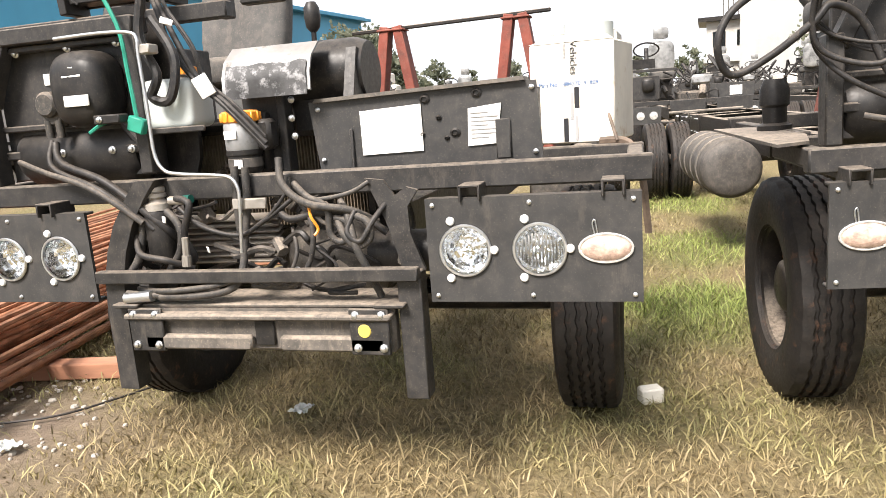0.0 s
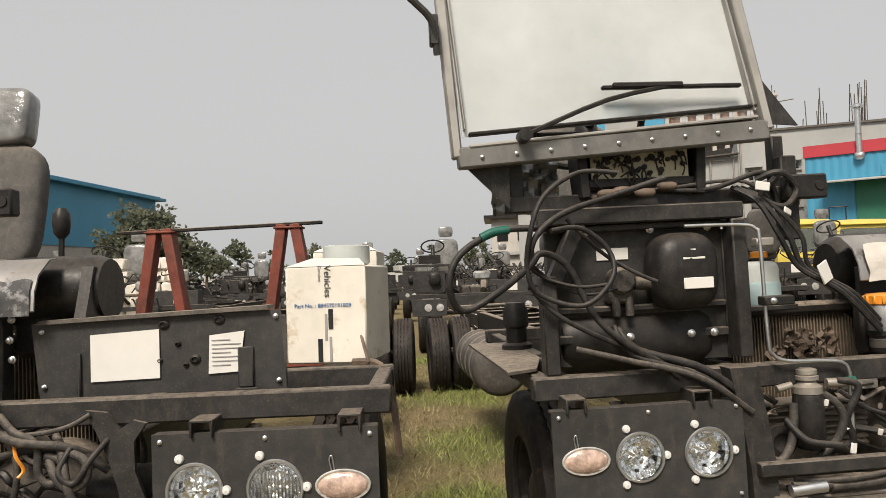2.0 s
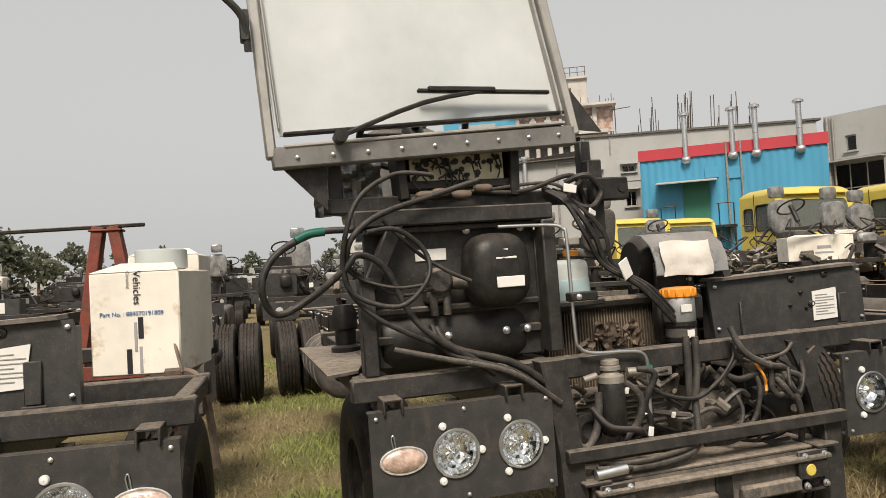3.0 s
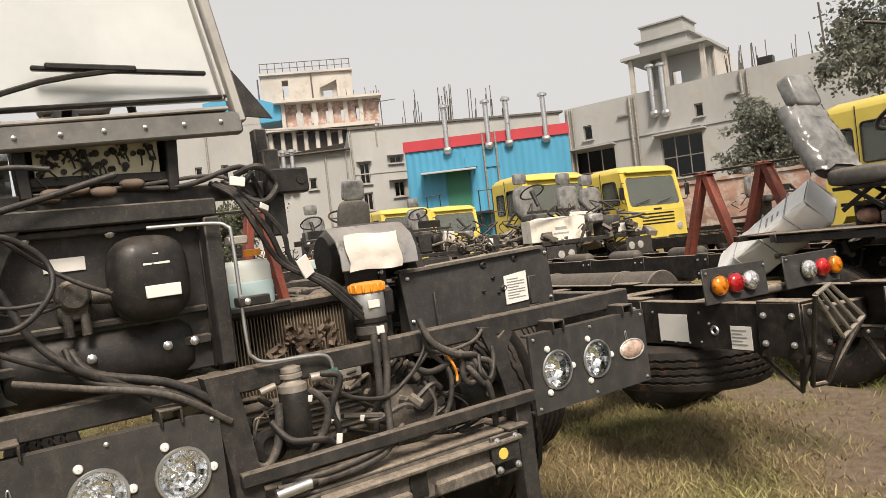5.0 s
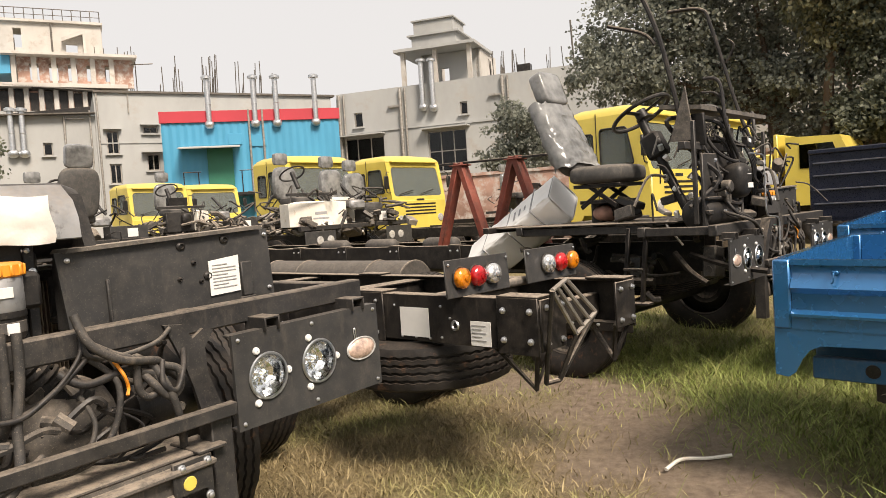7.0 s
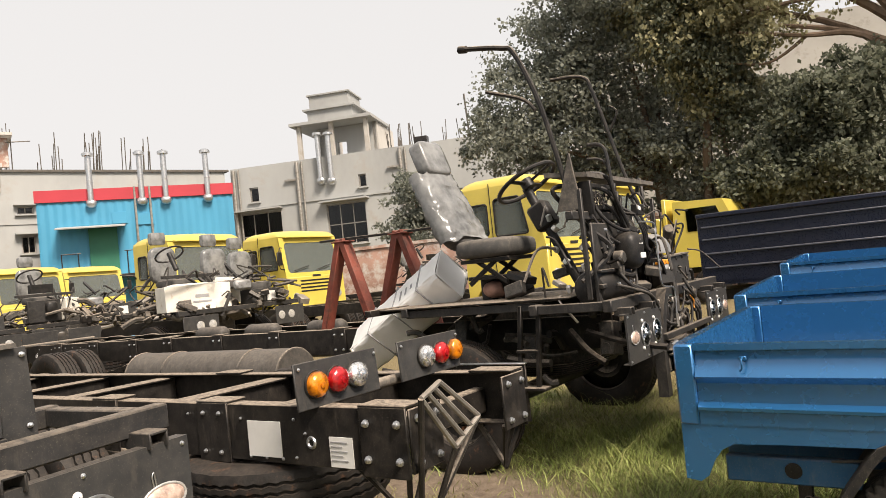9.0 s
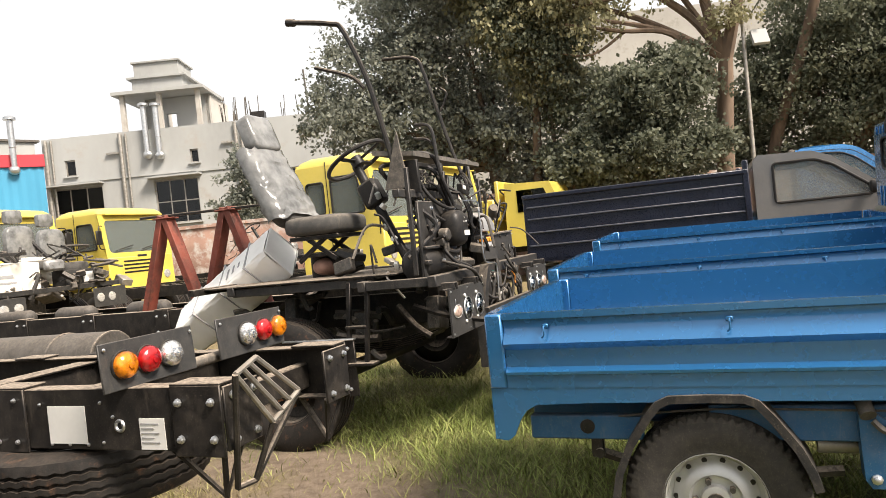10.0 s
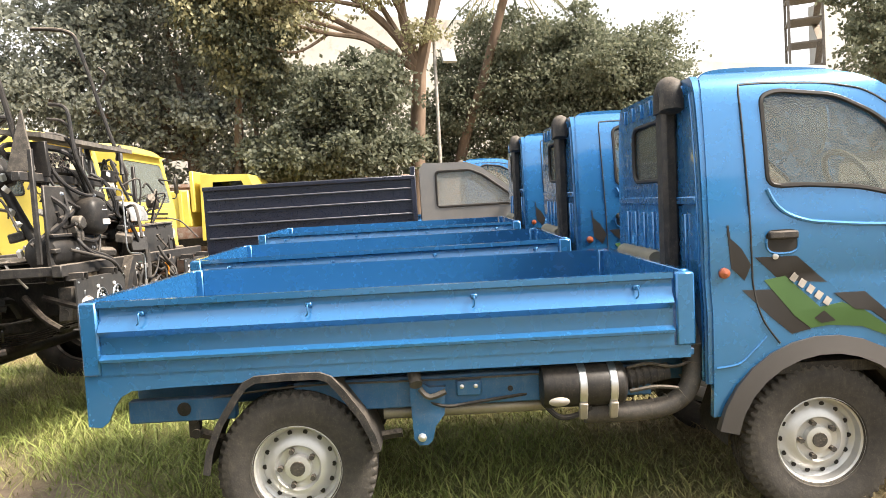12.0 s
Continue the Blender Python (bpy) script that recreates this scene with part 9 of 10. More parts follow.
block("far_low_hall", (50.0, -24.0), (56.0, -46.0), 0, 11.0, 8, CEMENT, "long low pale hall with a flat roof", [])
# the tower's pale dusty steel colour stands in for distance haze
st = thing("steel_stair_tower", "open steel stair tower beside the far hall", "stair tower", at=pose(55.6, -40.9, 0, 0, 0, -30))
for x in (0, 3.0):
    for y in (0, 2.5):
        part("stair_post", M().box((x, y, 10), (0.2, 0.2, 20)), DUSTY, st)
for k in range(1, 11):
    pieces("landing", M().box((1.5, 1.25, k * 1.9), (3.1, 2.6, 0.12)), DUSTY, st)
    part("stair_flight", M().box((1.5, 0.2, k * 1.9 - 0.95), (3.4, 0.5, 0.10), (0, 32 if k % 2 else -32, 0)), DUSTY, st)

# hall on the left with blue cladding
lsh = thing("blue_clad_hall", "long hall with blue sheet cladding over a pale base", "building", at=pose(-5.2 - 0.2924 * 40, 30.0 - 0.9563 * 40, 0, 0, 0, 73))
b = M()
n_ = 60
b.add([((40.0 * i / n_), (0.04 if i % 2 else 0.0), z) for z in (2.9, 5.0) for i in range(n_ + 1)], [(i, i + 1, n_ + 2 + i, n_ + 1 + i) for i in range(n_)])
part("cladding", b, SHEETBLUE, lsh, "blue sheet cladding")
part("base_wall", M().box((20, 0.25, 1.45), (40, 0.4, 2.9), bevel=0), WHITEWALL, lsh)
part("hall_body", M().box((20, 5.3, 2.45), (39.9, 9.8, 4.9), bevel=0), CEMENT, lsh)
part("hall_roof", M().prism([(-0.3, 5.0), (5.2, 5.5), (10.6, 5.0), (10.6, 4.9), (-0.3, 4.9)], "x", -0.3, 40.3), SHEETBLUE, lsh)
part("fascia", M().box((20, -0.06, 5.02), (40.4, 0.08, 0.12)), SHEETBLUE, lsh)

# skyline far ahead: low blocks, the haze put into their pale wall colour
rr = random.Random(77)
HAZE = mat("hazy_far_wall", (0.42, 0.42, 0.41), 0.95, 0, 0.1, 1, 0.1, 0.0)
for i in range(26):
    x = -60 + i * 6.5 + rr.uniform(-2, 2)
    y = 125 + rr.uniform(-12, 30)
    h = rr.choice((2.6, 3.0, 3.4, 4.2))
    L_ = rr.uniform(5, 11)
    q = solo("far_house", M().box((0, 0, h / 2), (L_, 6, h), bevel=0.05), HAZE, "small pale house far off in the haze", "house", "distant houses", pose(x, y, 0, 0, 0, rr.uniform(-10, 10)))
    for k in range(int(L_ / 2.2)):
        part("window", M().box((-L_ / 2 + 1.2 + k * 2.1, -3.0, h * 0.6), (0.9, 0.1, 1.0), bevel=0), DARKPANE, q)

# white house with a flat dark roof beyond the rows
hs_ = thing("flat_roofed_house", "white two-storey house with an overhanging dark flat roof", "house", at=pose(15.4, 58.2, 0, 0, 0, -14))
part("house_wall", M().box((2.1, 2.5, 3.1), (4.2, 5, 6.2), bevel=0), WHITEWALL, hs_)
part("roof_slab", M().box((2.0, 2.4, 6.35), (5.2, 6.0, 0.3), bevel=0), RAIL, hs_)
part("floor_band", M().box((2.1, 2.4, 3.3), (4.6, 5.6, 0.25), bevel=0), CEMENT, hs_)
for u in (0.9, 2.6):
    for v in (1.2, 4.3):
        part("window", M().box((u, -0.02, v + 0.6), (0.9, 0.08, 1.1), bevel=0), DARKPANE, hs_)
for i in range(8):
    part("starter_bar", M().cyl((1.2 + i * 0.35, 1.0, 6.5), (1.2 + i * 0.35, 1.0, 8.2 + 0.3 * (i % 3)), 0.04, n=5), DUSTY, hs_)

# stacked pale boxes left of the first rows
rr = random.Random(9)
k_ = None
for i in range(6):
    for j in range(9):
        if rr.random() < 0.15 and j > 6:
            continue
        m_ = pose(-2.95 + i * 0.31 + rr.uniform(-0.03, 0.03) + 0.1 * (j % 2), 13.45 + rr.uniform(-0.08, 0.08), j * 0.222, 0, 0, rr.uniform(-6, 6))
        if k_ is None:
            k_ = solo("pale_block", M().box((0, 0, 0.11), (0.295, 0.4, 0.215), bevel=0.03), CARTON, "pale wrapped bundle in a stack", "bundle", "stack of pale bundles", m_)
        else:
            copy_thing(k_, m_)


# ---- ground: one sheet to the horizon, bare patches where the grass is worn off ----
BARE = [(-1.7, 2.6, 1.1), (-2.6, 3.3, 1.2), (6.2, 1.45, 0.8), (6.9, 2.1, 0.7), (7.2, 2.7, 0.6), (5.6, 0.9, 0.7), (-3.4, 1.8, 1.2)]
LUSH = [(8.3, 1.4, 1.6), (7.3, 0.9, 0.9), (6.8, 0.2, 0.8), (2.1, 4.4, 0.55), (2.5, 6.2, 0.6), (2.8, 8.6, 0.7), (3.2, 12.5, 0.8), (4.6, 0.2, 0.9), (6.0, -0.6, 1.5), (9.0, 3.0, 1.2), (6.3, 1.0, 0.5), (5.3, 0.0, 0.9), (4.7, 0.9, 0.7)]


def spread(places, x, y):
    k = 0.0
    for cx, cy, r in places:
        d = math.hypot(x - cx, y - cy) / r + 0.45 * noise.noise(Vector((x * 2.1, y * 2.1, cx)))
        k = max(k, min(1.0, max(0.0, 1.6 - 1.3 * d)))
    return k


def ground_material(name, blade):
    m = bpy.data.materials.new(name)
    m.use_nodes = True
    nt = m.node_tree
    p = nt.nodes["Principled BSDF"]
    lush = nt.nodes.new("ShaderNodeAttribute")
    lush.attribute_name = "lush"
    patch = noise_of(nt, 0.8, 5, 0.65)
    add = nt.nodes.new("ShaderNodeMath")
    add.operation, add.use_clamp = "ADD", True
    nt.links.new(step(nt, patch, 0.46, 0.66, 0.55), add.inputs[0]), nt.links.new(lush.outputs["Fac"], add.inputs[1])
    if blade:
        geo = nt.nodes.new("ShaderNodeNewGeometry")
        dry = ramp_mix(nt, geo.outputs["Random Per Island"], (0.150, 0.112, 0.054), (0.37, 0.29, 0.15))
        green = ramp_mix(nt, geo.outputs["Random Per Island"], (0.115, 0.155, 0.032), (0.335, 0.385, 0.105))
        nt.links.new(ramp_mix(nt, add.outputs[0], dry, green), p.inputs["Base Color"])
        p.inputs["Roughness"].default_value = 0.7
        return m
    bare = nt.nodes.new("ShaderNodeAttribute")
    bare.attribute_name = "bare"
    fine = step(nt, noise_of(nt, 38, 5, 0.7), 0.35, 0.7)
    dry = ramp_mix(nt, fine, (0.125, 0.092, 0.044), (0.29, 0.225, 0.11))
    green = ramp_mix(nt, fine, (0.085, 0.086, 0.026), (0.21, 0.195, 0.068))
    dirt = ramp_mix(nt, step(nt, noise_of(nt, 14, 6, 0.7), 0.35, 0.7), (0.135, 0.098, 0.068), (0.26, 0.20, 0.145))
    col = ramp_mix(nt, bare.outputs["Fac"], ramp_mix(nt, add.outputs[0], dry, green), dirt)
    nt.links.new(col, p.inputs["Base Color"])
    p.inputs["Roughness"].default_value = 0.95
    bp = nt.nodes.new("ShaderNodeBump")
    bp.inputs["Strength"].default_value, bp.inputs["Distance"].default_value = 0.8, 0.03
    nt.links.new(noise_of(nt, 45, 6, 0.75), bp.inputs["Height"]), nt.links.new(bp.outputs[0], p.inputs["Normal"])
    return m


def ground_z(x, y):
    return 0.018 * noise.noise(Vector((x * 0.8, y * 0.8, 0))) - 0.012 + rise(x)


xs = [-600, -200, -80, -40, -20, -10] + [-6 + i * 0.2 for i in range(91)] + [13.1, 15, 18, 24, 40, 80, 200, 600]
yl = [-600, -200, -80, -30, -12] + [-6 + i * 0.2 for i in range(91)] + [13, 15, 18, 24, 40, 80, 200, 600]
nx = len(xs)
g = M()
g.add([(x, y, ground_z(x, y)) for y in yl for x in xs], [(j * nx + i, j * nx + i + 1, (j + 1) * nx + i + 1, (j + 1) * nx + i) for j in range(len(yl) - 1) for i in range(nx - 1)])
gm = g.mesh("ground", ground_material("grass_and_dirt_ground", False), normals=False)
for key, places in (("bare", BARE), ("lush", LUSH)):
    at_ = gm.attributes.new(key, "FLOAT", "POINT")
    at_.data.foreach_set("value", [spread(places, v[0], v[1]) for v in g.v])
tagged(part("ground", gm, None), "patchy yard ground of dry and green grass and bare dirt", "ground", kind="structure")

# grass blades: dense where the camera passes
rg = np.random.default_rng(12)
zones = [(-3.2, 2.7, 1.4, 5.0, 2600), (2.7, 8.6, 1.0, 5.0, 2600), (4.4, 9.6, -3.8, 1.0, 2300), (1.4, 4.2, 5.0, 13.0, 900), (8.6, 12.0, 0.6, 4.5, 1300), (2.0, 4.4, -1.0, 1.4, 500)]
P = []
for x0, x1, y0, y1, dens in zones:
    k = int((x1 - x0) * (y1 - y0) * dens)
    P.append(np.stack([rg.uniform(x0, x1, k), rg.uniform(y0, y1, k)], 1))
P = np.concatenate(P)
gx, gy = np.arange(-4, 13, 0.1), np.arange(-5, 14, 0.1)
bg = np.array([[spread(BARE, x, y) for x in gx] for y in gy])
lg = np.array([[spread(LUSH, x, y) for x in gx] for y in gy])
ix, iy = ((P[:, 0] + 4) / 0.1).astype(int), ((P[:, 1] + 5) / 0.1).astype(int)
bv, lv = bg[iy, ix], lg[iy, ix]
keep = rg.random(len(P)) > bv * 0.93
P, lv = P[keep], lv[keep]
N = len(P)
h = rg.gamma(3.0, 0.010, N) * (1 + 0.9 * lv) + 0.008
w = rg.uniform(0.0018, 0.0042, N)
th = rg.uniform(0, 2 * np.pi, N)
lean = h * rg.uniform(0.3, 2.0, N)
la = rg.uniform(0, 2 * np.pi, N)
z0 = np.array([ground_z(x, y) for x, y in P]) - 0.004
dx, dy = np.cos(th) * w, np.sin(th) * w
lx, ly = np.cos(la) * lean, np.sin(la) * lean
V = np.empty((N, 5, 3))
V[:, 0] = np.stack([P[:, 0] - dx, P[:, 1] - dy, z0], 1)
V[:, 1] = np.stack([P[:, 0] + dx, P[:, 1] + dy, z0], 1)
V[:, 2] = np.stack([P[:, 0] + dx * 0.8 + lx * 0.35, P[:, 1] + dy * 0.8 + ly * 0.35, z0 + h * 0.6], 1)
V[:, 3] = np.stack([P[:, 0] - dx * 0.8 + lx * 0.35, P[:, 1] - dy * 0.8 + ly * 0.35, z0 + h * 0.6], 1)
V[:, 4] = np.stack([P[:, 0] + lx, P[:, 1] + ly, z0 + h], 1)
base_i = np.arange(N)[:, None] * 5
loops = np.concatenate([base_i + np.array([0, 1, 2, 3]), base_i + np.array([3, 2, 4])], 1).ravel()
me = bpy.data.meshes.new("grass")
me.vertices.add(N * 5)
me.vertices.foreach_set("co", V.ravel())
me.loops.add(len(loops))
me.loops.foreach_set("vertex_index", loops.astype(np.int32))
me.polygons.add(N * 2)
starts = (np.arange(N)[:, None] * 7 + np.array([0, 4])).ravel()
me.polygons.foreach_set("loop_start", starts.astype(np.int32))
me.update(calc_edges=True)
la_ = me.attributes.new("lush", "FLOAT", "POINT")
la_.data.foreach_set("value", np.repeat(lv * rg.uniform(0.6, 1.2, N), 5))
me.materials.append(ground_material("grass_blades", True))
tagged(part("grass", me, None), "short dry and green grass blades", "grass", kind="stuff")

# ---- trees ----
def leaf_cloud(blobs, count, size, seed, droop=0.0, shell=0.25):
    """Many small folded leaves filling lumpy crowns (x, y, z, r)."""
    r = np.random.default_rng(seed)
    wts = np.array([b[3] ** 2 for b in blobs])
    # leaves sit in tufts at twig ends, tufts fill the lumpy crown
    n_t = max(4, count // 26)
    tp = r.choice(len(blobs), n_t, p=wts / wts.sum())
    T = np.array(blobs)[tp]
    td = r.normal(size=(n_t, 3))
    td /= np.linalg.norm(td, axis=1)[:, None]
    lump = np.array([noise.noise(Vector((v[0] * 2.3 + b[0], v[1] * 2.3 + b[1], v[2] * 2.3 + b[2]))) for v, b in zip(td, T)])
    trad = T[:, 3] * (shell + (1 - shell) * r.random(n_t) ** 0.5) * (1.0 + 0.75 * lump)
    tc = T[:, :3] + td * trad[:, None] * np.array([1, 1, 0.85])
    grp = r.integers(0, n_t, count)
    sig = (0.09 + 0.055 * T[:, 3])[grp]
    p = tc[grp] + r.normal(size=(count, 3)) * sig[:, None] * np.array([1.0, 1.0, 0.6])
    d = td[grp]
    a = r.normal(size=(count, 3)) + d * 0.6
    a[:, 2] -= droop
    a /= np.linalg.norm(a, axis=1)[:, None]
    b = np.cross(a, r.normal(size=(count, 3)))
    b /= np.linalg.norm(b, axis=1)[:, None]
    s = size * r.uniform(0.6, 1.4, count)
    tip, wid = a * s[:, None], b * (s * 0.34)[:, None]
    V = np.stack([p, p + tip * 0.5 + wid, p + tip, p + tip * 0.5 - wid], 1).reshape(-1, 3)
    me = bpy.data.meshes.new("crown")
    me.vertices.add(count * 4)
    me.vertices.foreach_set("co", V.ravel())
    me.loops.add(count * 4)
    me.loops.foreach_set("vertex_index", np.arange(count * 4, dtype=np.int32))
    me.polygons.add(count)
    me.polygons.foreach_set("loop_start", (np.arange(count) * 4).astype(np.int32))
    me.update(calc_edges=True)
    return me


def limb(pts, r0, r1, n=8):
    """A tapered, slightly crooked limb."""
    b = M().tube(pts, 1.0, n, 5)
    k = len(b.v) // n
    out = []
    for i in range(k):
        ring = [Vector(v) for v in b.v[i * n:(i + 1) * n]]
        c = sum(ring, Vector()) / n
        rr_ = r0 + (r1 - r0) * i / max(1, k - 1)
        out += [tuple(c + (v - c) * rr_ * (1 + 0.12 * noise.noise(v * 1.3))) for v in ring]
    b.v = out
    return b


def tree(name, label, foot, fork, blobs, leaf, count, size, r0=0.22, seed=1, droop=0.0, extra=()):
    t = thing(name, label, "tree", "trees along the wall")
    part("trunk", limb([foot, Vector(foot).lerp(Vector(fork), 0.5) + Vector((0.1, 0.08, 0)), fork], r0, r0 * 0.7, 10), BARK, t, "brown bark trunk")
    for b in blobs:
        c = Vector(b[:3])
        part("branch", limb([fork, Vector(fork).lerp(c, 0.5) + Vector((0.15, -0.1, 0.25)), c], r0 * 0.45, 0.03, 6), BARK, t)
    for pts, a, z in extra:
        part("branch", limb(pts, a, z, 7), BARK, t)
    rt = random.Random(seed + 70)
    tufts = []
    for x, y, z, r in blobs:
        for k in range(4 if r > 0.95 else 0):
            a, b = rt.uniform(0, 6.28), rt.uniform(-0.3, 1.2)
            tufts.append((x + r * math.cos(a) * math.cos(b), y + r * math.sin(a) * math.cos(b), z + r * 0.95 * math.sin(b), r * rt.uniform(0.22, 0.42)))
    me = leaf_cloud(list(blobs) + tufts, count, size, seed, droop)
    me.materials.append(leaf)
    part("crown", me, None, t, "uneven leafy crown")
    return t


tree("mango_tree", "broad dusty green tree by the wall, leaf colour paled for haze", (24.6, 3.2, 0), (24.4, 3.4, 3.4),
     [(23.4, 6.2, 6.1, 1.9), (24.9, 3.4, 7.2, 2.3), (24.4, 1.9, 5.0, 1.6), (22.7, 7.3, 5.1, 1.2), (24.0, 5.5, 4.2, 1.6), (23.9, 4.3, 9.2, 2.2), (24.8, 5.0, 5.5, 1.8), (24.0, 5.9, 7.9, 1.6), (24.3, 3.3, 4.2, 1.3), (24.2, 2.4, 3.0, 1.1), (23.9, 0.6, 2.9, 1.0), (24.2, 4.9, 2.9, 1.2), (24.1, 6.6, 3.2, 1.2)], LEAF, 78000, 0.125, 0.26, 1, 0.5)
tree("feathery_tree", "tall tree with drooping pale yellow-green leaves", (23.5, 2.1, 0), (23.3, 1.9, 4.6),
     [(22.8, 2.0, 7.3, 1.3), (23.2, 1.6, 5.8, 1.0), (22.9, 1.2, 8.6, 1.4), (23.3, 2.6, 8.4, 1.3), (22.7, 0.6, 7.4, 0.9)], LEAF3, 20000, 0.13, 0.17, 2, 1.4)
tree("feathery_tree_twin", "slender tree with mixed green leaves", (23.9, 1.4, 0), (23.6, 1.5, 4.2),
     [(23.0, 1.7, 6.5, 1.2), (23.4, 1.0, 5.0, 1.0), (23.2, 2.3, 7.4, 1.2)], LEAF2, 18000, 0.11, 0.10, 12, 1.0)
tree("jackfruit_tree", "bushy dark green tree with glossy leaves", (22.7, -0.9, 0), (22.6, -0.9, 2.4),
     [(22.5, -1.0, 4.4, 1.2), (22.6, -0.3, 3.3, 1.2), (22.3, -1.9, 4.9, 1.0), (22.6, -1.7, 3.2, 1.1), (22.7, 0.6, 3.1, 1.0), (22.5, -0.2, 4.8, 0.8)], LEAF4, 38000, 0.125, 0.12, 3, 0.1)
F = (23.0, -3.2, 5.4)
tree("bare_tree", "leafless spreading tree with a thick trunk and dry leaves", (23.1, -2.9, 0), F,
     [(22.2, 0.2, 6.8, 0.9), (22.4, -2.2, 7.8, 1.1), (22.2, -3.2, 6.2, 0.6), (22.3, 1.2, 7.6, 0.9), (22.3, -0.8, 8.8, 1.2), (22.2, -4.2, 8.6, 0.9)], LEAF3, 9000, 0.12, 0.27, 4, 0.8,
     [([F, (22.9, -2.4, 6.6), (22.7, -0.9, 7.8), (22.6, 0.4, 8.6)], 0.15, 0.04), ([F, (22.9, -2.8, 6.9), (22.2, -2.6, 8.7), (22.1, -2.2, 10.0)], 0.17, 0.06), ([F, (22.6, -3.6, 7.0), (22.1, -4.0, 8.9), (22.0, -4.4, 10.4)], 0.19, 0.07),
      ([(23.0, -2.9, 5.0), (22.8, -1.9, 6.2), (22.4, -0.6, 6.4), (22.0, 0.8, 6.7)], 0.11, 0.03), ([(22.7, -0.9, 7.8), (22.5, -0.5, 8.8), (22.4, -0.6, 9.8)], 0.06, 0.02), ([(22.8, -1.7, 7.2), (22.5, -0.6, 7.3), (22.3, 0.9, 7.2), (22.2, 1.9, 7.5)], 0.07, 0.02),
      ([(22.5, -0.7, 6.4), (22.4, 0.2, 5.9), (22.3, 1.2, 6.1)], 0.05, 0.015), ([(22.2, -2.6, 8.7), (22.3, -1.6, 9.3), (22.4, -1.0, 10.2)], 0.06, 0.02), ([(22.9, -1.5, 7.4), (22.8, -0.4, 8.2), (22.7, 0.8, 8.0), (22.7, 1.6, 8.4)], 0.05, 0.015)])
tree("wall_tree", "dense grey-green tree over the wall", (26.3, -7.2, 0), (26.2, -7.2, 3.2),
     [(26.2, -7.1, 5.8, 1.7), (26.0, -8.3, 4.8, 1.6), (25.5, -9.4, 5.4, 1.9), (26.4, -5.8, 4.8, 1.5), (26.3, -6.2, 6.6, 1.3), (25.6, -10.6, 4.8, 1.7), (25.5, -11.4, 5.7, 1.5), (26.0, -9.0, 6.6, 1.3), (26.5, -7.0, 3.2, 1.5), (26.0, -9.6, 3.2, 1.6), (25.4, -12.2, 4.2, 1.3), (25.3, -11.8, 3.0, 1.4), (26.9, -4.9, 2.9, 1.3), (27.1, -4.5, 4.6, 1.3), (27.2, -4.0, 2.4, 1.1), (26.9, -5.2, 5.8, 1.0)], LEAF2, 115000, 0.120, 0.25, 5, 0.3)
tree("yard_edge_tree", "thin grey-green tree at the yard edge", (25.2, -19.9, 0), (25.2, -19.8, 3.2), [(25.1, -19.6, 5.6, 1.3), (25.3, -20.6, 6.4, 1.4), (25.2, -19.4, 7.6, 1.1), (25.4, -21.0, 5.2, 1.2), (25.3, -20.8, 7.6, 1.2)], LEAF2, 16000, 0.15, 0.14, 6, 0.4)
tree("wall_bush", "dark leafy bush against the factory wall", (28.4, 13.6, 0), (28.4, 13.6, 2.2), [(28.4, 13.6, 4.4, 1.1), (28.2, 13.2, 3.2, 1.1), (28.5, 14.3, 3.3, 0.9), (28.3, 13.7, 5.2, 0.7)], LEAF, 7000, 0.15, 0.10, 7)
tree("wing_shrub", "sparse green shrub before the cement wing", (10.3, 21.0, 0), (10.3, 21.0, 1.5), [(9.6, 21.0, 2.8, 0.8), (10.4, 21.1, 2.6, 0.9), (11.0, 21.0, 3.2, 0.8), (11.4, 21.2, 3.9, 0.6), (9.9, 21.0, 1.9, 0.8)], LEAF2, 7000, 0.12, 0.08, 21)
tree("hall_tree", "round grey-green tree beside the blue hall", (-4.0, 23.4, 0), (-4.0, 23.4, 1.6), [(-3.9, 23.4, 2.9, 0.95), (-4.7, 23.3, 2.5, 0.8), (-3.3, 23.5, 2.4, 0.8), (-4.1, 23.4, 3.5, 0.65)], LEAF2, 9000, 0.15, 0.14, 8)
# leaning palm
lp = thing("leaning_palm", "leaning palm with a bare trunk and dry fronds", "tree", "trees along the wall")
part("trunk", limb([(26.3, -4.5, 0), (26.1, -4.8, 3.0), (25.4, -5.6, 5.6), (24.9, -6.4, 8.3)], 0.20, 0.13, 10), BARK, lp)
rr = random.Random(3)
for i in range(13):
    a = i * 2 * math.pi / 13 + rr.uniform(-0.2, 0.2)
    L_ = rr.uniform(1.4, 2.2)
    mid = [Vector((24.9, -6.4, 8.3)) + Vector((math.cos(a) * L_ * k, math.sin(a) * L_ * k, 0.5 * k - 1.7 * k * k)) for k in (0, 0.25, 0.5, 0.75, 1.0)]
    fr = M().tube(mid, 0.02, 5, 3)
    for k in range(1, 24):
        q = k / 24
        j = min(3, int(q * 4))
        c = mid[j].lerp(mid[j + 1], q * 4 - j)
        side = Vector((-math.sin(a), math.cos(a), 0))
        for s in (-1, 1):
            t_ = c + side * s * 0.42 * math.sin(math.pi * min(1, q + 0.1)) + Vector((math.cos(a) * 0.12, math.sin(a) * 0.12, -0.28))
            fr.add([c, c + Vector((math.cos(a), math.sin(a), 0)) * 0.03, t_], [(0, 1, 2)])
    part("frond", fr, LEAF3 if i % 3 else LEAF2, lp, "drooping dry frond")
pl_ = thing("lamp_pole", "thin grey lamp pole with a small flat lamp", "street lamp")
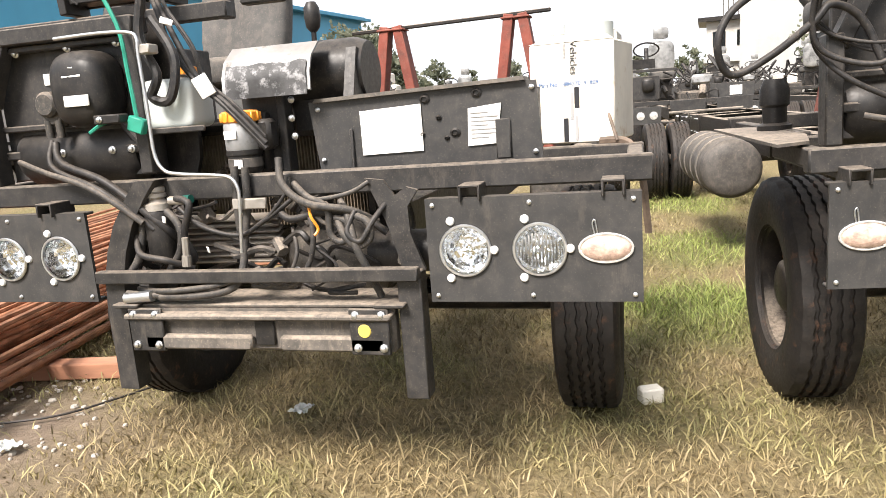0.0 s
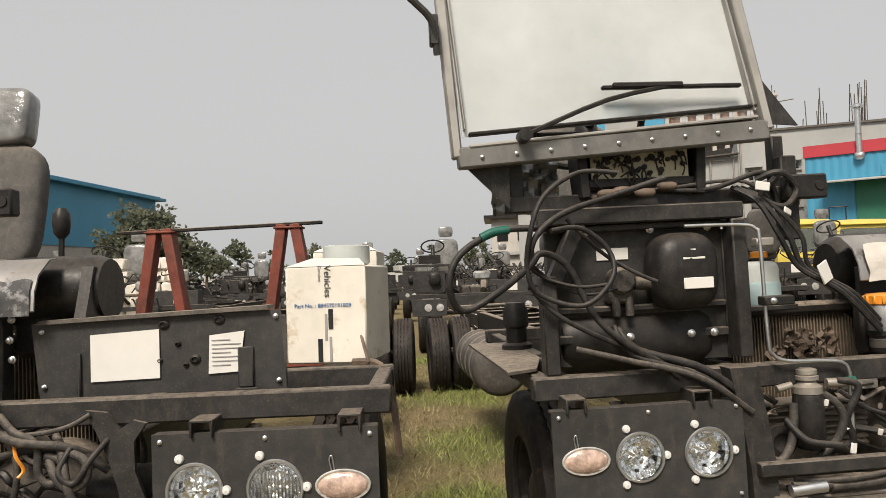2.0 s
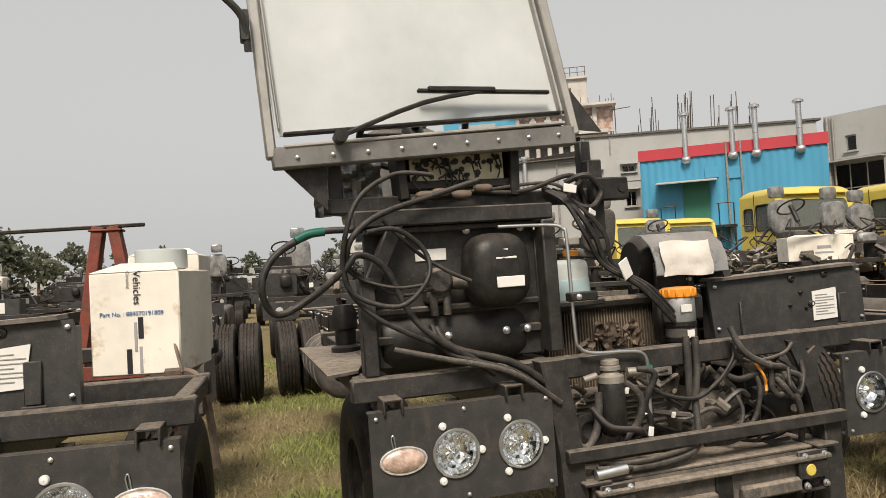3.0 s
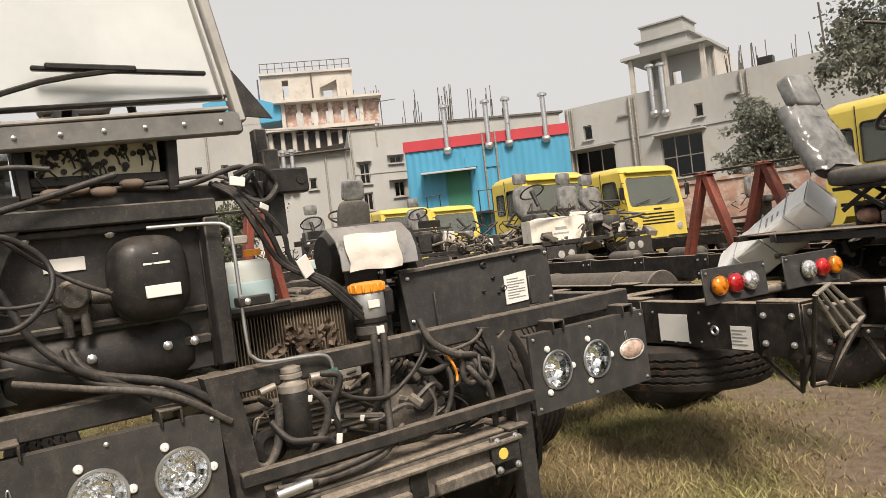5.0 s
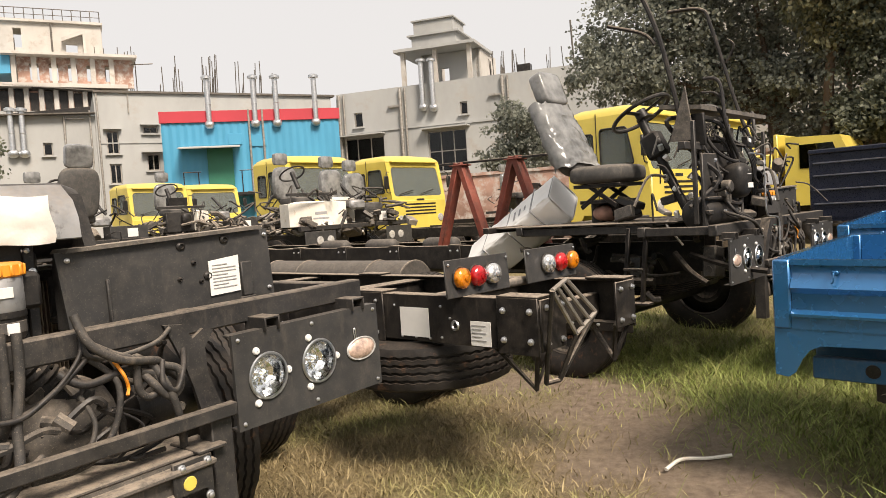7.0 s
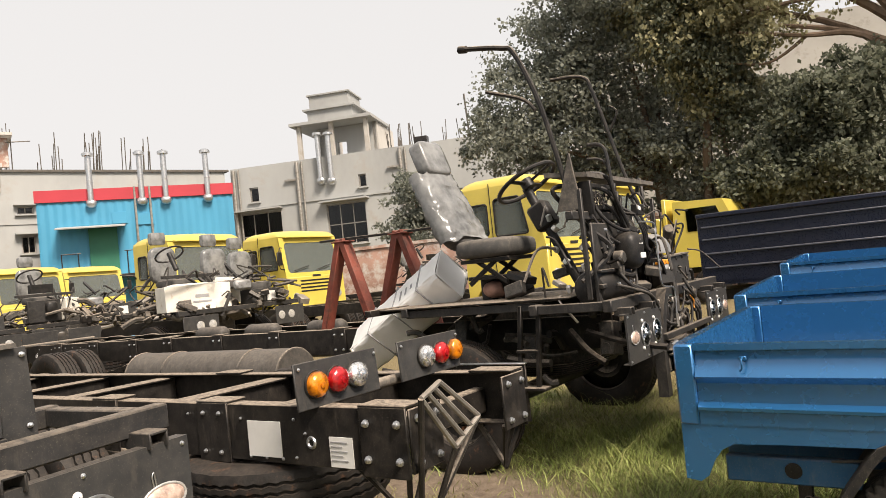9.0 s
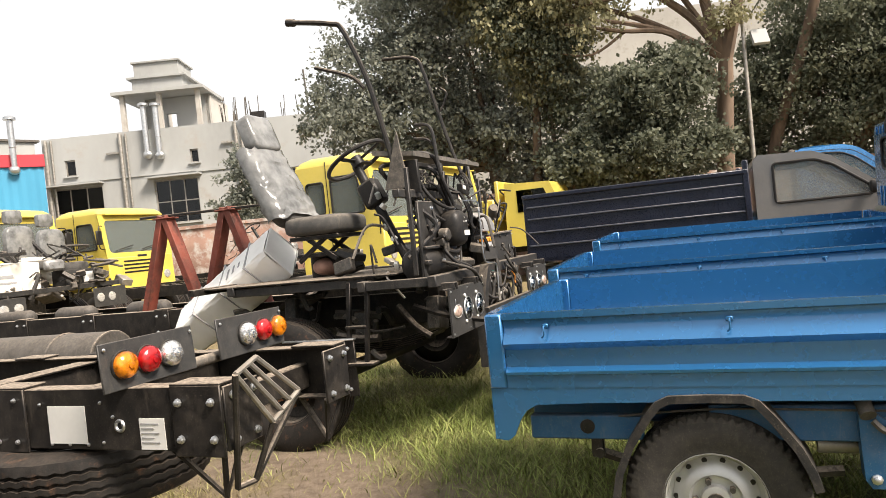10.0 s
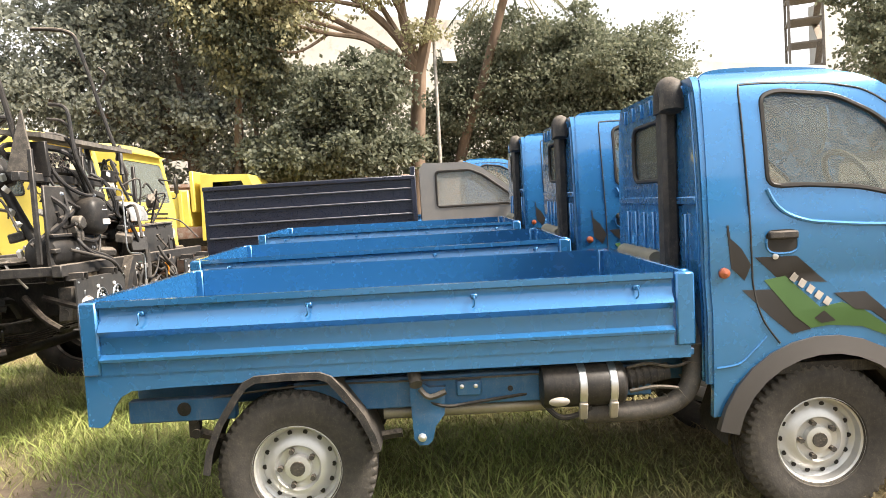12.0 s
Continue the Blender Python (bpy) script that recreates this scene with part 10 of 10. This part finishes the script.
part("pole", M().cyl((22.35, -3.5, 0), (22.3, -3.55, 6.3), 0.06, 0.045), ALU, pl_)
part("lamp_head", M().box((22.2, -3.90, 5.65), (0.10, 0.40, 0.42), (0, 25, 12)), CEMENT, pl_)
# distant trees
rr = random.Random(17)
far_me = []
for k in range(3):
    me = leaf_cloud([(0, 0, 3.6, 1.7), (1.0, 0.3, 3.0, 1.2), (-1.1, 0, 2.9, 1.3), (0.2, 0, 5.0, 1.1)], 1500, 0.42, 40 + k)
    me.materials.append(LEAF2)
    far_me.append(me)
far_tr = limb([(0, 0, 0), (0.1, 0, 1.2), (0, 0, 2.6)], 0.2, 0.12).mesh("trunk", BARK)
for i in range(30):
    x, y = -50 + i * 5.2 + rr.uniform(-2, 2), 118 + rr.uniform(-6, 40)
    t = thing("distant_tree", "small hazy tree far off", "tree", "distant trees", pose(x, y, 0, 0, 0, rr.uniform(0, 360)) @ Matrix.Scale(rr.uniform(0.8, 1.5), 4))
    part("trunk", far_tr, None, t)
    part("crown", far_me[i % 3], None, t)

# ---- loose things on the ground ----
ROD = M().cyl((-3.6, 0, 0), (3.6, 0, 0), 0.016, n=7).mesh("rod", RUST)
pile = thing("rebar_pile", "pile of long rusty reinforcing rods on the ground", "rods", at=pose(-2.45, 5.9, 0, 0, 0, 91))
rr = random.Random(6)
for i in range(150):
    lay = i // 16
    part("rod", ROD, None, pile, at=pose(rr.uniform(-0.5, 0.5), -0.9 + (i % 16) * 0.12 + rr.uniform(-0.03, 0.03) + lay * 0.02, 0.10 + lay * 0.040 + rr.uniform(0, 0.012), 0, rr.uniform(-0.4, 0.4), rr.uniform(-1.6, 1.6)))
for x in (-2.4, 0.4, 2.6):
    solo("timber_baulk", M().box((0, 0, 0.045), (0.12, 2.4, 0.09), bevel=0.008), mat("raw_red_timber", (0.36, 0.17, 0.10), 0.85, 0, 0.3, 50, 5, 0.3, stretch=(1, 0.2, 1)) if x < -2 else bpy.data.materials["raw_red_timber"], "reddish timber baulk under the rods", "timber", "timber baulks", pose(-2.25, 5.9, -0.005, 0, 0, 91) @ pose(x, 0.05, 0))
# pebbles in the bare corner
rp = random.Random(2)
peb = M()
for i in range(420):
    x, y = rp.uniform(-3.2, -0.7), rp.uniform(2.0, 3.5)
    if spread(BARE, x, y) < 0.4:
        continue
    s = rp.uniform(0.008, 0.026)
    q = blob((x, y, ground_z(x, y) + s * 0.25), (s * rp.uniform(1, 2), s * rp.uniform(1, 1.7), s), 0.85, 6, 4)
    peb.add(q.v, q.f)
tagged(part("pebbles", peb, mat("pale_gravel", (0.42, 0.38, 0.33), 0.9, 0, 0.3, 60, 9, 0.2)), "pale gravel and rubble bits on bare soil", "gravel", kind="stuff")
solo("paving_brick", M().box((0, 0, 0.035), (0.10, 0.07, 0.07), bevel=0.008), CARTON, "pale broken brick lying in the grass", "brick", at=pose(1.56, 3.02, -0.005, 0, 0, 15))
solo("dry_stick", M().tube([(0, 0, 0.02), (0.15, 0.04, 0.03), (0.3, 0.0, 0.015), (0.42, -0.05, 0.02)], 0.010, 6), CARTON, "pale dry stick on the ground", "stick", at=pose(5.85, 1.28, 0, 0, 0, -30))
rb = random.Random(41)
for i, (x, y) in enumerate(((0.0, 2.95), (-0.95, 3.45), (-1.55, 2.72), (-1.2, 2.62), (4.7, 1.15))):
    q = M().sheet(10, 8, lambda u, v: ((u - 0.5) * 0.10, (v - 0.5) * 0.08, 0.02 + 0.03 * noise.noise(Vector((u * 4 + i, v * 4, i)))))
    solo("plastic_scrap", q, TANK if i != 1 else YELLOW, "crumpled scrap of plastic in the grass", "litter", "litter", pose(x, y, 0.01, 0, 0, rb.uniform(0, 180)))
solo("ground_cable", M().tube([(-1.75, 2.75, 0.012), (-1.5, 2.85, 0.016), (-1.2, 2.95, 0.014), (-1.0, 3.15, 0.014), (-0.8, 3.4, 0.02)], 0.006, 6), BLACK, "thin black cable lying on the soil", "cable")
